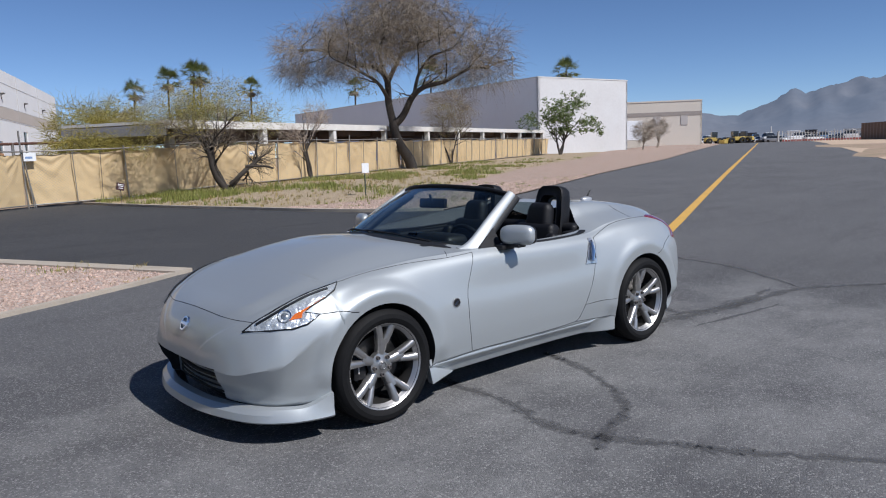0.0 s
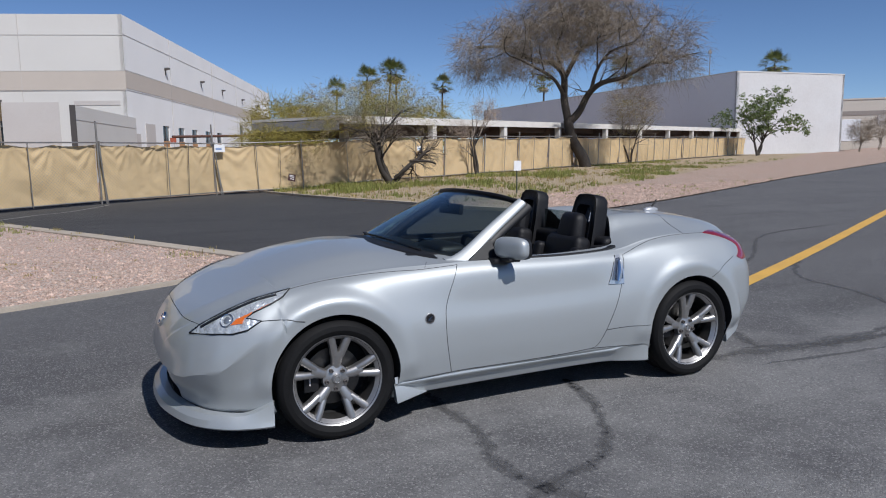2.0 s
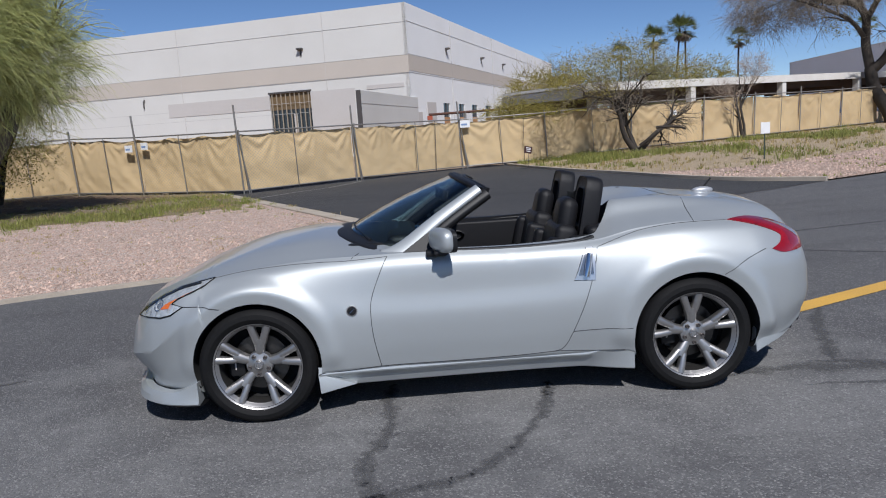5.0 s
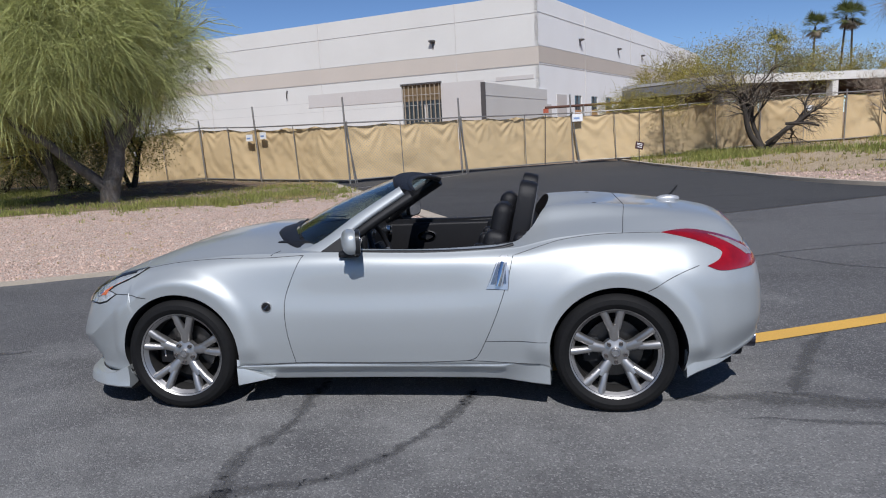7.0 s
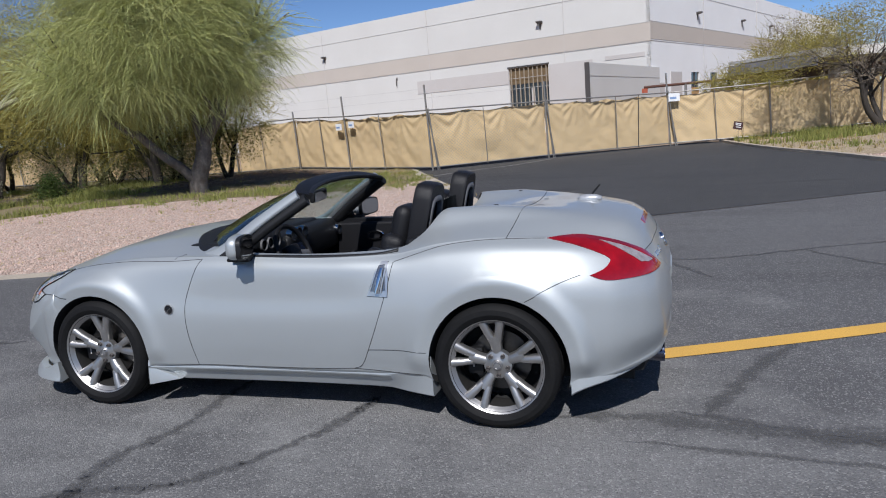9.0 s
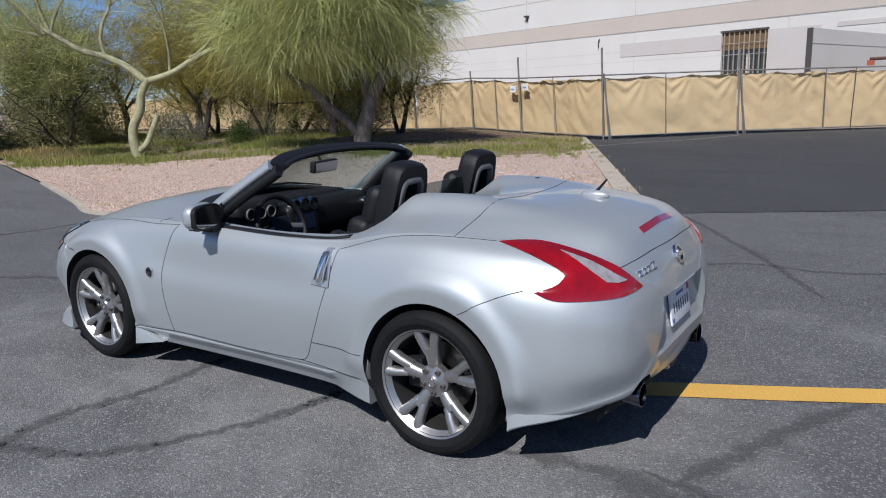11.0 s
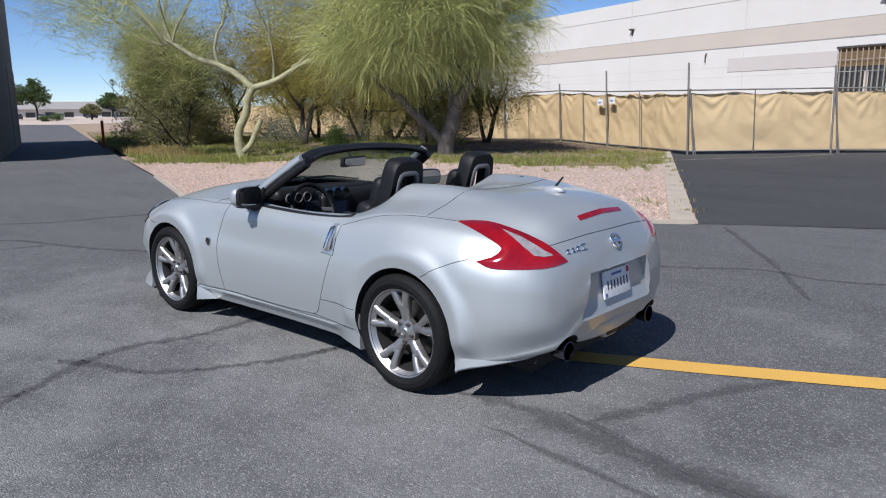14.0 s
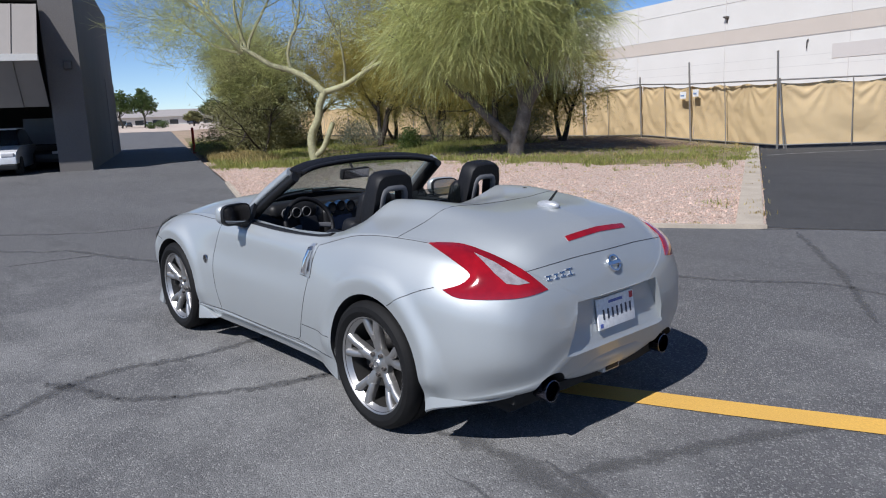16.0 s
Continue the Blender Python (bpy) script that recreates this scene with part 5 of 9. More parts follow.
for ra, rb in zip(rings[:-1], rings[1:]):
    for i in range(4):
        dent.faces.new([ra[i], rb[i], rb[(i + 1) % 4], ra[(i + 1) % 4]])
bmesh.ops.recalc_face_normals(dent, faces=dent.faces)
for y in (-0.47, 0.47):
    tools.append(to_ob(prism(disc_outline(y, 0.3, 0.1, 40, 0.95), 0, 1.9, 2.4)))
tools.append(to_ob(dent))
carve(body, tools)
body.data.materials.append(M_silver)
body.data.materials.append(M_void)
body.data.materials.append(M_leather)
for f in body.data.polygons:
    c = f.center
    if SKIN.find_nearest(c)[3] > 0.007:
        f.material_index = 0 if c.x > 2.0 and c.z > 0.41 else 2 if -0.82 < c.x < 0.95 and abs(c.y) < 0.73 else 1
    elif c.x < -1.98 and abs(c.y) < 0.44 and 0.15 < c.z < 0.42 and abs(f.normal.y) > 0.9:
        f.material_index = 1
    elif c.z < 0.3 and f.normal.z < -0.8:
        f.material_index = 1
smooth(body.data, 32)
body.parent = car
# ---- parts of the car laid on its skin ----
def on_skin(p, d=None):
    """The place and outward normal on the body nearest to p, or met from outside along d."""
    p = Vector(p)
    if d is not None:
        d = Vector(d).normalized()
        hit = SKIN.ray_cast(p - d * 1.5, d)
        if hit[0] is not None:
            n = hit[1]
            return hit[0], (n if n.dot(d) < 0 else -n)
    loc, n, *_ = SKIN.find_nearest(p)
    if (loc - Vector((loc.x, 0, 0.5))).dot(n) < 0:
        n = -n
    return loc, n


def patch(name, outline, d, lift, material, parent, label="", step=0.018, skirt=0.012, bulge=0.0, flip=1):
    """A plate that follows the body's skin inside an outline, seen along d; flip -1 mirrors it."""
    d = Vector(d).normalized()
    a = d.cross(Vector((0, 0, 1))).normalized()
    b = a.cross(d)
    pts = [Vector(p) for p in outline]
    flat2 = [(p.dot(a), p.dot(b)) for p in pts]
    edge = resample(flat2 + [flat2[0]], step)[:-1]
    allp = [Vector(e) for e in edge]
    lo = (min(e[0] for e in edge), min(e[1] for e in edge))
    hi = (max(e[0] for e in edge), max(e[1] for e in edge))
    u = lo[0] + step / 2
    while u < hi[0]:
        v = lo[1] + step / 2
        while v < hi[1]:
            if inside(u, v, edge) and from_line(u, v, edge + [edge[0]]) > step * 0.35:
                allp.append(Vector((u, v)))
            v += step
        u += step
    n = len(edge)
    vv, ee, ff, *_ = delaunay_2d_cdt(allp, [(i, (i + 1) % n) for i in range(n)], [], 1, 1e-6)
    mid = sum((p.dot(d) for p in pts)) / len(pts)
    vs = []
    for q in vv:
        loc, nor = on_skin(a * q.x + b * q.y + d * mid, d)
        k = bulge * min(1, from_line(q.x, q.y, edge + [edge[0]]) / 0.03) if bulge else 0
        vs.append(loc + nor * (lift + k))
    fs = [list(f) for f in ff]
    # a rim that sinks into the skin
    cnt = {}
    for f in fs:
        for i in range(len(f)):
            cnt[(f[i], f[(i + 1) % len(f)])] = 1
    rim = [e for e in cnt if (e[1], e[0]) not in cnt]
    low = {}
    for e in rim:
        for i in e:
            if i not in low:
                loc, nor = on_skin(vs[i])
                low[i] = len(vs)
                vs.append(loc - nor * skirt)
    for i, j in rim:
        fs.append([j, i, low[i], low[j]])
    if flip < 0:
        vs = [Vector((v.x, -v.y, v.z)) for v in vs]
    ob = from_lists(name, vs, fs, material, parent, label)
    bm = bmesh.new()
    bm.from_mesh(ob.data)
    bmesh.ops.recalc_face_normals(bm, faces=bm.faces)
    bm.to_mesh(ob.data)
    bm.free()
    smooth(ob.data, 50)
    return ob


M_gap = surface("panel_gap", (0.012, 0.012, 0.013), 0.8)


def seam(pts, both=True, r=0.0019, material=None, name="panel_gap"):
    """A dark shut line along the skin."""
    keys = [on_skin(p)[0] for p in pts]
    line = [on_skin(p)[0] for p in spline(keys, 8)]
    for s in ((1, -1) if both else (1,)):
        tube(name, [(p.x, p.y * s, p.z) for p in line], r, material or M_gap, car, 6)


M_lamp_clear = glass("lamp_cover", (0.93, 0.95, 0.96))
M_reflector = surface("lamp_reflector", (0.88, 0.88, 0.87), 0.2, metal=0.55, vary=0.1, scale=16, grain=60, second=(0.45, 0.46, 0.46), amount=0.55, bump=0.02, bump_scale=24)
M_projector = surface("projector_lens", (0.42, 0.43, 0.44), 0.12, metal=0.7)
M_amber = surface("amber_lens", (0.75, 0.16, 0.02), 0.15, coat=1.0, vary=0.1, scale=30)
M_red = surface("red_lens", (0.3, 0.003, 0.006), 0.07, coat=1.0, vary=0.1, scale=7, grain=30, second=(0.13, 0.001, 0.003), amount=0.75)
M_clear_lens = surface("clear_lens", (0.3, 0.28, 0.29), 0.12, coat=1.0, vary=0.2, scale=30, grain=220, second=(0.14, 0.12, 0.125), amount=0.7)
M_windscreen = glass("windscreen_glass", (0.72, 0.8, 0.8))
M_handle = surface("satin_chrome", (0.66, 0.67, 0.68), 0.3, metal=0.85, vary=0.03)
M_blue_steel = surface("heat_blued_steel", (0.09, 0.12, 0.2), 0.22, metal=1.0, second=(0.2, 0.15, 0.12), amount=0.6, scale=14)
M_grey_plastic = surface("grey_satin_plastic", (0.12, 0.12, 0.125), 0.4)

for s in (1, -1):
    lamp = patch("headlight", HEAD, HEAD_D, 0.003, M_reflector, car, "swept-back headlight with amber reflector", flip=s)
    patch("indicator", AMBER, HEAD_D, 0.006, M_amber, lamp, "amber indicator", flip=s, skirt=0.002)
    for r, q in ((0.034, PROJ),):
        loc, nor = on_skin(q, HEAD_D)
        bm = bmesh.new()
        bmesh.ops.create_uvsphere(bm, u_segments=20, v_segments=12, radius=r)
        bmesh.ops.translate(bm, verts=bm.verts, vec=loc - nor * r * 0.72)
        for v in bm.verts:
            v.co.y *= s
        part("projector", bm, M_projector, lamp, "round projector lens", 60)
        up = nor.orthogonal().normalized()
        across = nor.cross(up)
        ring = [loc + nor * 0.005 + (up * math.cos(a) + across * math.sin(a)) * r * 1.05 for a in (2 * math.pi * i / 24 for i in range(25))]
        tube("bezel", [Vector((p.x, p.y * s, p.z)) for p in ring], 0.0035, M_chrome, lamp, 6)
    # dark inner band along the upper edge, with a row of bright studs
    band = [on_skin(p, HEAD_D) for p in spline([Vector(p) + Vector((0.004, -0.016, -0.01)) for p in HEAD[1:6]], 5)]
    tube("inner_band", [Vector(((p + n * 0.003).x, (p + n * 0.003).y * s, (p + n * 0.003).z)) for p, n in band], 0.009, M_black, lamp, 8)
    for p, n in band[3::4]:
        bm = bmesh.new()
        bmesh.ops.create_icosphere(bm, subdivisions=1, radius=0.0035)
        bmesh.ops.translate(bm, verts=bm.verts, vec=Vector(((p + n * 0.0115).x, (p + n * 0.0115).y * s, (p + n * 0.0115).z)))
        part("stud", bm, M_chrome, lamp)
    patch("cover", HEAD, HEAD_D, 0.014, M_lamp_clear, lamp, "clear lens", flip=s)
    rim = [on_skin(p, HEAD_D) for p in HEAD + HEAD[:1]]
    tube("surround", [Vector(((p + n * 0.004).x, (p + n * 0.004).y * s, (p + n * 0.004).z)) for p, n in rim], 0.0045, M_black, lamp, 6)
    mid = sum((Vector(p) for p in TAILW), Vector()) / len(TAILW)
    lens = [mid + (Vector(p) - mid) * 0.95 + Vector((0.006, 0.012, -0.006)) for p in TAILW]
    tl = patch("tail_light", TAIL, TAIL_D, 0.004, M_red, car, "glossy red boomerang tail light", flip=s, bulge=0.005)
    patch("reversing_lens", lens, TAIL_D, 0.0115, M_clear_lens, tl, "clear reversing lens", flip=s, skirt=-0.008)
    h = patch("door_handle", HANDLE, (0, 1, 0), 0.005, M_handle, car, "chrome upright door handle", flip=s, step=0.012)
    patch("recess", HANDLE_IN, (0, 1, 0), 0.0065, surface("handle_recess", (0.3, 0.31, 0.33), 0.25, metal=0.9), h, flip=s, step=0.012, skirt=-0.01)
    bar = [on_skin((0.668, -0.85, 0.86), (0, 1, 0)), on_skin((0.655, -0.87, 0.8), (0, 1, 0)), on_skin((0.64, -0.88, 0.73), (0, 1, 0))]
    tube("grip", [Vector(((p + n * 0.016).x, (p + n * 0.016).y * s, p.z)) for p, n in bar], [0.01, 0.017, 0.014], M_chrome, h, 10)
    tube("grip_edge", [Vector(((p + n * 0.014).x + 0.022, (p + n * 0.014).y * s, p.z)) for p, n in bar], 0.005, M_handle, h, 8)
    tube("handle_gap", [on_skin(p, (0, 1, 0))[0] * 1.0 if s > 0 else Vector((on_skin(p, (0, 1, 0))[0].x, -on_skin(p, (0, 1, 0))[0].y, on_skin(p, (0, 1, 0))[0].z)) for p in HANDLE + HANDLE[:1]], 0.0035, M_gap, h, 6)
    # round badge on the wing
    loc, nor = on_skin((-0.715, -0.9, 0.626), (0, 1, 0))
    for nm, pr, mt in (("badge", [(0.0005, 0.0), (0.026, 0.0), (0.03, 0.004), (0.0005, 0.005)], M_black), ("ring", [(0.025, 0.0), (0.0255, 0.008), (0.031, 0.008), (0.0325, 0.0)], M_chrome)):
        vs, fs = lathe([(r, -h2) for r, h2 in pr], 28)
        from_lists(nm, [(loc.x + x, (loc.y + y) * s, loc.z + z) for x, y, z in vs], fs, mt, car, sharp=40)
    zed = [(-0.012, 0.012), (0.013, 0.012), (-0.013, -0.012), (0.012, -0.012)]
    tube("badge_mark", [(loc.x + a, (loc.y - 0.007) * s, loc.z + b) for a, b in zed], 0.0025, M_chrome, car, 6)

# shut lines
seam(DOOR[:6])
seam([(-0.935, -0.868, 0.262), (-0.8, -0.864, 0.264)] + DOOR[5:9])
seam([DOOR[8], (0.65, -0.86, 0.285), (0.86, -0.885, 0.275)])
seam(DOOR[8:])
seam(HOOD_FRONT + [HEAD[1]], both=True)
seam(HOOD_SIDE)
seam([(-0.7, -0.78, 0.91), (-0.66, -0.72, 0.95)])
seam(BUMPER_SEAM, r=0.0026)
seam(SHOULDER)
seam(TRUNK_X)
seam(REAR_SEAM)
seam(TRUNK_REAR, both=False)
seam(SKIRT)

# badges at the nose and tail: plain chrome shapes
for (cx, cz, d, r) in ((-2.3, 0.6, (1, 0, 0), 0.045), (2.3, 0.835, (-1, 0, 0), 0.045)):
    loc, nor = on_skin((cx, 0, cz), d)
    rot = nor.to_track_quat("Z", "Y").to_matrix().to_4x4()
    m = Matrix.Translation(loc) @ rot
    vs, fs = lathe([(0.033, 0.0), (0.034, 0.012), (0.043, 0.012), (0.046, 0.0)], 32, "z")
    ob = from_lists("emblem", [m @ Vector(v) for v in vs], fs, M_chrome, car, "round chrome emblem", 40)
    bm = bmesh.new()
    box_bm(bm, (-0.05, -0.01, 0), (0.05, 0.01, 0.013), 0.002, m)
    part("emblem_bar", bm, M_chrome, ob)
for i, (y, w) in enumerate(((-0.452, 0.034), (-0.408, 0.026), (-0.368, 0.034), (-0.318, 0.048))):
    loc, nor = on_skin((2.4, y, 0.835 + 0.003 * i), (-1, 0, 0))
    m = Matrix.Translation(loc) @ nor.to_track_quat("Z", "Y").to_matrix().to_4x4()
    bm = bmesh.new()
    hgt = 0.013 if i < 3 else 0.018
    box_bm(bm, (-w / 2, -hgt, 0.0), (w / 2, -hgt + 0.006, 0.005), 0.0015, m)
    box_bm(bm, (-w / 2, hgt - 0.006, 0.0), (w / 2, hgt, 0.005), 0.0015, m)
    box_bm(bm, (-0.004, -hgt, 0.0), (0.004, hgt, 0.005), 0.0015, m)
    part("model_badge", bm, M_chrome, car, "small chrome badge strokes")

# high brake light
patch("brake_light", [(2.0, -0.235, 1.0), (2.0, 0.0, 1.01), (2.0, 0.235, 1.0), (2.018, 0.235, 0.978), (2.02, 0.0, 0.986), (2.02, -0.235, 0.975)], (-0.75, 0, -0.66), 0.003, M_red, car, "slim red brake light strip")
# aerial
loc, nor = on_skin((1.69, 0, 1.5), (0, 0, -1))
bm = bmesh.new()
bmesh.ops.create_uvsphere(bm, u_segments=18, v_segments=10, radius=1)
for v in bm.verts:
    v.co = Vector((loc.x + v.co.x * 0.075, v.co.y * 0.032, loc.z + 0.004 + max(-0.3, v.co.z) * 0.026))
aer = part("aerial_base", bm, surface("pale_silver_plastic", (0.42, 0.43, 0.45), 0.4, metal=0.4), car, "silver shark-fin aerial base", 60)
tube("aerial", [(loc.x + 0.005, 0, loc.z + 0.02), (loc.x + 0.06, 0, loc.z + 0.085)], [0.008, 0.005], M_black, aer, 8)
# filler-like dots on the deck
for y in (-0.36, 0.36):
    loc, nor = on_skin((1.2, y, 1.6), (0, 0, -1))
    vs, fs = lathe([(0.0005, 0.003), (0.012, 0.003), (0.014, 0.0)], 12, "z")
    from_lists("deck_plug", [Vector(v) + loc for v in vs], fs, M_black, car)

# number plate, with plain bars for its writing
plate = box("number_plate", (0, -0.152, -0.077), (0.01, 0.152, 0.077), surface("plate_white", (0.8, 0.81, 0.82), 0.4), car, 0.003, "white number plate", pose(2.116, 0, 0.6, 0, -8, 0))
M_ink = surface("plate_ink", (0.05, 0.055, 0.08), 0.5)
M_ink_blue = surface("plate_blue", (0.1, 0.14, 0.4), 0.5)
for i in range(7):
    y = -0.115 + i * 0.037
    box("plate_bar", (0.0102, y + 0.002, -0.03), (0.0112, y + 0.016, 0.02), M_ink, plate)
box("plate_bar", (0.0102, -0.06, 0.044), (0.0112, 0.055, 0.058), M_ink_blue, plate)
box("plate_bar", (0.0105, 0.115, 0.038), (0.0125, 0.142, 0.069), surface("plate_red", (0.5, 0.04, 0.05), 0.5), plate)
box("plate_bar", (0.0105, -0.142, -0.067), (0.0125, -0.12, -0.047), M_ink_blue, plate)

# front: grille mouth, mesh, lip
grille = box("grille", (-1.97, -0.4, 0.17), (-1.9, 0.4, 0.42), M_void, car, 0.0, "black front grille")
for k in range(6):
    z = 0.235 + k * 0.028
    tube("grille_slat", spline([(-1.97, -0.41, z), (-2.02, -0.3, z), (-2.05, 0, z), (-2.02, 0.3, z), (-1.97, 0.41, z)], 6), 0.006 if k != 3 else 0.012, M_void, grille, 6)


def sweep(name, path, profile, material, parent, label="", sharp=40, mirror=False):
    """Sweeps a profile of (outwards, upwards) pairs along a level path; a profile may change from key to key."""
    vs, fs = [], []
    n = len(path)
    for i, p in enumerate(path):
        a, b = path[max(i - 1, 0)], path[min(i + 1, n - 1)]
        d = Vector((b[0] - a[0], b[1] - a[1], 0)).normalized()
        o = Vector((d.y, -d.x, 0))
        for q in profile(i / (n - 1)):
            vs.append(Vector(p) + o * q[0] + Vector((0, 0, q[1])))
    m = len(profile(0))
    for i in range(n - 1):
        for k in range(m):
            k2 = (k + 1) % m
            fs.append((i * m + k, (i + 1) * m + k, (i + 1) * m + k2, i * m + k2))
    fs += [tuple(range(m - 1, -1, -1)), tuple((n - 1) * m + k for k in range(m))]
    obs = []
    for s in ((1, -1) if mirror else (1,)):
        v2 = [Vector((v.x, v.y * s, v.z)) for v in vs]
        obs.append(from_lists(name, v2, fs if s > 0 else [f[::-1] for f in fs], material, parent, label, sharp))
    return obs


lip_half = spline([(-1.63, -0.862, 0), (-1.72, -0.84, 0), (-1.85, -0.78, 0), (-1.97, -0.66, 0), (-2.04, -0.5, 0), (-2.1, -0.25, 0), (-2.115, 0, 0)], 6)
lip_path = [(p.x, -p.y, 0) for p in lip_half] + [(p.x, p.y, 0) for p in lip_half[-2::-1]]


def lip_profile(t):
    e = abs(t - 0.5) * 2           # 0 at the middle, 1 at the wheels
    top = 0.205 + 0.06 * smoothstep(0.72, 1.0, e)
    outw = 0.006 + 0.038 * (1 - e * e)
    return [(-0.06, 0.15), (outw * 0.9, 0.13), (outw + 0.012, 0.142), (outw + 0.002, 0.18), (0.012, top), (-0.03, top + 0.005)]


sweep("front_lip", lip_path, lip_profile, M_silver, car, "silver front lip spoiler", 25)
sweep("splitter", lip_path, lambda t: [(-0.1, 0.118), (-0.022, 0.118), (0.0, 0.122), (0.002, 0.136), (-0.1, 0.136)], M_black, car, "black splitter blade")
# sills
sill = [(p.x, p.y, 0) for p in spline([(-0.935, -0.866, 0), (-0.7, -0.85, 0), (0.0, -0.838, 0), (0.5, -0.846, 0), (0.7, -0.866, 0), (0.915, -0.886, 0)], 7)]


def sill_profile(t):
    g2 = smoothstep(0.7, 1.0, t)
    return [(-0.14, 0.165), (-0.064 + 0.05 * g2, 0.164 - 0.012 * g2), (-0.054 + 0.05 * g2, 0.17 - 0.01 * g2), (-0.03 + 0.026 * g2, 0.222 + 0.02 * g2), (0.001, 0.25 + 0.05 * g2), (0.004, 0.258 + 0.06 * g2), (-0.006, 0.3 + 0.08 * g2)]


sweep("side_skirt", sill, sill_profile, M_silver, car, "silver side skirt", 22, mirror=True)
# flared blades at the sills' front ends
for s in (1, -1):
    bm = bmesh.new()
    tri = [(-0.94, -0.864, 0.262), (-0.72, -0.84, 0.18), (-0.93, -0.884, 0.148)]
    outer_v = [bm.verts.new((x, y * s, z)) for x, y, z in tri]
    inner_v = [bm.verts.new((x, (y + 0.05) * s, z + 0.004)) for x, y, z in tri]
    bm.faces.new(outer_v)
    bm.faces.new(inner_v[::-1])
    for i in range(3):
        bm.faces.new([outer_v[i], inner_v[i], inner_v[(i + 1) % 3], outer_v[(i + 1) % 3]])
    bmesh.ops.recalc_face_normals(bm, faces=bm.faces)
    bmesh.ops.bevel(bm, geom=list(bm.edges), offset=0.005, segments=2, affect="EDGES", profile=0.6)
    part("sill_blade", bm, M_silver, car, "flared silver sill blade", 40)
# spats behind the rear wheels
spat = [(p.x, p.y, 0) for p in spline([(1.655, -0.872, 0), (1.72, -0.858, 0), (1.85, -0.79, 0), (1.98, -0.66, 0), (2.05, -0.54, 0)], 6)]
sweep("rear_spat", spat, lambda t: [(-0.06, 0.19 + 0.13 * t), (-0.006, 0.186 + 0.13 * t), (0.003, 0.196 + 0.128 * t), (0.001, 0.215 + 0.12 * t), (-0.012, 0.33 + 0.06 * t), (-0.04, 0.34 + 0.06 * t)], M_silver, car, "silver rear bumper spat", mirror=True)
# rear valance and exhausts
val = [(p.x, p.y, 0) for p in spline([(2.075, -0.375, 0), (2.088, -0.3, 0), (2.1, 0, 0), (2.088, 0.3, 0), (2.075, 0.375, 0)], 6)]
sweep("rear_valance", val, lambda t: [(-0.1, 0.35 - 0.05 * math.sin(math.pi * t)), (-0.01, 0.345 - 0.05 * math.sin(math.pi * t)), (0.015, 0.36 - 0.04 * math.sin(math.pi * t)), (0.028, 0.4 - 0.01 * math.sin(math.pi * t)), (0.012, 0.425), (-0.05, 0.43)], M_silver, car, "silver rear valance")
sweep("diffuser", [(1.98, -0.62, 0), (2.03, -0.3, 0), (2.04, 0.3, 0), (1.98, 0.62, 0)], lambda t: [(-0.3, 0.2), (0.02, 0.25), (0.03, 0.3), (-0.3, 0.34)], M_void, car, "black rear underbody")
box("tow_housing", (2.02, -0.07, 0.275), (2.1, 0.07, 0.365), M_silver, car, 0.012)
box("fog_lamp", (2.094, -0.052, 0.287), (2.106, 0.052, 0.345), M_black, car, 0.004)
for y in (-0.47, 0.47):
    vs, fs = lathe([(0.036, -0.34), (0.045, -0.16), (0.052, -0.12), (0.058, 0.0), (0.053, 0.002), (0.05, -0.1), (0.0005, -0.12)], 28, "x")
    pipe = from_lists("exhaust", [(2.105 + x, y + yy * 0.92, 0.302 + z * 0.92) for x, yy, z in vs], fs, M_blue_steel, car, "heat-blued steel exhaust tip", 40)

# underbody and inner wheel wells
box("underbody", (-1.95, -0.6, 0.19), (1.95, 0.6, 0.3), M_void, car)


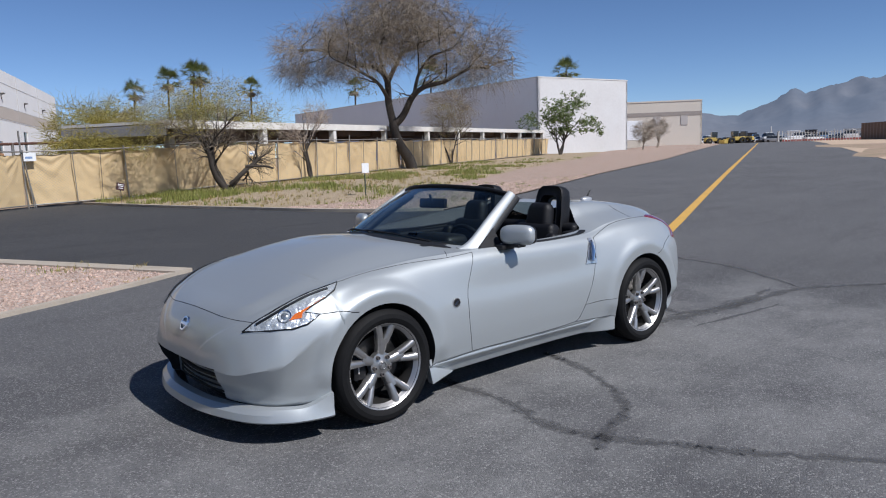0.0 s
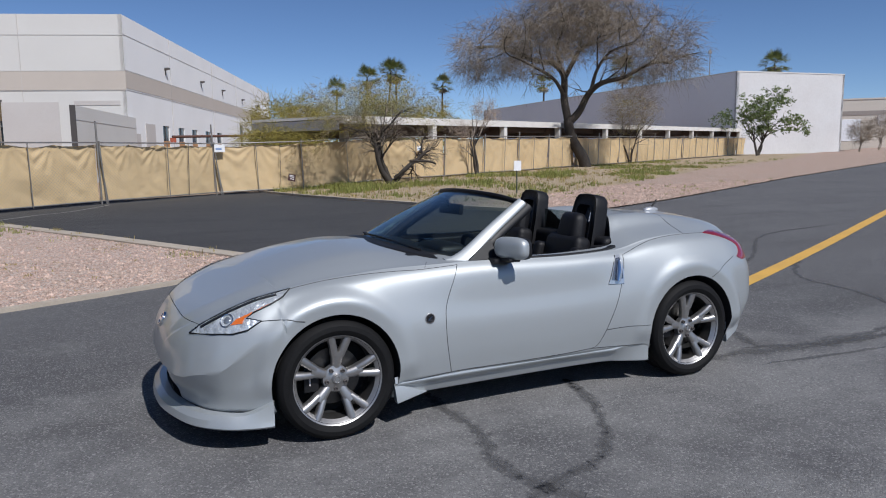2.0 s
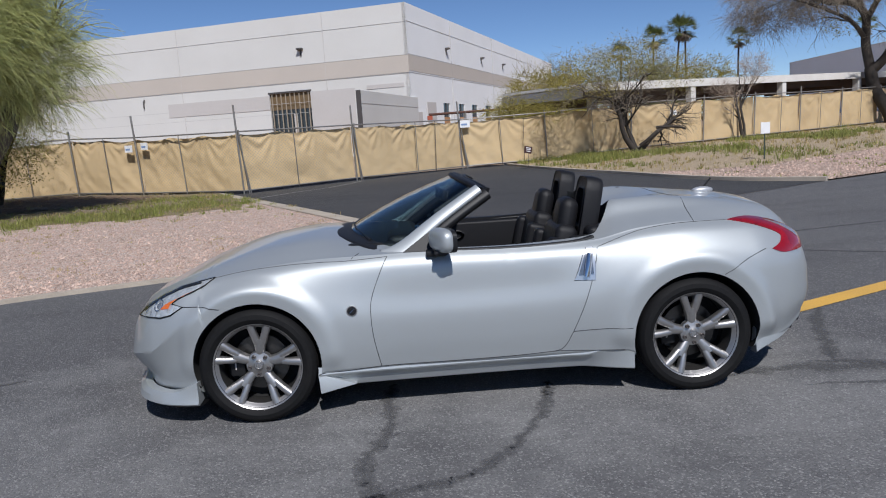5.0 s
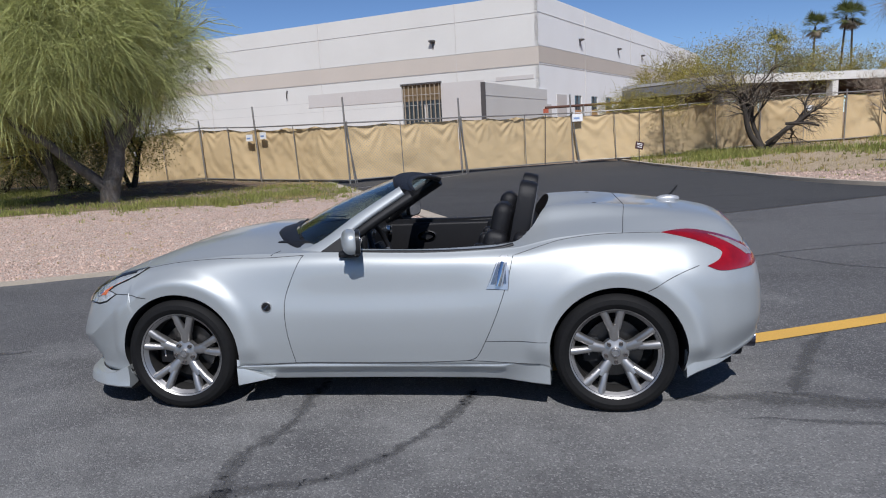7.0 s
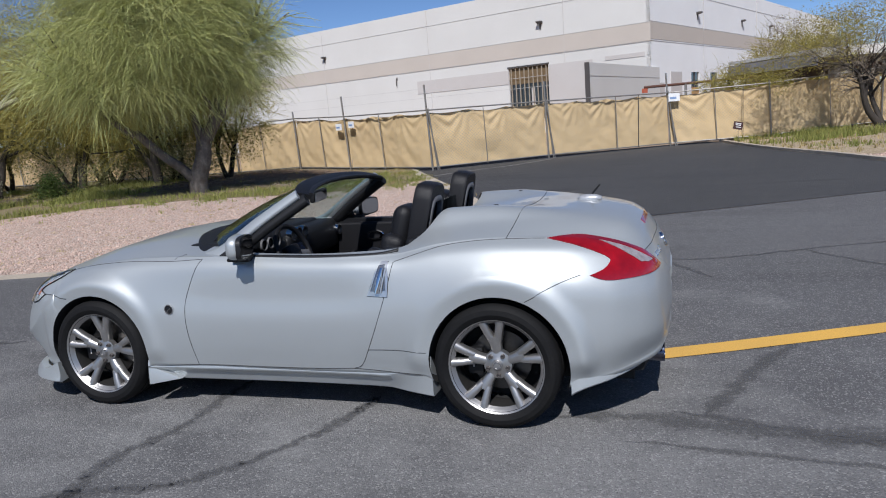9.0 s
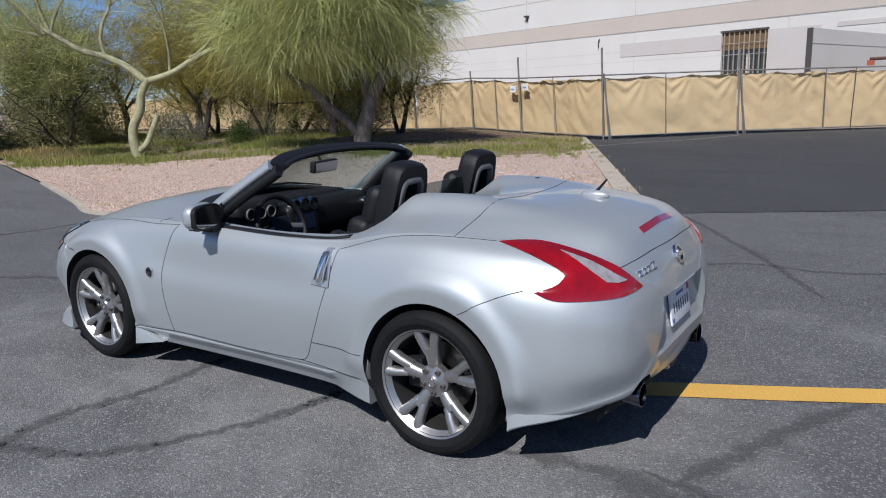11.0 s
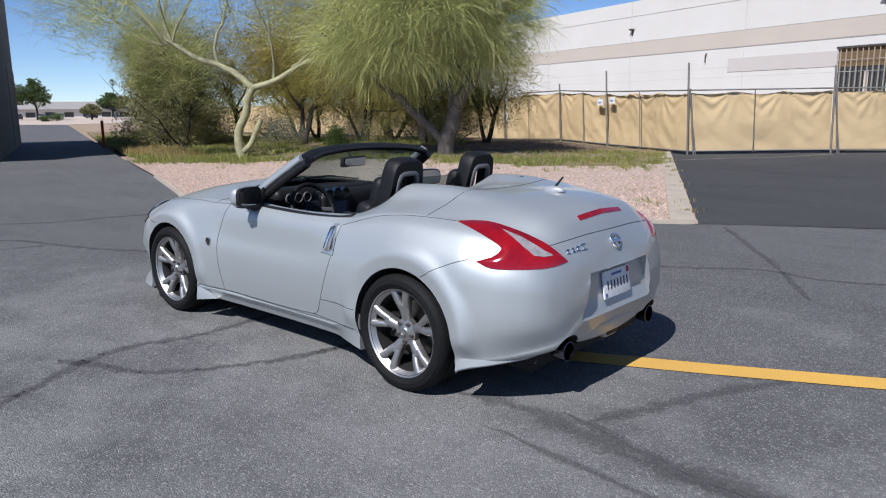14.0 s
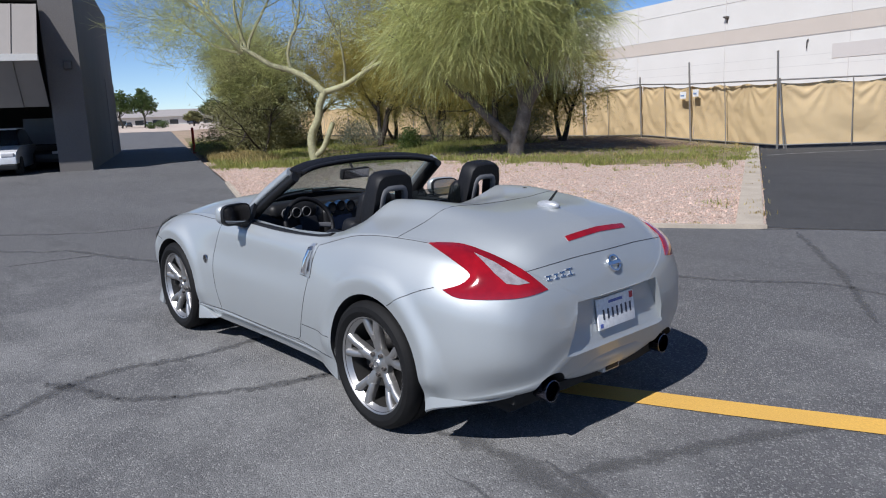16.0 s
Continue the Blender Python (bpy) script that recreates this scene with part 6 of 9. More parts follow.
# ---- wheels ----
def wheel(x, y, r_turn, width):
    s = 1 if y > 0 else -1
    w = new("wheel")
    w.parent = car
    w.empty_display_size = 0.1
    w.location = (x, y, 0.338)
    hw = width / 2
    pr = [(0.245, -hw + 0.02), (0.262, -hw + 0.004), (0.285, -hw - 0.006), (0.31, -hw - 0.002), (0.327, -hw + 0.012), (0.335, -hw + 0.028), (0.338, -hw + 0.05)]
    for g2 in (-0.055, 0.0, 0.055):
        pr += [(0.338, g2 - 0.008), (0.331, g2 - 0.006), (0.331, g2 + 0.006), (0.338, g2 + 0.008)]
    pr += [(a, -b) for a, b in pr[6::-1]]
    vs, fs = lathe([(a, b * s) for a, b in pr], 72)
    tyre = from_lists("tyre", vs, fs, M_rubber, w, "black low-profile tyre", 30)
    f = -s if s < 0 else 1         # towards the outside
    o = s
    face = o * (hw - 0.035)
    vs, fs = lathe([(0.236, o * -hw * 0.9), (0.225, o * -0.05), (0.222, o * 0.02), (0.232, face - o * 0.014), (0.246, face - o * 0.014), (0.25, o * -hw * 0.2)], 72)
    rim = from_lists("rim", *lathe([(0.228, face - o * 0.012), (0.236, face - o * 0.002), (0.25, face + o * 0.022), (0.258, face + o * 0.026), (0.262, face + o * 0.018), (0.25, face - o * 0.03), (0.24, face - o * 0.03)], 72), M_rim, w, "polished five-spoke alloy rim", 35)
    from_lists("rim_barrel", vs, fs, M_barrel, rim, "grey rim barrel", 35)
    inn = lathe([(0.0005, o * -0.06), (0.22, o * -0.07), (0.222, o * -0.02)], 40)
    from_lists("backing", *inn, M_void, w)
    disc = lathe([(0.06, o * -0.012), (0.163, o * -0.012), (0.163, o * -0.036), (0.06, o * -0.036)], 48)
    from_lists("brake_disc", *disc, surface("brake_iron", (0.1, 0.095, 0.09), 0.35, metal=0.9, vary=0.1, scale=20), w, "", 40)
    bm = bmesh.new()
    box_bm(bm, (-0.175, -0.03 + o * 0.0, -0.07), (-0.09, 0.03 + o * 0.0, 0.075), 0.012)
    cal = part("caliper", bm, M_black, w, "dark brake caliper", 40)
    box("caliper_mark", (-0.146, min(o * 0.0305, o * 0.032), -0.03), (-0.138, max(o * 0.0305, o * 0.032), 0.035), M_grey_paint, cal)
    cal.location.y = o * 0.0
    # spokes: a stem that forks into two
    for k in range(5):
        bm = bmesh.new()

        def strip(p0, p1, w0, w1, d0, d1, t0, t1):
            """A tapering bar in the wheel's plane; d: depth of its face, t: its thickness."""
            p0, p1 = Vector(p0), Vector(p1)
            a = (p1 - p0).normalized()
            n2 = Vector((-a.y, a.x))
            ring = []
            for p, wd, dp, th in ((p0, w0, d0, t0), (p0.lerp(p1, 0.5), (w0 + w1) / 2 * 0.94, (d0 + d1) / 2 + 0.005, (t0 + t1) / 2), (p1, w1, d1, t1)):
                ring.append([bm.verts.new((p.x + n2.x * e, o * dep, p.y + n2.y * e)) for e, dep in
                             ((-wd / 2, dp - th), (-wd * 0.5, dp - 0.018), (-wd * 0.4, dp - 0.006), (-wd * 0.16, dp), (wd * 0.16, dp), (wd * 0.4, dp - 0.006), (wd * 0.5, dp - 0.018), (wd / 2, dp - th))])
            for i in range(2):
                for j in range(8):
                    bm.faces.new([ring[i][j], ring[i][(j + 1) % 8], ring[i + 1][(j + 1) % 8], ring[i + 1][j]])
            bm.faces.new(ring[0])
            bm.faces.new(ring[2][::-1])
        fo = abs(face)
        strip((0, 0.03), (0.0, 0.155), 0.046, 0.074, fo - 0.032, fo - 0.006, 0.05, 0.045)
        strip((-0.016, 0.13), (-0.052, 0.24), 0.04, 0.046, fo - 0.01, fo + 0.014, 0.045, 0.04)
        strip((0.016, 0.13), (0.046, 0.24), 0.042, 0.05, fo - 0.01, fo + 0.014, 0.045, 0.04)
        bmesh.ops.transform(bm, matrix=Matrix.Rotation(2 * math.pi * k / 5 + r_turn, 4, "Y"), verts=bm.verts)
        bmesh.ops.recalc_face_normals(bm, faces=bm.faces)
        part("spoke", bm, M_rim, rim, "", 55)
        a = 2 * math.pi * (k + 0.5) / 5 + r_turn
        nut = lathe([(0.0005, o * (fo - 0.012)), (0.006, o * (fo - 0.012)), (0.007, o * (fo - 0.006)), (0.0105, o * (fo - 0.006)), (0.012, o * (fo - 0.012)), (0.012, o * (fo - 0.03))], 10)
        from_lists("wheel_nut", [(v[0] + 0.056 * math.sin(a), v[1], v[2] + 0.056 * math.cos(a)) for v in nut[0]], nut[1], M_iron, rim)
    hub = lathe([(0.0005, o * (fo - 0.004)), (0.024, o * (fo - 0.006)), (0.03, o * (fo - 0.014)), (0.046, o * (fo - 0.02)), (0.075, o * (fo - 0.026)), (0.078, o * (fo - 0.06))], 36)
    from_lists("hub", *hub, M_rim, rim, "", 30)
    cap = lathe([(0.016, o * (fo - 0.003)), (0.0165, o * (fo - 0.001)), (0.02, o * (fo - 0.001)), (0.021, o * (fo - 0.004))], 28)
    from_lists("hub_ring", *cap, M_chrome, rim)
    return w


wheel(-1.275, -0.775, 0.1, 0.235)
wheel(1.275, -0.785, -0.06, 0.265)
wheel(-1.275, 0.775, 0.5, 0.235)
wheel(1.275, 0.785, 0.3, 0.265)

# ---- windscreen, pillars, header ----
base_line = spline([(-0.42, -0.675, 0.925), (-0.56, -0.54, 0.968), (-0.7, -0.3, 1.0), (-0.74, 0, 1.012), (-0.7, 0.3, 1.0), (-0.56, 0.54, 0.968), (-0.42, 0.675, 0.925)], 6)
top_line = spline([(0.045, -0.585, 1.245), (-0.01, -0.44, 1.278), (-0.05, -0.22, 1.295), (-0.06, 0, 1.3), (-0.05, 0.22, 1.295), (-0.01, 0.44, 1.278), (0.045, 0.585, 1.245)], 6)
vs, fs = [], []
nn = len(base_line)
rows = 8
for layer in (0, 1):
    for j in range(rows + 1):
        t = j / rows
        for a, b in zip(base_line, top_line):
            p = a.lerp(b, t)
            out_n = Vector((-0.55, 0, 0.83))
            vs.append(p + out_n * (0.02 * math.sin(math.pi * t) - 0.005 * layer))
for layer in (0, 1):
    o = layer * (rows + 1) * nn
    for j in range(rows):
        for i in range(nn - 1):
            q = (o + j * nn + i, o + j * nn + i + 1, o + (j + 1) * nn + i + 1, o + (j + 1) * nn + i)
            fs.append(q if layer == 0 else q[::-1])
screen = from_lists("windscreen", vs, fs, M_windscreen, car, "clear raked windscreen", 60)
screen.visible_shadow = False
# black band round the glass, inside
def flat_bar(name, pts, w, th, up, material, parent, label=""):
    """A bar of a flattened round section along pts; up: the way of its thin side."""
    vs, fs = [], []
    up = Vector(up)
    for i, p in enumerate(pts):
        d = (Vector(pts[min(i + 1, len(pts) - 1)]) - Vector(pts[max(i - 1, 0)])).normalized()
        sd = d.cross(up).normalized()
        u2 = sd.cross(d)
        ww = w(i / (len(pts) - 1)) if callable(w) else w
        for k in range(12):
            a = 2 * math.pi * k / 12
            ca, sa = math.cos(a), math.sin(a)
            vs.append(Vector(p) + sd * (ww / 2 * math.copysign(abs(ca) ** 0.6, ca)) + u2 * (th / 2 * math.copysign(abs(sa) ** 0.7, sa)))
        if i:
            o = (i - 1) * 12
            for k in range(12):
                fs.append((o + k, o + (k + 1) % 12, o + 12 + (k + 1) % 12, o + 12 + k))
    fs.append(tuple(range(11, -1, -1)))
    fs.append(tuple(range((len(pts) - 1) * 12, len(pts) * 12)))
    return from_lists(name, vs, fs, material, parent, label, 50)


for s in (1, -1):
    pil = spline([(-0.5, -0.735 * s, 0.885), (-0.39, -0.712 * s, 0.945), (-0.18, -0.668 * s, 1.095), (0.075, -0.606 * s, 1.252)], 6)
    flat_bar("windscreen_pillar", pil, lambda t: 0.1 - 0.035 * t + 0.07 * (1 - t) ** 4, 0.04, (-0.2, -0.75 * s, 0.6), M_silver, car, "silver windscreen pillar")
    inner = [p + Vector((0.05, 0.012 * s, -0.03)) for p in pil]
    flat_bar("pillar_trim", inner, 0.075, 0.055, (-0.2, -0.75 * s, 0.6), M_black, car, "black pillar trim")
    # corner trim before the mirror
    bm = bmesh.new()
    q = [(-0.4, -0.765 * s, 0.925), (-0.2, -0.775 * s, 0.925), (-0.22, -0.715 * s, 1.045)]
    fv = [bm.verts.new(p) for p in q]
    bv = [bm.verts.new((p[0], p[1] + 0.03 * s, p[2])) for p in q]
    bm.faces.new(fv)
    bm.faces.new(bv[::-1])
    for i in range(3):
        bm.faces.new([fv[i], bv[i], bv[(i + 1) % 3], fv[(i + 1) % 3]])
    bmesh.ops.recalc_face_normals(bm, faces=bm.faces)
    part("mirror_sail", bm, M_black, car)
hdr = [p + Vector((0.05, 0, -0.005)) for p in top_line]
flat_bar("header_rail", hdr, 0.105, 0.034, (0.35, 0, 1), M_leather, car, "padded black header rail")
flat_bar("header_seal", [p + Vector((0.105, 0, -0.012)) for p in top_line[2:-2]], 0.03, 0.02, (0.3, 0, 1), M_black, car)
flat_bar("cowl", [p + Vector((-0.05, 0, -0.012)) for p in base_line[2:-2]], 0.14, 0.02, (0, 0, 1), M_black, car, "black scuttle panel")
for arm in ([(-0.6, -0.5, 0.972), (-0.7, -0.22, 1.018), (-0.735, 0.05, 1.03)], [(-0.72, 0.03, 1.018), (-0.7, 0.28, 1.02), (-0.59, 0.5, 0.985)]):
    tube("wiper", arm, [0.01, 0.007, 0.005], M_black, car, 6)
# interior mirror
bm = bmesh.new()
box_bm(bm, (-0.02, -0.13, -0.038), (0.018, 0.13, 0.038), 0.014, pose(-0.12, 0.03, 1.18, 0, 8, 8))
im = part("interior_mirror", bm, M_black, car, "", 40)
bm = bmesh.new()
box_bm(bm, (0.0185, -0.118, -0.03), (0.0205, 0.118, 0.03), 0, pose(-0.12, 0.03, 1.18, 0, 8, 8))
part("mirror_glass", bm, M_chrome, im)
tube("mirror_stalk", [(-0.135, 0.03, 1.2), (-0.16, 0.02, 1.25)], 0.01, M_black, im)

# ---- door mirrors ----
def turn_mirror(bm, s):
    """Turns a mirror's mesh towards the driver and puts it on its side."""
    spin = Matrix.Translation((-0.18, -0.905, 0)) @ Matrix.Rotation(radians(14), 4, "Z") @ Matrix.Translation((0.18, 0.905, 0))
    for v in bm.verts:
        v.co = spin @ v.co
        v.co.y *= s


for s in (1, -1):
    bm = bmesh.new()
    bmesh.ops.create_cube(bm, size=1)
    bmesh.ops.subdivide_edges(bm, edges=bm.edges, cuts=7, use_grid_fill=True)
    for v in bm.verts:
        p = v.co * 2
        e = 3.2
        n2 = (abs(p.x) ** e + abs(p.y) ** e + abs(p.z) ** e) ** (1 / e)
        p = p / max(n2, 1e-6)
        taper = 1 - 0.25 * max(0, -p.x) ** 2
        v.co = Vector((-0.182 + p.x * 0.045 + 0.012 * p.y * -1, -0.905 + p.y * 0.118, 0.992 + (p.z * 0.064 + (0.014 if p.z > 0 else 0.006)) * taper))
    turn_mirror(bm, s)
    mir = part("door_mirror", bm, M_silver, car, "silver door mirror", 60)
    bm = bmesh.new()
    box_bm(bm, (-0.225, -0.95, 0.922), (-0.145, -0.79, 0.945), 0.01)
    box_bm(bm, (-0.27, -0.85, 0.9), (-0.15, -0.76, 0.935), 0.012)
    for v in bm.verts:
        v.co.y *= s
    part("mirror_foot", bm, M_black, mir, "", 40)
    for nm, hw, hh, x0, x1, mt in (("mirror_rim", 0.112, 0.066, -0.15, -0.122, M_black), ("mirror_glass", 0.103, 0.057, -0.124, -0.12, M_chrome)):
        ring = []
        for i in range(36):
            a = 2 * math.pi * i / 36
            ca, sa = math.cos(a), math.sin(a)
            ring.append((-0.905 + hw * math.copysign(abs(ca) ** 0.55, ca), 0.998 + hh * math.copysign(abs(sa) ** 0.55, sa)))
        bm = prism(ring, 0, x0, x1)
        turn_mirror(bm, s)
        part(nm, bm, mt, mir, "mirror glass" if nm == "mirror_glass" else "")

# ---- cabin ----
M_satin_grey = surface("satin_grey_trim", (0.13, 0.13, 0.135), 0.55, metal=0.2)
def cushion(name, lo, hi, r, parent, m=None, material=None, label="", pinch=0.0):
    bm = bmesh.new()
    geo = bmesh.ops.create_cube(bm, size=1.0)
    lo, hi = Vector(lo), Vector(hi)
    for v in bm.verts:
        v.co = Vector((lo[i] + (v.co[i] + 0.5) * (hi[i] - lo[i]) for i in range(3)))
    bmesh.ops.bevel(bm, geom=list(bm.edges), offset=r, segments=5, affect="EDGES", profile=0.5)
    if pinch:
        for v in bm.verts:
            t = (v.co.z - lo.z) / (hi.z - lo.z)
            c = (lo.y + hi.y) / 2
            v.co.y = c + (v.co.y - c) * (1 - pinch * t)
    if m is not None:
        bmesh.ops.transform(bm, matrix=m, verts=bm.verts)
    return part(name, bm, material or M_leather, parent, label, 60)


for y in (-0.37, 0.37):
    seat = new("seat")
    seat.parent = car
    seat.location = (0.0, y, 0.0)
    seat["label"] = "black leather bucket seat"
    cushion("seat_cushion", (-0.05, -0.25, 0.4), (0.5, 0.25, 0.56), 0.05, seat)
    lean = Matrix.Translation((0.5, 0, 0.5)) @ Matrix.Rotation(radians(13), 4, "Y")
    cushion("seat_back", (-0.06, -0.25, 0.0), (0.08, 0.25, 0.5), 0.05, seat, lean, pinch=0.25)
    cushion("headrest", (-0.04, -0.135, 0.4), (0.08, 0.135, 0.665), 0.06, seat, lean, pinch=0.22)
    cushion("bolster", (-0.11, -0.27, 0.02), (0.03, -0.18, 0.42), 0.035, seat, lean)
    cushion("bolster", (-0.11, 0.18, 0.02), (0.03, 0.27, 0.42), 0.035, seat, lean)
    # hoop behind the seat: an arch with an opening
    hoop = new("roll_hoop")
    hoop.parent = car
    hoop["label"] = "black padded roll hoop with an opening"
    outer = [(-0.16, -0.2), (-0.152, 0.0), (-0.136, 0.14), (-0.12, 0.2), (-0.085, 0.226), (0.0, 0.232), (0.085, 0.226), (0.12, 0.2), (0.136, 0.14), (0.152, 0.0), (0.16, -0.2)]
    inner = [(-0.1, -0.2), (-0.09, 0.0), (-0.08, 0.105), (-0.07, 0.13), (-0.05, 0.143), (0.0, 0.145), (0.05, 0.143), (0.07, 0.13), (0.08, 0.105), (0.09, 0.0), (0.1, -0.2)]
    bm = bmesh.new()
    tilt = Matrix.Translation((0.77, y, 1.04)) @ Matrix.Rotation(radians(12), 4, "Y")
    layers = []
    for dx, sh in ((-0.045, 0.84), (-0.05, 0.93), (-0.04, 0.985), (-0.02, 1.0), (0.02, 1.0), (0.045, 0.97), (0.055, 0.9)):
        ring = []
        for (oy, oz), (iy, iz) in zip(outer, inner):
            cy, cz = (oy + iy) / 2, (oz + iz) / 2
            ring.append((bm.verts.new(tilt @ Vector((dx, cy + (oy - cy) * (2 * sh - 1), cz + (oz - cz) * (2 * sh - 1)))), bm.verts.new(tilt @ Vector((dx, cy + (iy - cy) * (2 * sh - 1), cz + (iz - cz) * (2 * sh - 1))))))
        layers.append(ring)
    for a, b in zip(layers[:-1], layers[1:]):
        for i in range(len(outer) - 1):
            bm.faces.new([a[i][0], a[i + 1][0], b[i + 1][0], b[i][0]])
            bm.faces.new([a[i][1], b[i][1], b[i + 1][1], a[i + 1][1]])
    for ring in (layers[0], layers[-1]):
        for i in range(len(outer) - 1):
            bm.faces.new([ring[i][0], ring[i][1], ring[i + 1][1], ring[i + 1][0]])
    bmesh.ops.recalc_face_normals(bm, faces=bm.faces)
    part("hoop_pad", bm, M_leather, hoop, "", 50)
    ring = [tilt @ Vector((0.05, iy * 1.0, iz * 1.0)) for iy, iz in inner]
    flat_bar("hoop_surround", ring, 0.036, 0.03, (1, 0, 0.2), M_satin_grey, hoop, "satin grey opening surround")

# cabin floor, tunnel, dash
cushion("dashboard", (-0.72, -0.68, 0.72), (-0.3, 0.68, 0.945), 0.06, car, None, M_black, "black dashboard")
cushion("dash_roll", (-0.76, -0.6, 0.86), (-0.42, 0.6, 0.965), 0.045, car, None, M_black)
cushion("centre_console", (-0.45, -0.13, 0.35), (0.62, 0.13, 0.62), 0.04, car, None, M_black, "black centre console")
cushion("console_stack", (-0.5, -0.15, 0.5), (-0.28, 0.15, 0.93), 0.04, car, Matrix.Rotation(radians(0), 4, "Y"), M_black)
cushion("bulkhead", (0.72, -0.64, 0.4), (0.86, 0.64, 0.98), 0.04, car, None, M_leather, "padded bulkhead behind the seats")
cushion("instrument_pod", (-0.5, -0.56, 0.88), (-0.29, -0.18, 1.0), 0.05, car, None, M_black, "hooded instrument pod")
box("console_top", (-0.2, -0.075, 0.621), (0.12, 0.075, 0.627), M_grey_plastic, car, 0.0)
tube("gear_lever", [(-0.08, 0, 0.62), (-0.1, 0, 0.74)], [0.01, 0.024], M_leather, car, 10)
box("screen", (-0.282, -0.09, 0.77), (-0.278, 0.09, 0.87), surface("screen_glass", (0.02, 0.03, 0.06), 0.1), car)
for y, z in ((-0.08, 0.93), (0.0, 0.935), (0.08, 0.93), (-0.62, 0.86), (0.62, 0.86)):
    g3 = lathe([(0.032, 0.0), (0.033, 0.012), (0.04, 0.012), (0.042, -0.03)], 24, "x")
    from_lists("gauge_ring", [(-0.285 + v[0], y + v[1], z + v[2]) for v in g3[0]], g3[1], M_chrome, car, "", 40)
    g3 = lathe([(0.0005, 0.002), (0.034, 0.002)], 24, "x")
    from_lists("gauge_face", [(-0.285 + v[0], y + v[1], z + v[2]) for v in g3[0]], g3[1], M_black, car)
for y in (-0.45, -0.37, -0.29):
    g3 = lathe([(0.03, 0.0), (0.031, 0.008), (0.036, 0.008), (0.037, -0.02)], 24, "x")
    from_lists("gauge_ring", [(-0.285 + v[0], y + v[1], 0.93 + v[2]) for v in g3[0]], g3[1], M_grey_plastic, car, "", 40)
# steering wheel
sw = new("steering_wheel")
sw.parent = car
sw.matrix_basis = Matrix.Translation((-0.12, -0.37, 0.865)) @ Matrix.Rotation(radians(-22), 4, "Y")
sw["label"] = "black leather three-spoke steering wheel"
ringp = [(0, 0.18 * math.cos(2 * math.pi * i / 40), 0.18 * math.sin(2 * math.pi * i / 40)) for i in range(41)]
tube("wheel_rim", ringp, 0.0165, M_leather, sw, 10)
cushion("airbag_pad", (-0.045, -0.07, -0.06), (0.015, 0.07, 0.055), 0.018, sw, None, M_leather)
for a in (-10, 190, 270):
    e = Vector((0, 0.165 * math.cos(radians(a)), 0.165 * math.sin(radians(a))))
    flat_bar("wheel_spoke", [e * 0.3, e * 0.65, e], 0.035, 0.014, (1, 0, 0), M_grey_plastic, sw)
tube("steering_column", [(-0.02, 0, 0), (-0.22, 0, 0)], 0.035, M_black, sw, 12)
# door tops, inner door panels
for s in (1, -1):
    belt = spline([(-0.36, -0.735 * s, 0.915), (-0.1, -0.748 * s, 0.912), (0.3, -0.75 * s, 0.905), (0.6, -0.742 * s, 0.912), (0.72, -0.715 * s, 0.93)], 6)
    flat_bar("belt_trim", belt, 0.07, 0.026, (0, 0.15 * s, 1), M_black, car, "black door-top trim")
    dp = cushion("door_panel", (-0.42, -0.7, 0.42), (0.66, -0.655, 0.9), 0.02, car, None, M_leather, "black door panel")
    if s < 0:
        for v in dp.data.vertices:
            v.co.y *= -1
        dp.data.flip_normals()
    arm = cushion("armrest", (-0.2, -0.665, 0.62), (0.5, -0.6, 0.69), 0.025, car, None, M_leather)
    if s < 0:
        for v in arm.data.vertices:
            v.co.y *= -1
        arm.data.flip_normals()
    g3 = lathe([(0.03, 0.0), (0.032, 0.01), (0.045, 0.01), (0.05, -0.0)], 24)
    from_lists("door_pull", [(0.0 + v[0] * 1.5, s * (-0.65 + v[1]), 0.8 + v[2] * 0.8) for v in g3[0]], g3[1], M_chrome, car, "", 40)
    cushion("quarter_trim", (0.6, -0.73 if s > 0 else 0.6, 0.84), (0.84, -0.6 if s > 0 else 0.73, 0.935), 0.03, car, None, M_black, "black trim behind the door")
# rear wind blocker between the hoops
bm = bmesh.new()
box_bm(bm, (0.79, -0.2, 0.98), (0.796, 0.2, 1.13), 0)
part("wind_deflector", bm, glass("smoked_pane", (0.55, 0.6, 0.6)), car, "small clear wind deflector")
# ---- plants ----
class Limbs:
    """Collects the tubes of a tree."""
    def __init__(self):
        self.v, self.f = [], []

    def add(self, pts, radii, sides):
        vs, fs = tube_lists(pts, radii, sides, False)
        o = len(self.v)
        self.v += vs
        self.f += [tuple(i + o for i in q) for q in fs]


def wander(rng, start, d, length, n, bend, pull, pull_amount):
    """A crooked line: bend per step, pulled towards a way."""
    pts = [Vector(start)]
    d = Vector(d).normalized()
    for i in range(n):
        d = (d + Vector((rng.gauss(0, bend), rng.gauss(0, bend), rng.gauss(0, bend))) + Vector(pull) * pull_amount).normalized()
        pts.append(pts[-1] + d * (length / n))
    return pts


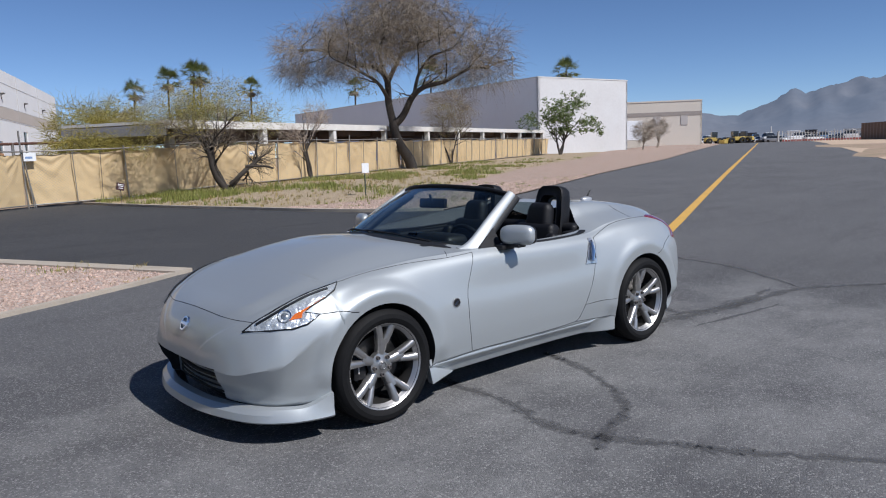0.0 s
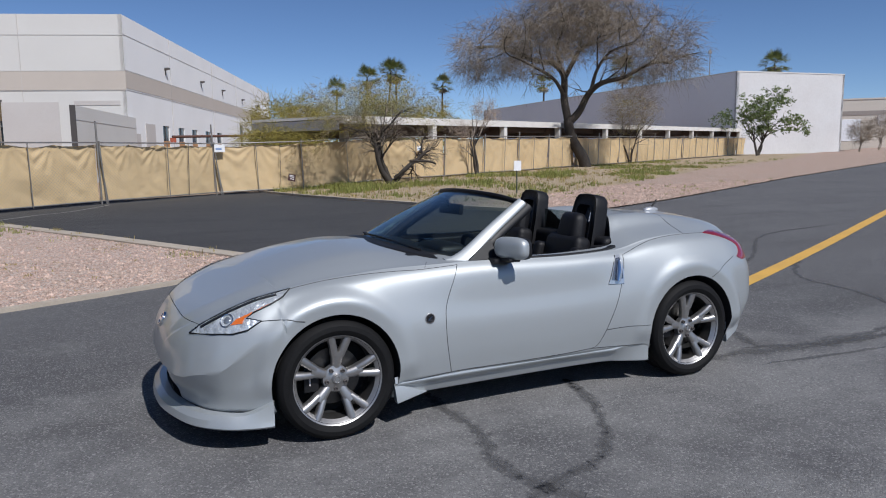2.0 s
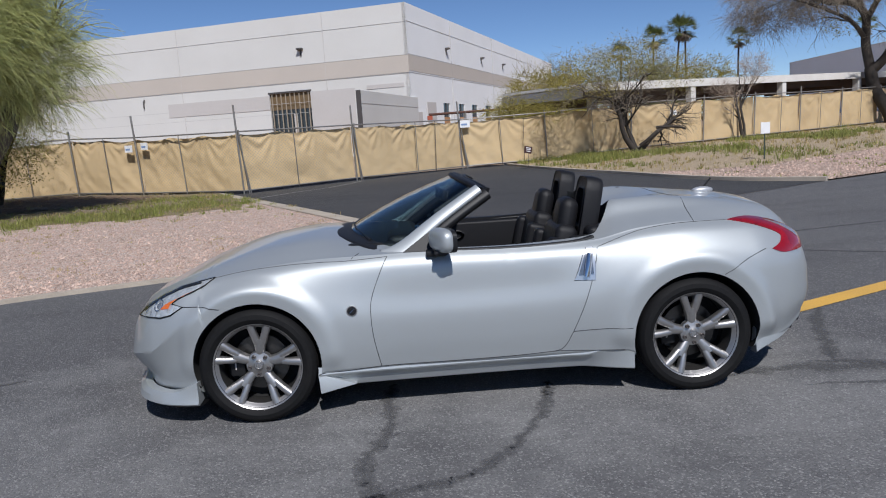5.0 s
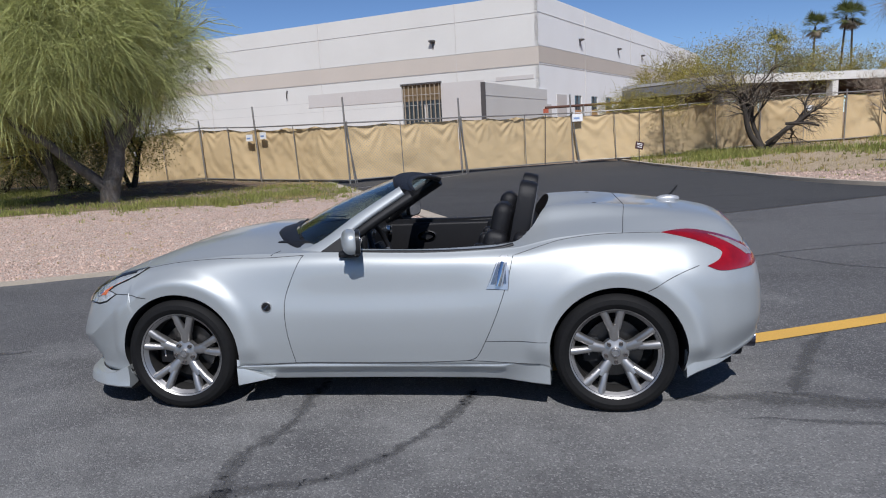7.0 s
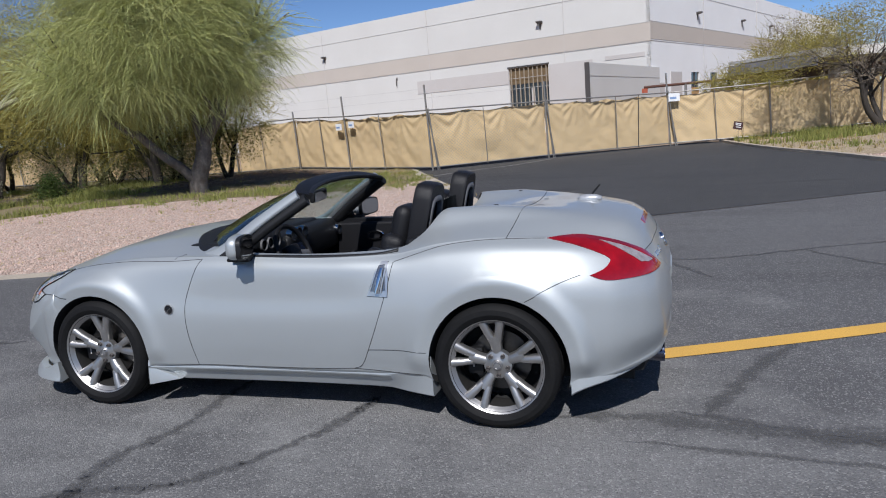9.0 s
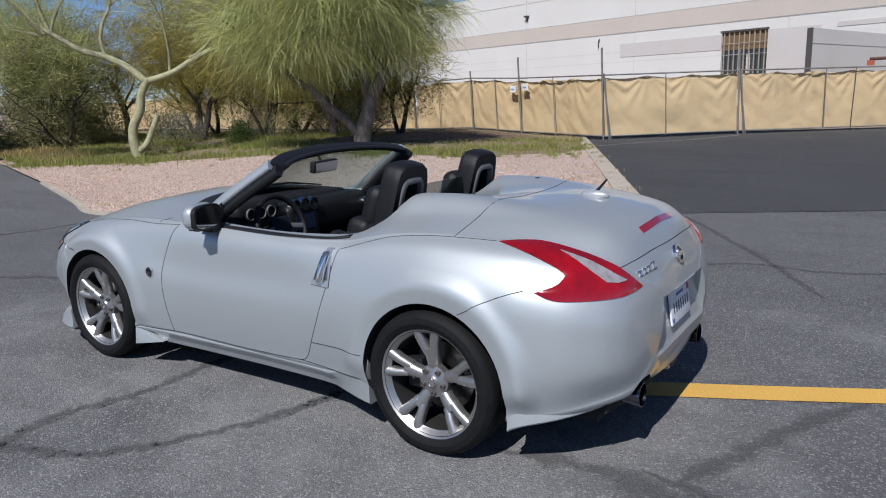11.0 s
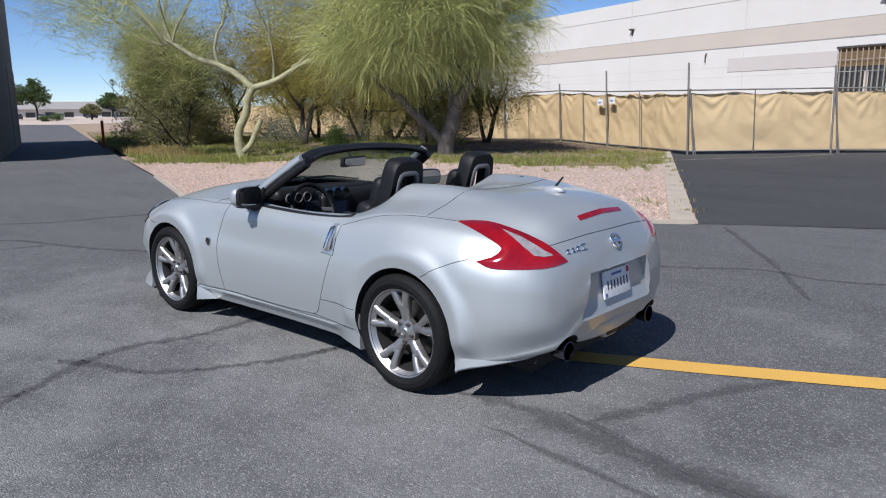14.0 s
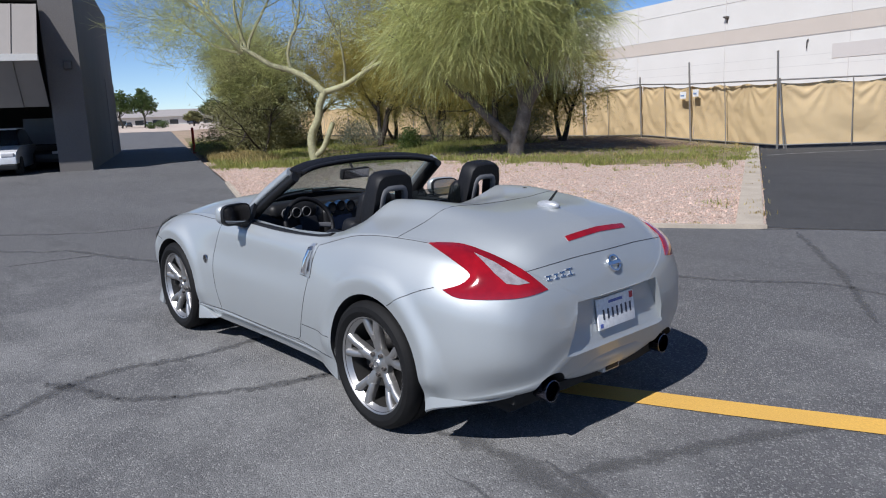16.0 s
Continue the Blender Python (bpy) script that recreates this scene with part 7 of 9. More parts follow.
def grow(rng, store, start, d, length, radius, level, spec):
    """spec[level]: children, spread, length ratio, bend, pull z, sides, steps, taper."""
    kids, spread, ratio, bend, pz, sides, steps, taper = spec[level]
    pts = wander(rng, start, d, length, steps, bend, (0, 0, 1 if pz > 0 else -1), abs(pz))
    rad = [max(0.0028, radius * (1 - taper * i / steps)) for i in range(steps + 1)]
    if level == 0:
        store["stems"].append((pts, rad, sides))
    elif level >= len(spec) - store["leafy"]:
        store["twigs"].add(pts, rad, sides)
    else:
        store["limbs"].add(pts, rad, sides)
    if level + 1 < len(spec):
        for k in range(kids):
            t = (0.3 + 0.7 * (k + rng.random()) / kids) if level else (0.55 + 0.45 * (k + rng.random()) / kids)
            i = min(steps - 1, int(t * steps))
            p = pts[i].lerp(pts[i + 1], t * steps - i)
            ax = (pts[i + 1] - pts[i]).normalized()
            side = ax.cross(Vector((rng.gauss(0, 1), rng.gauss(0, 1), rng.gauss(0, 1)))).normalized()
            a = radians(spread) * rng.uniform(0.6, 1.3)
            nd = ax * math.cos(a) + side * math.sin(a)
            grow(rng, store, p, nd, length * ratio * rng.uniform(0.7, 1.2), max(0.003, rad[i] * 0.62), level + 1, spec)
    else:
        store["tips"].append(pts)


M_bark = surface("brown_bark", (0.045, 0.036, 0.029), 0.9, vary=0.3, scale=3, grain=25, bump=0.02)
M_bark_grey = surface("grey_flaking_bark", (0.17, 0.15, 0.135), 0.9, vary=0.3, scale=5, grain=20, bump=0.02, second=(0.09, 0.07, 0.055), amount=0.9)
M_bark_dry = surface("dry_twig", (0.25, 0.205, 0.155), 0.85, vary=0.2, scale=2, grain=20)
M_bark_pale = surface("pale_green_bark", (0.36, 0.35, 0.2), 0.8, vary=0.2, scale=4, grain=25, second=(0.2, 0.18, 0.11), amount=0.8, bump=0.01)
M_verde = foliage("palo_verde_twig", (0.5, 0.51, 0.22), (0.33, 0.36, 0.14), through_light=0.36)
M_olive = foliage("olive_leaf", (0.25, 0.24, 0.11), (0.14, 0.145, 0.065), through_light=0.3)
M_yellowish = foliage("yellow_green_leaf", (0.37, 0.31, 0.08), (0.25, 0.225, 0.06), through_light=0.35)
M_green = foliage("green_leaf", (0.09, 0.13, 0.035), (0.05, 0.08, 0.025))
M_hedge = foliage("leathery_green_leaf", (0.15, 0.19, 0.07), (0.09, 0.12, 0.04))
M_palm = foliage("palm_frond", (0.12, 0.145, 0.05), (0.17, 0.17, 0.06), through_light=0.35)


def strands(rng, lobes, clusters, per, length, droop, radius, steps=4, outward=0.6, scatter=0.45, sides=3, shell=0.36):
    """Thin twigs in loose sheaves that fill lobes (centre, radii): lists of a mesh."""
    vs, fs = [], []
    weights = [l[1][0] * l[1][1] * l[1][2] for l in lobes]
    for _ in range(clusters):
        c, r = rng.choices(lobes, weights)[0]
        d = Vector((rng.gauss(0, 1), rng.gauss(0, 1), rng.gauss(0, 1))).normalized()
        k = rng.random() ** shell
        k *= 0.88 + 0.3 * noise.noise(d * 2.1 + Vector(c))
        p0 = Vector(c) + Vector((d.x * r[0], d.y * r[1], d.z * r[2])) * k
        head = Vector((d.x, d.y, 0.45 + 0.3 * d.z)) * outward + Vector((rng.gauss(0, 0.3), rng.gauss(0, 0.3), rng.gauss(0, 0.3)))
        for _ in range(per):
            dd = (head + Vector((rng.gauss(0, scatter), rng.gauss(0, scatter), rng.gauss(0, scatter)))).normalized()
            L = length * rng.uniform(0.55, 1.25)
            p = p0 + Vector((rng.gauss(0, 0.12), rng.gauss(0, 0.12), rng.gauss(0, 0.1)))
            o = len(vs)
            ref = Vector((rng.gauss(0, 1), rng.gauss(0, 1), rng.gauss(0, 1)))
            for st in range(steps + 1):
                a = dd.cross(ref).normalized()
                b = dd.cross(a)
                rr = radius * (1 - 0.75 * st / steps)
                for q in range(sides):
                    t = 2 * math.pi * q / sides
                    vs.append(p + a * (rr * math.cos(t)) + b * (rr * math.sin(t)))
                if st:
                    for q in range(sides):
                        fs.append((o + (st - 1) * sides + q, o + (st - 1) * sides + (q + 1) % sides, o + st * sides + (q + 1) % sides, o + st * sides + q))
                dd = (dd + Vector((0, 0, -droop)) + Vector((rng.gauss(0, 0.1), rng.gauss(0, 0.1), rng.gauss(0, 0.1)))).normalized()
                p = p + dd * (L / steps)
    return vs, fs


def leaf_lobes(rng, lobes, count, size, clump=0.16, slim=0.35):
    """Leaves in small clumps that fill lobes unevenly, with gaps."""
    vs, fs = [], []
    weights = [l[1][0] * l[1][1] * l[1][2] for l in lobes]
    n = 0
    while n < count:
        c, r = rng.choices(lobes, weights)[0]
        d = Vector((rng.gauss(0, 1), rng.gauss(0, 1), rng.gauss(0, 1))).normalized()
        k = rng.random() ** 0.33 * (0.86 + 0.42 * noise.noise(d * 2.7 + Vector(c)))
        p0 = Vector(c) + Vector((d.x * r[0], d.y * r[1], d.z * r[2])) * k
        if noise.noise(p0 * 1.1) < -0.18:
            continue
        for _ in range(12):
            p = p0 + Vector((rng.gauss(0, clump), rng.gauss(0, clump), rng.gauss(0, clump * 0.8)))
            a = Vector((rng.gauss(0, 1), rng.gauss(0, 1), rng.gauss(0, 0.7))).normalized()
            b = a.cross(Vector((rng.gauss(0, 1), rng.gauss(0, 1), rng.gauss(0, 1)))).normalized()
            s2 = size * rng.uniform(0.6, 1.4)
            o = len(vs)
            vs += [p - a * s2, p + b * s2 * slim, p + a * s2, p - b * s2 * slim]
            fs.append((o, o + 1, o + 2, o + 3))
            n += 1
    return vs, fs


def tree(name, label, base, stages, rng_seed, bark, twig_mat, sheaves=(), leaves=(), category="tree", group="", boughs=()):
    """stages: (trunks, spec, leafy) each, trunks: (way, length, radius, offset); sheaves, leaves: crown clouds with places from the base."""
    rng = random.Random(rng_seed)
    st = {"limbs": Limbs(), "twigs": Limbs(), "tips": [], "leafy": 0, "stems": []}
    t = thing(name, label, category, group=group)
    b = Vector((base[0], base[1], base[2] if len(base) > 2 else height(base[0], base[1]) - 0.05))
    for trunks, spec, leafy in stages:
        st["leafy"] = leafy
        for tr in trunks:
            off = tr[3] if len(tr) > 3 else (0, 0, 0)
            grow(rng, st, b + Vector(off), tr[0], tr[1], tr[2], 0, spec)
    for pts, r0, r1 in boughs:
        line = spline([b + Vector(p) for p in pts], 5)
        st["stems"].append((line, [r0 + (r1 - r0) * i / (len(line) - 1) for i in range(len(line))], 12))
    # stems from the ground are trunks, those from above are limbs
    for pts, rad, sides in st["stems"]:
        vs, fs = tube_lists(pts, rad, sides)
        from_lists("trunk" if pts[0].z < b.z + 0.3 else "limb", vs, fs, bark, t, sharp=60)
    if st["limbs"].v:
        tagged(from_lists("branch_mass", st["limbs"].v, st["limbs"].f, bark, t, sharp=60), kind="stuff")
    if st["twigs"].v:
        tagged(from_lists("twig_mass", st["twigs"].v, st["twigs"].f, twig_mat, t, sharp=80), kind="stuff")
    lift = lambda lobes: [((b.x + c[0], b.y + c[1], b.z + c[2]), r) for c, r in lobes]
    for lobes, clusters, per, length, droop, radius, mat, *more in sheaves:
        vs, fs = strands(rng, lift(lobes), clusters, per, length, droop, radius, *more)
        tagged(from_lists("crown", vs, fs, mat, t, sharp=80), kind="stuff")
    for lobes, count, size, mat in leaves:
        vs, fs = leaf_lobes(rng, lift(lobes), count, size)
        tagged(from_lists("crown", vs, fs, mat, t), kind="stuff")
    return t


M_sage = foliage("sage_leaf", (0.17, 0.18, 0.13), (0.11, 0.12, 0.08))
M_pale_twig = surface("pale_twig", (0.4, 0.32, 0.25), 0.85)

# right and depth ways as seen from the car, to place lobes
LIMB3 = [(6, 45, 0.75, 0.12, 0.05, 7, 7, 0.5), (6, 42, 0.65, 0.13, 0.03, 5, 5, 0.6), (6, 40, 0.62, 0.13, 0.0, 4, 4, 0.75)]
TWIGGY = [(7, 42, 0.7, 0.1, 0.03, 7, 8, 0.5), (7, 42, 0.62, 0.13, 0.0, 5, 6, 0.6), (8, 40, 0.6, 0.14, -0.04, 3, 5, 0.7), (7, 38, 0.62, 0.12, -0.1, 3, 4, 0.8)]

# the weeping palo verde beside the gravel: forked trunk, dense hanging twigs
HEAD = [((-0.5, -0.4, 4.8), (2.3, 2.3, 2.3)), ((-1.9, -1.5, 3.8), (1.5, 1.5, 1.5)), ((0.9, 0.75, 4.2), (1.5, 1.5, 1.5)), ((-0.9, -1.1, 3.65), (1.8, 1.6, 1.2)), ((-0.6, 0.2, 6.0), (2.0, 2.0, 1.5))]
tree("palo_verde_tree", "dense weeping palo verde tree with a forked mottled trunk", (-10.4, 12.95, -0.16),
     [([((0.5, 0.3, 1), 2.4, 0.13, (0.6, 0.4, 2.3)), ((-0.6, 0.3, 1), 2.6, 0.13, (0.6, 0.4, 2.3)), ((-0.7, -0.6, 0.8), 2.2, 0.1, (-1.25, -0.85, 2.0)), ((0.2, -0.7, 0.9), 2.2, 0.1, (0.55, 0.35, 2.2))], LIMB3, 1)],
     11, M_bark_grey, M_verde,
     [(HEAD, 1750, 15, 1.2, 0.3, 0.0063, M_verde, 4, 0.6, 0.42, 3, 0.2)],
     [(HEAD[:4], 10000, 0.032, M_verde)],
     boughs=[([(0, 0, -0.1), (-0.05, -0.03, 0.35), (-0.02, 0.0, 0.75), (0.12, 0.1, 1.25), (0.18, 0.16, 1.7), (0.4, 0.28, 2.1), (0.62, 0.4, 2.5)], 0.28, 0.16),
             ([(-0.03, 0.0, 0.5), (-0.3, -0.2, 0.95), (-0.75, -0.52, 1.45), (-1.25, -0.85, 2.1)], 0.15, 0.1), ([(0.15, 0.14, 1.6), (0.05, 0.1, 2.1), (-0.1, 0.2, 2.6)], 0.14, 0.09)])
# pale-barked palo verde with a long leaning limb and sparse twigs
tree("pale_palo_verde", "sparse palo verde with smooth pale green bark and bare twigs", (-16.7, 10.0),
     [([((0.8, 0.6, 0.7), 2.0, 0.06, (1.4, 1.05, 2.95)), ((0.2, 0.1, 1), 2.2, 0.05, (0.9, 0.7, 2.6)), ((-0.3, -0.2, 1), 2.2, 0.06, (-0.5, -0.4, 3.05))], [(4, 40, 0.6, 0.17, 0.06, 8, 8, 0.45), (6, 35, 0.75, 0.12, 0.06, 5, 6, 0.7), (6, 32, 0.75, 0.1, 0.04, 3, 5, 0.8)], 1),
      ([((-0.8, -0.5, 0.9), 3.0, 0.07, (-1.9, -1.4, 3.7)), ((-0.3, -0.2, 1), 3.0, 0.07, (-1.7, -1.3, 3.8)), ((-1, -0.6, 0.5), 2.8, 0.06, (-1.9, -1.4, 3.7)), ((0.3, 0.3, 1), 2.6, 0.06, (-1.7, -1.3, 3.7)),
        ((-0.6, 0.1, 1), 2.8, 0.06, (-1.9, -1.4, 3.7)), ((-0.1, -0.7, 0.8), 2.6, 0.06, (-1.9, -1.4, 3.7))], [(7, 38, 0.72, 0.1, 0.06, 5, 7, 0.6), (8, 36, 0.7, 0.12, 0.05, 3, 5, 0.7), (8, 34, 0.7, 0.1, 0.0, 3, 4, 0.8)], 1)],
     21, M_bark_pale, M_verde,
     [([((-2.6, -2.0, 5.0), (2.9, 2.6, 1.7)), ((-4.2, -2.9, 4.9), (1.8, 1.6, 1.2)), ((0.9, 0.7, 4.8), (1.8, 1.8, 1.4)), ((-1.2, -0.9, 6.0), (2.0, 2.0, 1.4)), ((-3.4, -2.4, 3.9), (2.0, 1.8, 0.9))], 400, 9, 1.05, 0.02, 0.005, M_verde)],
     [([((-2.6, -2.0, 4.4), (2.6, 2.4, 0.9)), ((0.9, 0.7, 4.3), (1.7, 1.7, 0.9))], 5000, 0.03, M_verde)],
     boughs=[([(0, 0, -0.1), (-0.1, -0.07, 0.5), (-0.08, -0.05, 1.0), (0.14, 0.09, 1.5), (0.2, 0.14, 1.95), (0.4, 0.28, 2.4)], 0.155, 0.11),
             ([(0.36, 0.25, 2.3), (-0.04, -0.05, 2.75), (-0.5, -0.42, 3.05), (-1.0, -0.82, 3.25), (-1.4, -1.12, 3.55), (-1.8, -1.4, 3.85)], 0.11, 0.07),
             ([(0.36, 0.25, 2.32), (0.95, 0.72, 2.55), (1.5, 1.15, 2.95), (1.95, 1.45, 3.2)], 0.1, 0.06),
             ([(0.02, 0.0, 0.3), (0.2, 0.15, 0.5), (0.36, 0.27, 0.9), (0.52, 0.4, 1.35)], 0.1, 0.08)])
# shrub thicket beside the lane
for x, y, w, h, sd in ((-26.3, 13.2, 1.9, 4.9, 1), (-28.0, 13.4, 1.9, 5.4, 2), (-29.8, 14.1, 2.0, 6.0, 3), (-33.6, 16.4, 2.2, 6.2, 5), (-31.3, 15.6, 2.2, 6.6, 4)):
    lr = random.Random(300 + sd)
    lumps = [((lr.uniform(-0.8, 0.8) * w, lr.uniform(-0.8, 0.8) * w, h * (0.06 + 0.76 * (k / 13) ** 1.3)), (w * lr.uniform(0.42, 0.65),) * 2 + (h * lr.uniform(0.12, 0.2),)) for k in range(14)]
    tree("desert_shrub", "tall dense olive-green desert shrub beside the lane", (x, y),
         [([((a, b, 0.8), h * 0.45, 0.06) for a, b in ((0.5, 0.1), (-0.5, 0.2), (0.1, -0.5), (0.0, 0.5))], [(6, 45, 0.7, 0.12, 0.06, 5, 5, 0.5), (6, 42, 0.6, 0.15, 0.02, 3, 4, 0.7)], 0)],
         40 + sd, M_bark, M_olive,
         [([((0, 0, h * 0.7), (w, w, h * 0.36))], 200, 7, 0.8, 0.04, 0.008, M_verde, 3, 0.6, 0.45, 3, 0.25)],
         [(lumps, 22000, 0.048, M_olive)], "shrub", "shrubs along the lane")
# yellow-green mesquites behind
for x, y, h, sd in ((-14.4, 16.2, 6.2, 1), (-20.5, 20.4, 7.4, 2), (-18.0, 16.6, 7.0, 3), (-22.2, 16.8, 7.6, 4), (-29.5, 18.2, 6.6, 5), (-27.0, 20.2, 7.0, 6)):
    tree("mesquite_tree", "yellow-green mesquite tree with a dark trunk before the fence", (x, y),
         [([((0.15, 0.1, 1), h * 0.38, 0.15), ((-0.4, 0.1, 0.9), h * 0.36, 0.11)], LIMB3, 1)], 60 + sd, M_bark, M_yellowish,
         [([((0, 0, h * 0.66), (2.3, 2.3, h * 0.38)), ((-0.8, -0.6, h * 0.42), (1.8, 1.8, h * 0.26))], 520, 7, 0.9, 0.2, 0.008, M_yellowish, 3)],
         [([((0, 0, h * 0.64), (2.3, 2.3, h * 0.36)), ((-0.8, -0.6, h * 0.45), (1.7, 1.7, h * 0.25))], 9000, 0.045, M_yellowish)], group="mesquite trees before the fence")
# lower mesquites whose skirts hide the foot of the fence
for x, y, h, sd in ((-17.6, 17.9, 4.8, 11), (-15.3, 18.4, 4.6, 12), (-13.0, 18.2, 4.4, 13), (-20.2, 18.4, 5.2, 14), (-24.0, 19.0, 5.0, 15)):
    tree("mesquite_tree", "low yellow-green mesquite with leafy skirts before the fence", (x, y),
         [([((0.3, 0.1, 1), h * 0.4, 0.11), ((-0.45, 0.1, 0.9), h * 0.38, 0.09)], LIMB3, 1)], 60 + sd, M_bark, M_yellowish,
         [([((0, 0, h * 0.55), (2.0, 1.8, h * 0.38))], 260, 7, 0.9, 0.22, 0.007, M_yellowish if sd % 2 else M_olive, 3)],
         [([((0, 0, h * 0.6), (2.0, 1.8, h * 0.36)), ((0.6, -0.6, h * 0.3), (1.6, 1.5, h * 0.22)), ((-0.9, -0.4, h * 0.36), (1.4, 1.4, h * 0.24))], 9000, 0.042, M_yellowish if sd % 2 else M_olive)], group="mesquite trees before the fence")
# low bushes under the trees
for i, (x, y, r, sd) in enumerate(((-15.5, 18.6, 1.3, 1), (-21.9, 15.4, 1.15, 2), (-17.0, 14.6, 0.7, 4), (-30.5, 20.8, 1.4, 5), (-27.2, 15.8, 1.0, 6), (-17.2, 17.0, 1.3, 7), (-15.7, 17.3, 1.5, 8), (-13.4, 16.9, 1.3, 9))):
    mt = M_green if i in (0, 2) else M_olive if i > 2 else M_sage
    tree("low_bush", "low rounded grey-green bush under the trees", (x, y), [([((math.cos(a), math.sin(a), 0.9), r * 0.6, 0.025) for a in (0, 1.2, 2.5, 3.8, 5.0)], [(5, 50, 0.7, 0.12, 0.03, 4, 4, 0.5)], 0)],
         80 + sd, M_bark, M_green, [], [([((0, 0, r * 0.6), (r, r, r * 0.65))], 3500, 0.04, mt)], "bush")
# small mesquite on the weedy bank
tree("small_mesquite", "low forked mesquite with dark limbs and sparse yellow-green leaves", (9.1, 24.3),
     [([((-0.75, -0.05, 0.85), 2.2, 0.14), ((0.62, 0.0, 0.85), 2.1, 0.13), ((-0.2, 0.2, 1), 2.0, 0.11)], TWIGGY, 1),
      ([((0.35, -0.35, 0.45), 0.9, 0.085, (0.1, -0.1, 0.35)), ((0.9, -0.6, 0.2), 1.15, 0.06, (0.62, -0.5, 1.05))], [(0, 40, 1, 0.07, -0.05, 8, 6, 0.35)], 0)],
     101, M_bark, M_bark_dry,
     [([((-2.2, 0.0, 3.2), (2.1, 1.8, 1.3)), ((1.5, 0.0, 3.2), (1.7, 1.6, 1.2)), ((-0.2, 0.0, 3.8), (1.9, 1.6, 1.0))], 90, 7, 0.6, 0.03, 0.006, M_bark_dry)],
     [([((-1.9, 0.0, 3.2), (2.0, 1.8, 1.2)), ((-0.3, 0.0, 3.9), (1.8, 1.6, 0.9)), ((-3.2, 0.2, 2.3), (0.9, 0.9, 0.8))], 13000, 0.033, M_yellowish), ([((1.7, 0.0, 3.2), (1.6, 1.5, 1.1))], 1300, 0.033, M_yellowish)])
tree("yellow_shrub", "drooping yellow-green shrub hanging over the fence", (4.9, 27.6), [([((0.3, -0.2, 1), 1.6, 0.08), ((-0.3, -0.3, 1), 1.5, 0.07), ((0.1, -0.5, 1), 1.4, 0.06)], LIMB3, 1)],
     109, M_bark, M_yellowish, [([((0, 0, 2.1), (1.9, 1.2, 0.9)), ((1.0, -0.4, 1.8), (1.2, 0.9, 0.7))], 300, 7, 0.6, 0.25, 0.007, M_yellowish)], [([((0, 0, 2.1), (1.8, 1.2, 0.9))], 3500, 0.04, M_yellowish)], "shrub")
# the big bare mesquite
def mq(r, up, away=0.0):
    """A place on the big mesquite: across, up and away from the road."""
    return (0.808 * r + 0.588 * away, -0.588 * r + 0.808 * away, up)


MQ_BOUGHS = [([mq(0, -0.2), mq(-0.25, 0.7), mq(-0.95, 1.9), mq(-1.2, 3.1)], 0.4, 0.3),
             ([mq(-1.15, 2.9), mq(-1.45, 4.4), mq(-1.5, 5.9), mq(-2.2, 6.7, 0.3), mq(-3.4, 6.95, 0.6), mq(-4.8, 7.6, 0.4), mq(-5.6, 7.95, 0.8), mq(-7.2, 8.0, 1.0)], 0.27, 0.06),
             ([mq(-1.15, 2.9), mq(-0.5, 3.6), mq(0.1, 4.7, -0.4), mq(0.9, 5.3, -0.7), mq(2.2, 5.6, -0.9), mq(3.9, 6.4, -0.8), mq(5.0, 6.3, -1.2)], 0.26, 0.06),
             ([mq(-1.48, 5.6), mq(-0.9, 6.8, 0.4), mq(-0.3, 7.7, 0.6), mq(0.9, 8.1, 1.0), mq(2.0, 8.8, 1.2), mq(3.4, 8.9, 0.8)], 0.17, 0.05),
             ([mq(-1.48, 5.8), mq(-1.9, 7.4, -0.5), mq(-1.5, 9.0, -0.9), mq(-1.9, 10.6, -0.8)], 0.15, 0.05),
             ([mq(-1.45, 4.6), mq(-2.1, 5.6, -1.0), mq(-3.3, 6.3, -1.9), mq(-4.6, 6.9, -2.4)], 0.14, 0.05),
             ([mq(0.2, 4.8, -0.4), mq(0.6, 6.2, -0.2), mq(1.4, 7.2, -0.6), mq(2.6, 7.5, -1.4)], 0.13, 0.05)]
mrng = random.Random(4)
MQ_STEMS = []
for k, (pts, r0, r1) in enumerate(MQ_BOUGHS[1:]):
    line = spline(pts, 4)
    for j in range(len(line) // 3, len(line), 2):
        d = (line[j] - line[j - 1]).normalized() * 0.7 + Vector((mrng.gauss(0, 0.75), mrng.gauss(0, 0.75), mrng.gauss(0.25, 0.55)))
        MQ_STEMS.append((tuple(d), mrng.uniform(1.7, 3.0), 0.075 - 0.035 * j / len(line), tuple(line[j])))
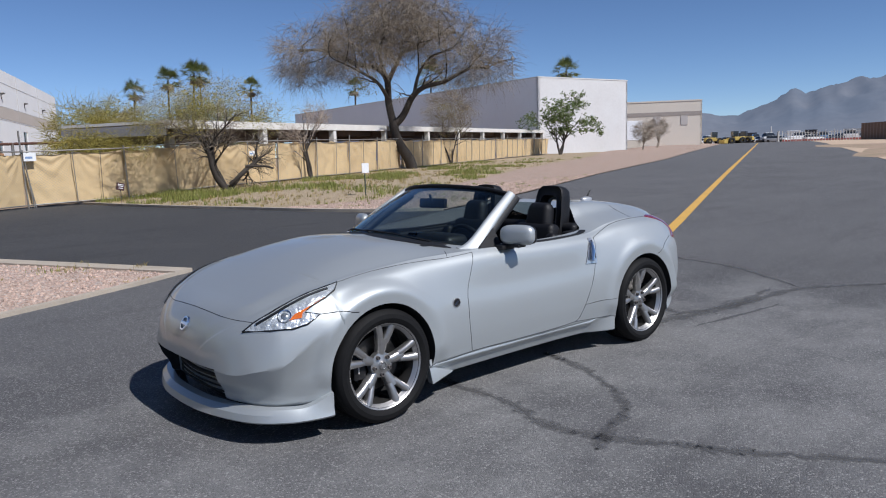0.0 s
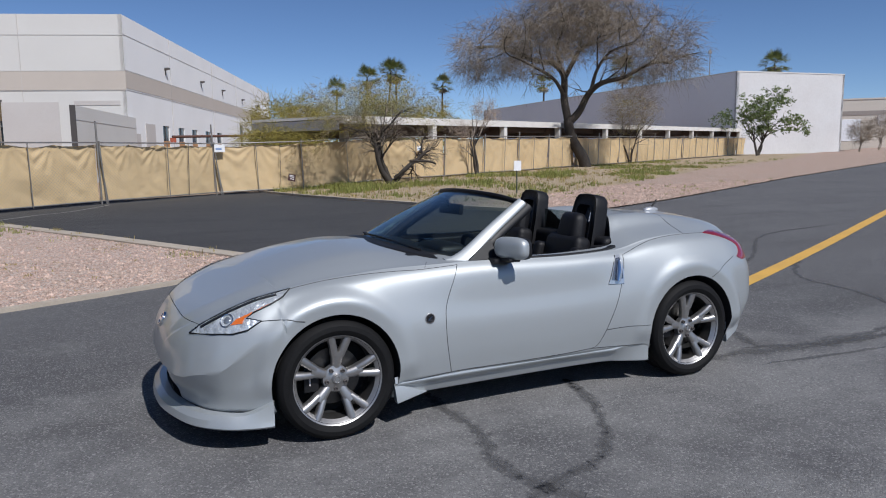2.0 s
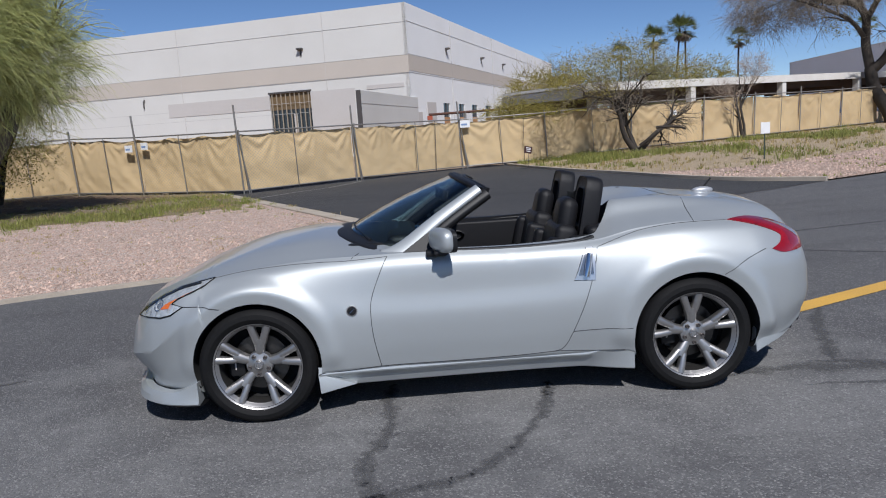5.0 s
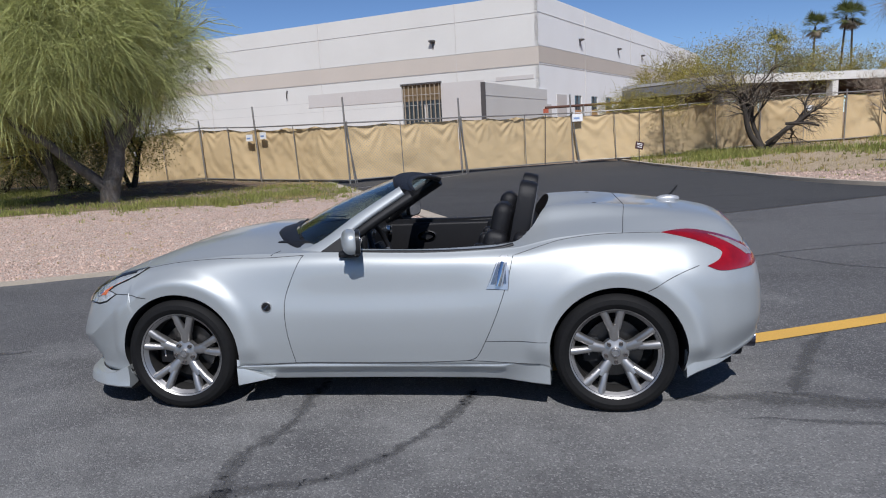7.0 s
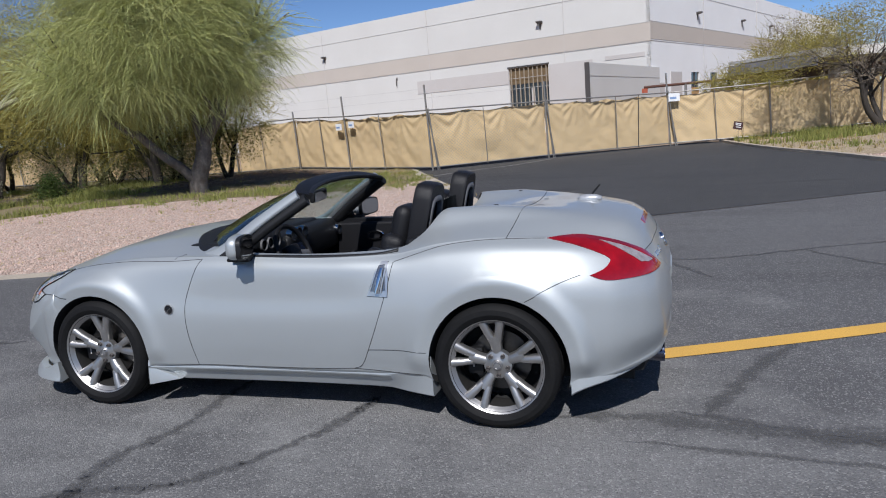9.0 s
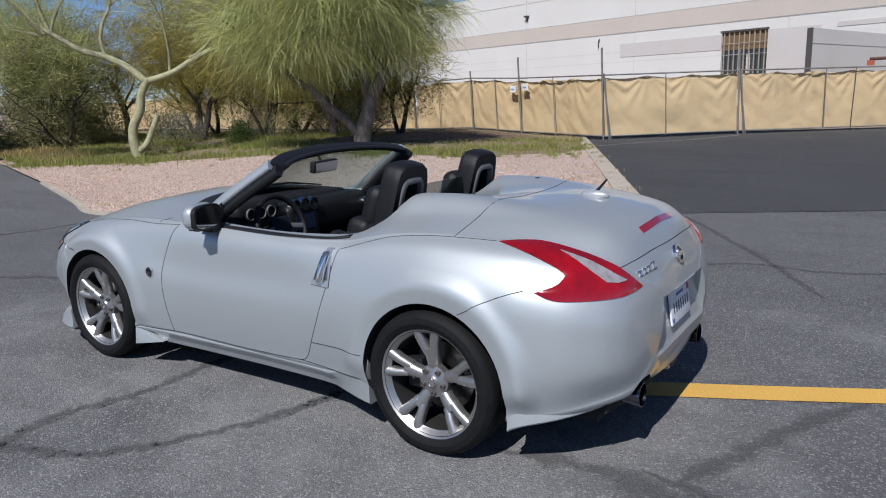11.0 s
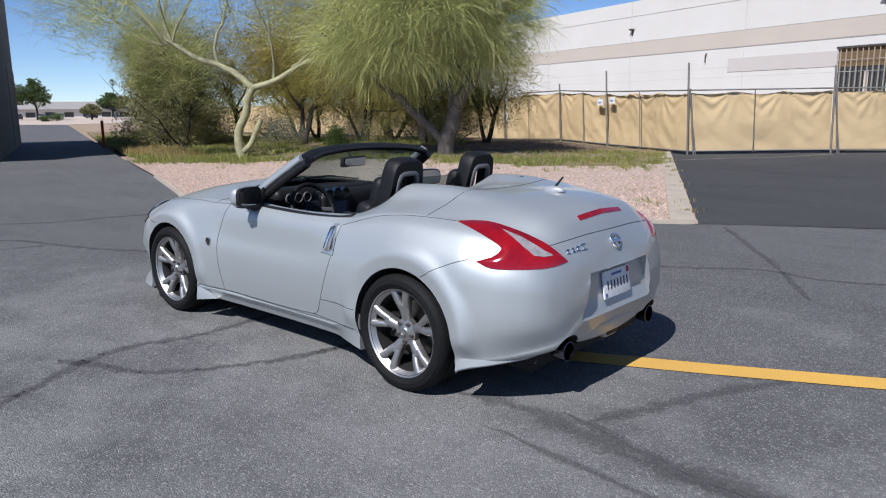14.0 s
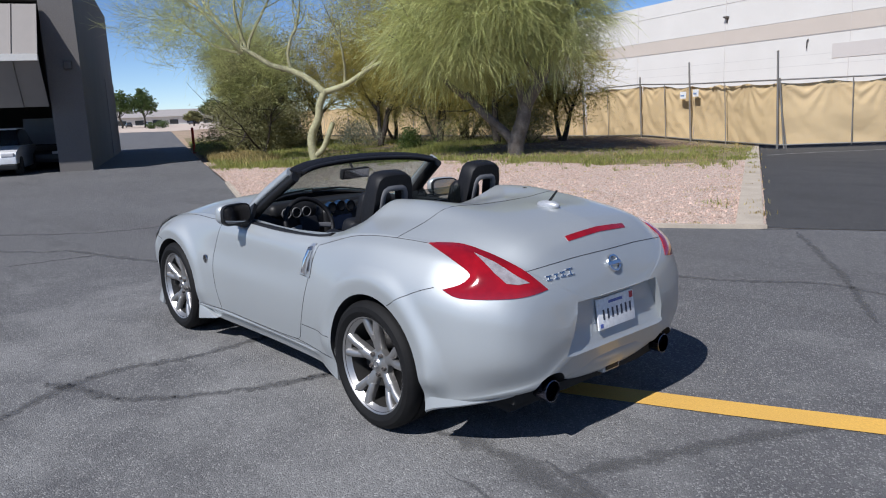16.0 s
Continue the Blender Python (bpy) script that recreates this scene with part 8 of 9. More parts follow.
tree("bare_mesquite", "big nearly leafless mesquite with a dark leaning trunk", (26.4, 33.8),
     [(MQ_STEMS, [(5, 46, 0.66, 0.2, 0.0, 6, 7, 0.6), (6, 42, 0.62, 0.18, -0.04, 3, 5, 0.7), (5, 40, 0.7, 0.14, -0.12, 3, 4, 0.8)], 1)],
     131, M_bark, M_bark_dry,
     [([(mq(-1.5, 9.2), (4.0, 4.0, 2.8)), (mq(-6.2, 7.6, 0.6), (2.9, 2.9, 2.0)), (mq(3.6, 7.3, -0.8), (3.2, 3.2, 2.2)), (mq(-3.2, 7.4, -1.6), (2.8, 2.8, 1.8)), (mq(0.8, 9.6, 0.8), (3.2, 3.2, 2.2)), (mq(-7.2, 6.4, 0.8), (1.8, 1.8, 1.1)), (mq(5.0, 6.0, -1.0), (1.9, 1.9, 1.1))], 1750, 9, 1.4, 0.24, 0.0095, M_bark_dry, 4)],
     [([(mq(-2.8, 5.6), (1.2, 1.2, 0.9)), (mq(3.9, 7.6, -1.0), (1.0, 1.0, 0.8))], 700, 0.06, M_yellowish)], boughs=MQ_BOUGHS)
tree("bare_sapling", "spindly multi-stemmed tree with thin hanging twigs", (34.0, 38.6),
     [([((-0.25, 0, 1), 2.6, 0.08), ((0.3, 0.1, 1), 2.8, 0.08), ((0.05, -0.2, 1), 2.6, 0.06)], LIMB3, 1)], 133, M_bark, M_bark_dry,
     [([((0, 0, 4.4), (2.2, 2.2, 2.2))], 330, 7, 0.9, 0.12, 0.008, M_bark_dry)], [([((0, 0, 3.8), (2.0, 2.0, 1.8))], 1500, 0.05, M_yellowish)])
tree("dead_sapling", "pale dead sapling leaning before the fence", (15.4, 28.2),
     [([((-0.55, 0.0, 1), 1.6, 0.09), ((0.2, 0.1, 1), 2.2, 0.08)], [(5, 30, 0.65, 0.1, 0.08, 6, 6, 0.5), (6, 32, 0.65, 0.1, 0.05, 3, 5, 0.7), (6, 30, 0.6, 0.1, 0.03, 3, 3, 0.8)], 1)], 137, M_bark, M_pale_twig,
     [([((0.5, 0.0, 3.2), (0.7, 0.7, 0.7)), ((-1.0, 0.0, 2.3), (0.6, 0.6, 0.4))], 130, 7, 0.4, 0.0, 0.006, M_pale_twig)])
tree("green_tree", "leafy dark green tree beside the white hall", (59.5, 49.2),
     [([((-0.2, 0.1, 1), 2.6, 0.14), ((0.3, 0.0, 1), 2.8, 0.14), ((0.6, -0.2, 0.8), 2.6, 0.12)], LIMB3, 1)], 139, M_bark, M_green, [],
     [([((-0.3, 0, 4.6), (2.4, 2.4, 2.0)), ((2.4, -2.0, 3.4), (1.7, 1.7, 1.2)), ((1.4, -0.8, 5.9), (1.7, 1.7, 1.2)), ((-2.6, 2.0, 3.7), (1.6, 1.6, 1.1)), ((3.6, -2.9, 2.6), (0.9, 0.9, 0.6)), ((0.4, 0, 3.0), (1.8, 1.8, 0.9))], 4600, 0.15, M_hedge)])
for x, y, h, sd in ((80.5, 52.6, 4.0, 1), (96, 60.5, 5.0, 2), (92, 66.5, 5.5, 3)):
    tree("bare_shrub", "leafless grey-brown shrub far along the verge", (x, y, slope(x)), [([((-0.2, 0, 1), h * 0.4, 0.08), ((0.3, 0, 1), h * 0.4, 0.08)], LIMB3, 1)], 150 + sd, M_bark_dry, M_bark_dry,
         [([((0, 0, h * 0.65), (h * 0.4, h * 0.4, h * 0.35))], 160, 7, 0.8, 0.0, 0.012, M_bark_dry)], [], "shrub")
# trees behind the fence and carport
for x, y, h, mt, sd in ((8.6, 41.0, 5.2, M_yellowish, 2), (12.0, 47.0, 5.8, M_yellowish, 3), (20, 52, 6.4, M_yellowish, 4), (15.5, 42.5, 5.4, M_olive, 5), (25.5, 56, 6.2, M_yellowish, 6)):
    tree("garden_tree", "bushy tree standing behind the carport", (x, y, slope(x)), [([((0.1, 0, 1), h * 0.42, 0.14), ((-0.4, 0.1, 1), h * 0.4, 0.12)], LIMB3, 1)], 170 + sd, M_bark, mt,
         [([((0, 0, h * 0.68), (2.8, 2.6, h * 0.34))], 200, 6, 0.9, 0.05, 0.012, mt)], [([((0, 0, h * 0.62), (2.8, 2.6, h * 0.36)), ((1.4, 0.4, h * 0.4), (2.0, 2.0, h * 0.3))], 8000, 0.075, mt)], group="trees behind the carport")


def palm(x, y, top, r, sd):
    """A fan palm: ringed trunk, round head of fans, skirt of dead leaves."""
    rng = random.Random(sd)
    p = thing("fan_palm", "tall fan palm with a round green head", "palm", group="fan palms on the skyline")
    zb = slope(x)
    pts = wander(rng, (x, y, zb - 0.2), (rng.gauss(0, 0.03), 0, 1), top - zb - 0.4, 10, 0.01, (0, 0, 1), 0.02)
    vs, fs = tube_lists(pts, [0.2 - 0.004 * i for i in range(11)], 9)
    from_lists("trunk", vs, fs, M_bark, p, sharp=60)
    c = pts[-1]
    for nm, cnt, lo, hi, mt in (("crown", 40, -0.5, 1.4, M_palm), ("dead_skirt", 16, -1.4, -0.6, M_bark_dry)):
        vs, fs = [], []
        for k in range(cnt):
            a, e = rng.uniform(0, 6.28), rng.uniform(lo, hi)
            d = Vector((math.cos(a) * math.cos(e), math.sin(a) * math.cos(e), math.sin(e)))
            L = r * rng.uniform(0.75, 1.05) * (1 if nm == "crown" else 0.7)
            hub = c + d * L * 0.5
            sd2 = d.cross(Vector((0, 0, 1))).normalized()
            up = sd2.cross(d)
            for j in range(9):
                f = (j / 8 - 0.5) * 2.2
                t = hub + (d * math.cos(f) + sd2 * math.sin(f)) * L * 0.55 - Vector((0, 0, 0.16 * L * abs(f))) + up * rng.gauss(0, 0.03)
                m = hub.lerp(t, 0.5)
                w = sd2 * math.cos(f) - d * math.sin(f)
                o = len(vs)
                vs += [hub, m + w * L * 0.034, t, m - w * L * 0.034]
                fs.append((o, o + 1, o + 2, o + 3))
            o = len(vs)
            vs += [c + sd2 * 0.02, c - sd2 * 0.02, hub - sd2 * 0.02, hub + sd2 * 0.02]
            fs.append((o, o + 1, o + 2, o + 3))
        from_lists(nm, vs, fs, mt, p)


def away(bearing_x, bearing_y, dist):
    d = Vector((bearing_x + 2.745, bearing_y + 4.65, 0)).normalized()
    return -2.745 + d.x * dist, -4.65 + d.y * dist


for bx, by, z70, px, sd in ((21.12, 61.15, 8.89, 1.26, 1), (22.9, 60.5, 9.5, 1.32, 2), (23.9, 60.1, 9.3, 1.2, 7), (27.9, 58.7, 8.2, 1.1, 3), (36.3, 54.0, 8.1, 1.0, 4),
                            (51.6, 40.9, 9.0, 1.35, 5), (41.9, 49.5, 9.05, 1.5, 6), (18.4, 62.0, 7.9, 1.1, 8)):
    k = 150 / 70
    px_, py_ = away(bx, by, 150)
    palm(px_, py_, 1.57 + (z70 - 1.57) * k, px * k * 1.2, sd)
# ---- loose stones, grass and weeds ----
def pebbles(name, label, poly, count, lo, hi, material, seed, lift=0.03, near=None):
    """Loose angular stones strewn over a polygon."""
    rng = random.Random(seed)
    xs, ys = [p[0] for p in poly], [p[1] for p in poly]
    vs, fs = [], []
    n = 0
    while n < count:
        x, y = rng.uniform(min(xs), max(xs)), rng.uniform(min(ys), max(ys))
        if near and rng.random() > math.exp(-max(0, from_line(x, y, near)) / 3.5):
            continue
        if not inside(x, y, poly):
            continue
        r = lo + (hi - lo) * rng.random() ** 2.5
        z = height(x, y) + lift + r * 0.15
        a = rng.uniform(0, 6.28)
        o = len(vs)
        for k in range(4):
            t = a + k * 1.57 + rng.uniform(-0.4, 0.4)
            q = r * rng.uniform(0.7, 1.2)
            vs.append((x + q * math.cos(t), y + q * math.sin(t), z + r * rng.uniform(-0.3, 0.1)))
        vs.append((x + rng.gauss(0, r * 0.25), y + rng.gauss(0, r * 0.25), z + r * rng.uniform(0.5, 0.9)))
        fs += [(o + k, o + (k + 1) % 4, o + 4) for k in range(4)]
        n += 1
    return tagged(from_lists(name, vs, fs, material), label, "gravel", kind="stuff")


M_pebble = surface("loose_stone", (0.46, 0.33, 0.27), 0.95, vary=0.15, scale=3, grain=40, second=(0.36, 0.29, 0.24), amount=0.8, island=0.32, spec=0.1)
GRAVEL_POLY = GRAVEL_FRONT[:9] + list(reversed(GRASS_LINE)) + [(-5.0, 16.8)]
pebbles("loose_gravel", "loose pinkish stones strewn over the gravel bed", GRAVEL_POLY, 24000, 0.008, 0.034, M_pebble, 3, near=GRAVEL_FRONT[:8])
VERGE_POLY = [(8.6, 10.1), (7.5, 11.4), (6.7, 13.4), (6.0, 16.4), (5.3, 18.6)] + ISLAND_MID[1:4] + [(26.3, 18.5), (12.8, 11.8)]
pebbles("loose_gravel", "loose pinkish stones strewn over the verge", VERGE_POLY, 9000, 0.015, 0.05, M_pebble, 4)


def blades(name, label, spots, material, seed, tall, wide, lean=0.45, per=9, spread=0.09):
    """Tufts of narrow bent blades at spots (x, y, size)."""
    rng = random.Random(seed)
    vs, fs = [], []
    for x, y, k in spots:
        z = height(x, y) + 0.03
        for _ in range(per):
            a = rng.uniform(0, 6.28)
            px, py = x + rng.gauss(0, spread * k), y + rng.gauss(0, spread * k)
            h = tall * k * rng.uniform(0.45, 1.2)
            out = h * lean * rng.uniform(0.2, 1.3)
            w = wide * rng.uniform(0.7, 1.3)
            t = rng.uniform(0, 6.28)
            wx, wy = math.cos(t) * w, math.sin(t) * w
            mx, my = px + math.cos(a) * out * 0.35, py + math.sin(a) * out * 0.35
            o = len(vs)
            vs += [(px - wx, py - wy, z), (px + wx, py + wy, z), (mx + wx * 0.7, my + wy * 0.7, z + h * 0.6), (mx - wx * 0.7, my - wy * 0.7, z + h * 0.6),
                   (px + math.cos(a) * out, py + math.sin(a) * out, z + h)]
            fs += [(o, o + 1, o + 2, o + 3), (o + 3, o + 2, o + 4)]
    return tagged(from_lists(name, vs, fs, material), label, "grass", kind="stuff")


def strewn(seed, poly, count, keep):
    """Spots in a polygon, kept with chance keep(x, y), which also sets their size."""
    rng = random.Random(seed)
    xs, ys = [p[0] for p in poly], [p[1] for p in poly]
    out = []
    for _ in range(count):
        x, y = rng.uniform(min(xs), max(xs)), rng.uniform(min(ys), max(ys))
        if inside(x, y, poly):
            k = keep(x, y)
            if rng.random() < k:
                out.append((x, y, rng.uniform(0.6, 1.15) * (0.55 + 0.6 * k)))
    return out


M_grass = foliage("spring_grass", (0.22, 0.25, 0.065), (0.33, 0.3, 0.11), through_light=0.4)
M_straw = foliage("dry_grass", (0.38, 0.29, 0.13), (0.27, 0.24, 0.08), through_light=0.3)
BANK = GRASS_LINE + [(-42.3, 16.4), (-60, 24), (-50, 30), (-30, 25), (-8.2, 23.0), (-7.4, 21.9)]
patchy = lambda x, y, sc, z: smoothstep(-0.15, 0.3, noise.noise(Vector((x * sc, y * sc, z))))
# rich strip behind the gravel, a lawn near the kerb, a slope behind the pale tree
strip = strewn(1, BANK, 80000, lambda x, y: max(math.exp(-from_line(x, y, GRASS_LINE) / 0.75) * (0.45 + 0.55 * patchy(x, y, 1.2, 0)) if x < -6.3 else 0,
                                                0.85 * patchy(x, y, 0.5, 5) if x < -13 and y < 20 else 0))
blades("grass_strip", "lush green spring grass along the gravel bed", strip, M_grass, 1, 0.19, 0.009)
lawn = strewn(2, BANK, 60000, lambda x, y: (0.75 * patchy(x, y, 0.6, 1) + 0.2) * smoothstep(9.6, 8.0, -x) * smoothstep(19.6, 17.5, y))
blades("lawn_grass", "short yellow-green grass near the kerb and fence", lawn, M_grass, 2, 0.13, 0.007)
blades("dry_grass", "dry straw-coloured grass between green weeds", strewn(3, BANK, 40000, lambda x, y: 0.45 * patchy(x, y, 0.8, 8) * (1 if x > -9 or x < -20 else 0.3)), M_straw, 3, 0.14, 0.006)
blades("dry_grass", "taller pale seeding grass beside the lane", strewn(4, [(-18, 8.2), (-19.5, 10.2), (-27, 12.6), (-30, 13), (-28, 11.2), (-23, 9.3)], 3000, lambda x, y: 0.75), M_straw, 4, 0.3, 0.008)
blades("gravel_weeds", "sparse small weeds sprouting from the gravel", strewn(5, GRAVEL_POLY, 9000, lambda x, y: 0.07 + 0.3 * smoothstep(0.2, 0.45, noise.noise(Vector((x * 0.7, y * 0.7, 2))))), M_straw, 5, 0.05, 0.006, per=7, spread=0.05)
blades("edge_weeds", "ragged weeds where the grass meets the gravel", strewn(10, GRAVEL_POLY, 40000, lambda x, y: 0.8 * math.exp(-from_line(x, y, GRASS_LINE) / 0.45) * patchy(x, y, 1.1, 4)), M_grass, 10, 0.16, 0.007)
blades("kerb_edge_weeds", "thin dry weeds along the concrete kerb", strewn(11, GRAVEL_POLY, 20000, lambda x, y: 0.5 * math.exp(-from_line(x, y, DRIVE_LEFT) / 0.25) * patchy(x, y, 0.9, 6)), M_straw, 11, 0.12, 0.006)
MID_POLY = ISLAND_MID[:6] + [(40, 44), (14, 29.5), (4.4, 26.2), (4.7, 23.0)]
blades("bank_weeds", "green spring weeds and grass on the bank", strewn(6, MID_POLY, 34000, lambda x, y: smoothstep(0.05, 0.3, noise.noise(Vector((x * 0.33, y * 0.33, 6)))) * math.exp(-max(0, x - 18) / 14) * (0.45 + 0.55 * smoothstep(17, 21, y))), M_grass, 6, 0.22, 0.011)
blades("bank_straw", "dry straw and dead stalks on the bank", strewn(7, MID_POLY, 14000, lambda x, y: 0.25 * math.exp(-max(0, x - 18) / 14)), M_straw, 7, 0.2, 0.01)
blades("verge_weeds", "scattered weeds on the pinkish gravel verge", strewn(8, VERGE_POLY, 5000, lambda x, y: 0.12 * patchy(x, y, 0.4, 3)), M_grass, 8, 0.13, 0.01, per=8)
blades("kerb_weed", "green weed growing beside the kerb", [(-1.3, 7.2, 1), (-1.25, 7.35, 1.1), (-1.0, 7.0, 0.8), (-3.0, 10.9, 0.9)], M_grass, 9, 0.09, 0.006, per=14, spread=0.12)
# fallen twigs on the litter
rng = random.Random(77)
tv, tf = [], []
for _ in range(420):
    x, y = rng.uniform(-23, -8), rng.uniform(13.5, 23)
    a, L = rng.uniform(0, 6.28), rng.uniform(0.1, 0.6)
    z = height(x, y) + 0.07
    vs, fs = tube_lists([(x, y, z), (x + L * 0.5 * math.cos(a), y + L * 0.5 * math.sin(a), z + 0.03), (x + L * math.cos(a + 0.3), y + L * math.sin(a + 0.3), z)], 0.008, 3, False)
    o = len(tv)
    tv += vs
    tf += [tuple(i + o for i in q) for q in fs]
tagged(from_lists("fallen_twigs", tv, tf, M_bark_dry), "fallen dry twigs scattered on the litter", "twigs", kind="stuff")
# ---- signs near the driveway ----
M_sign = surface("sign_white", (0.75, 0.75, 0.75), 0.5)
sign = thing("post_sign", "small blank white sign on a thin green post", "sign")
tube("post", [(10.05, 15.7, 0.0), (10.05, 15.7, 1.28)], 0.022, surface("green_post", (0.07, 0.09, 0.07), 0.6, metal=0.3), sign)
box("panel", (9.92, 15.66, 0.98), (10.19, 15.676, 1.3), M_sign, sign)
yard = thing("yard_sign", "small dark brown yard sign on a wire stake", "sign")
tube("stake", [(4.29, 22.23, 0.0), (4.29, 22.23, 0.75)], 0.008, M_iron, yard)
bm = bmesh.new()
box_bm(bm, (-0.16, -0.006, -0.13), (0.16, 0.006, 0.13), 0.003, pose(4.29, 22.22, 0.74, 0, 12, 20))
part("panel", bm, surface("sign_brown", (0.06, 0.025, 0.022), 0.6), yard)
for i, dz in enumerate((0.07, 0.02, -0.05)):
    bm = bmesh.new()
    box_bm(bm, (-0.11 + 0.02 * i, -0.011, dz - 0.012), (0.1, -0.0065, dz + 0.012), 0, pose(4.29, 22.22, 0.74, 0, 12, 20))
    part("print", bm, M_sign, yard)
post = thing("marker_post", "short red marker post beside the lane", "post")
tube("shaft", [(-35.5, 13.8, -0.5), (-35.5, 13.8, 0.9)], 0.075, surface("red_paint", (0.6, 0.06, 0.035), 0.6), post, 10)
tube("cap", [(-35.5, 13.8, 0.9), (-35.5, 13.8, 0.95)], [0.085, 0.04], surface("red_paint_dark", (0.3, 0.04, 0.03), 0.6), post, 10)

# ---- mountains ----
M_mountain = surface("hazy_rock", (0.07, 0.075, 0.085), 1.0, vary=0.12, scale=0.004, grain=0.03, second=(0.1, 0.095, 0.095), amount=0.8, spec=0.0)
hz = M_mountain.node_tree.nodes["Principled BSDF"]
# faint blue emission on the rock stands in for distance haze
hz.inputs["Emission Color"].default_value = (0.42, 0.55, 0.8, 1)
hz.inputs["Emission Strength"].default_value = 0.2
RIDGE = curve1([(-20, 150), (0, 260), (10, 250), (18.1, 258), (19.7, 256), (20.7, 237), (22.3, 222), (23.2, 206), (23.8, 220), (25.2, 174), (26.2, 150), (27.7, 118), (29.1, 127), (30.3, 146), (36, 190), (45, 120), (60, 60)])
mv, mf = [], []
NA, NR = 260, 26
for i in range(NA + 1):
    ang = -20 + 80 * i / NA
    top = RIDGE(ang)
    for j in range(NR + 1):
        w = j / NR
        r = 2450 + 1100 * w
        rise = math.sin(min(1.0, w * 1.6) * math.pi / 2) ** 1.3 if w < 0.62 else 1 - 0.8 * (w - 0.62)
        q = Vector((ang * 0.55, w * 5.0, 0))
        rough = 1 - abs(noise.noise(q)) * 0.2 - abs(noise.noise(q * 2.3)) * 0.12 - abs(noise.noise(q * 5.1)) * 0.07 if 0 < w < 1 else 1
        z = 1.2 + (top - 1.2) * 0.8 * rise * (rough + 0.16 * smoothstep(0.45, 0.62, w)) * r / 3000 - (4 if w == 0 else 0)
        a = radians(ang)
        mv.append((-3.7 + r * math.cos(a), -4.2 + r * math.sin(a), z))
for i in range(NA):
    for j in range(NR):
        o = i * (NR + 1) + j
        mf.append((o, o + NR + 1, o + NR + 2, o + 1))
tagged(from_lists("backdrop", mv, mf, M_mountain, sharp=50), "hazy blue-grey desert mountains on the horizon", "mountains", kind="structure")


# ---- the airfield edge at the end of the road ----
def far_at(px, dist):
    a = radians(31.0 - (px - 1212) * 0.0363)
    return Vector((-3.67 + dist * math.cos(a), -4.22 + dist * math.sin(a), 1.5))


M_tyre_far = surface("far_tyre", (0.025, 0.025, 0.025), 0.9)
M_yellow_m = surface("machine_yellow", (0.5, 0.36, 0.09), 0.6, vary=0.15, scale=2)
M_car_glass = surface("car_window", (0.03, 0.035, 0.04), 0.1, spec=0.8)


def wheel_loader(p, rz, material):
    m = thing("wheel_loader", "parked earth-moving wheel loader at the airfield edge", "machine", p, "machines at the road's end", rz=rz)
    bm = bmesh.new()
    box_bm(bm, (-2.2, -0.7, 0.7), (0.2, 0.7, 1.5), 0.12)
    box_bm(bm, (-0.1, -0.6, 0.7), (1.5, 0.6, 1.25), 0.12)
    part("body", bm, material, m)
    bm = bmesh.new()
    box_bm(bm, (-0.7, -0.6, 1.5), (0.5, 0.6, 2.7), 0.08)
    part("cab", bm, M_car_glass, m)
    for x in (-1.4, 1.0):
        for y in (-0.9, 0.9):
            vs, fs = lathe([(0.3, -0.25), (0.62, -0.25), (0.7, -0.15), (0.7, 0.15), (0.62, 0.25), (0.3, 0.25)], 16)
            from_lists("wheel", [Vector(v) + Vector((x, y, 0.7)) for v in vs], fs, M_tyre_far, m)
    bm = bmesh.new()
    box_bm(bm, (2.0, -1.2, 0.1), (2.9, 1.2, 0.9), 0.1)
    box_bm(bm, (1.1, -0.4, 0.8), (2.2, -0.2, 1.05), 0.03)
    box_bm(bm, (1.1, 0.2, 0.8), (2.2, 0.4, 1.05), 0.03)
    part("bucket", bm, material, m)


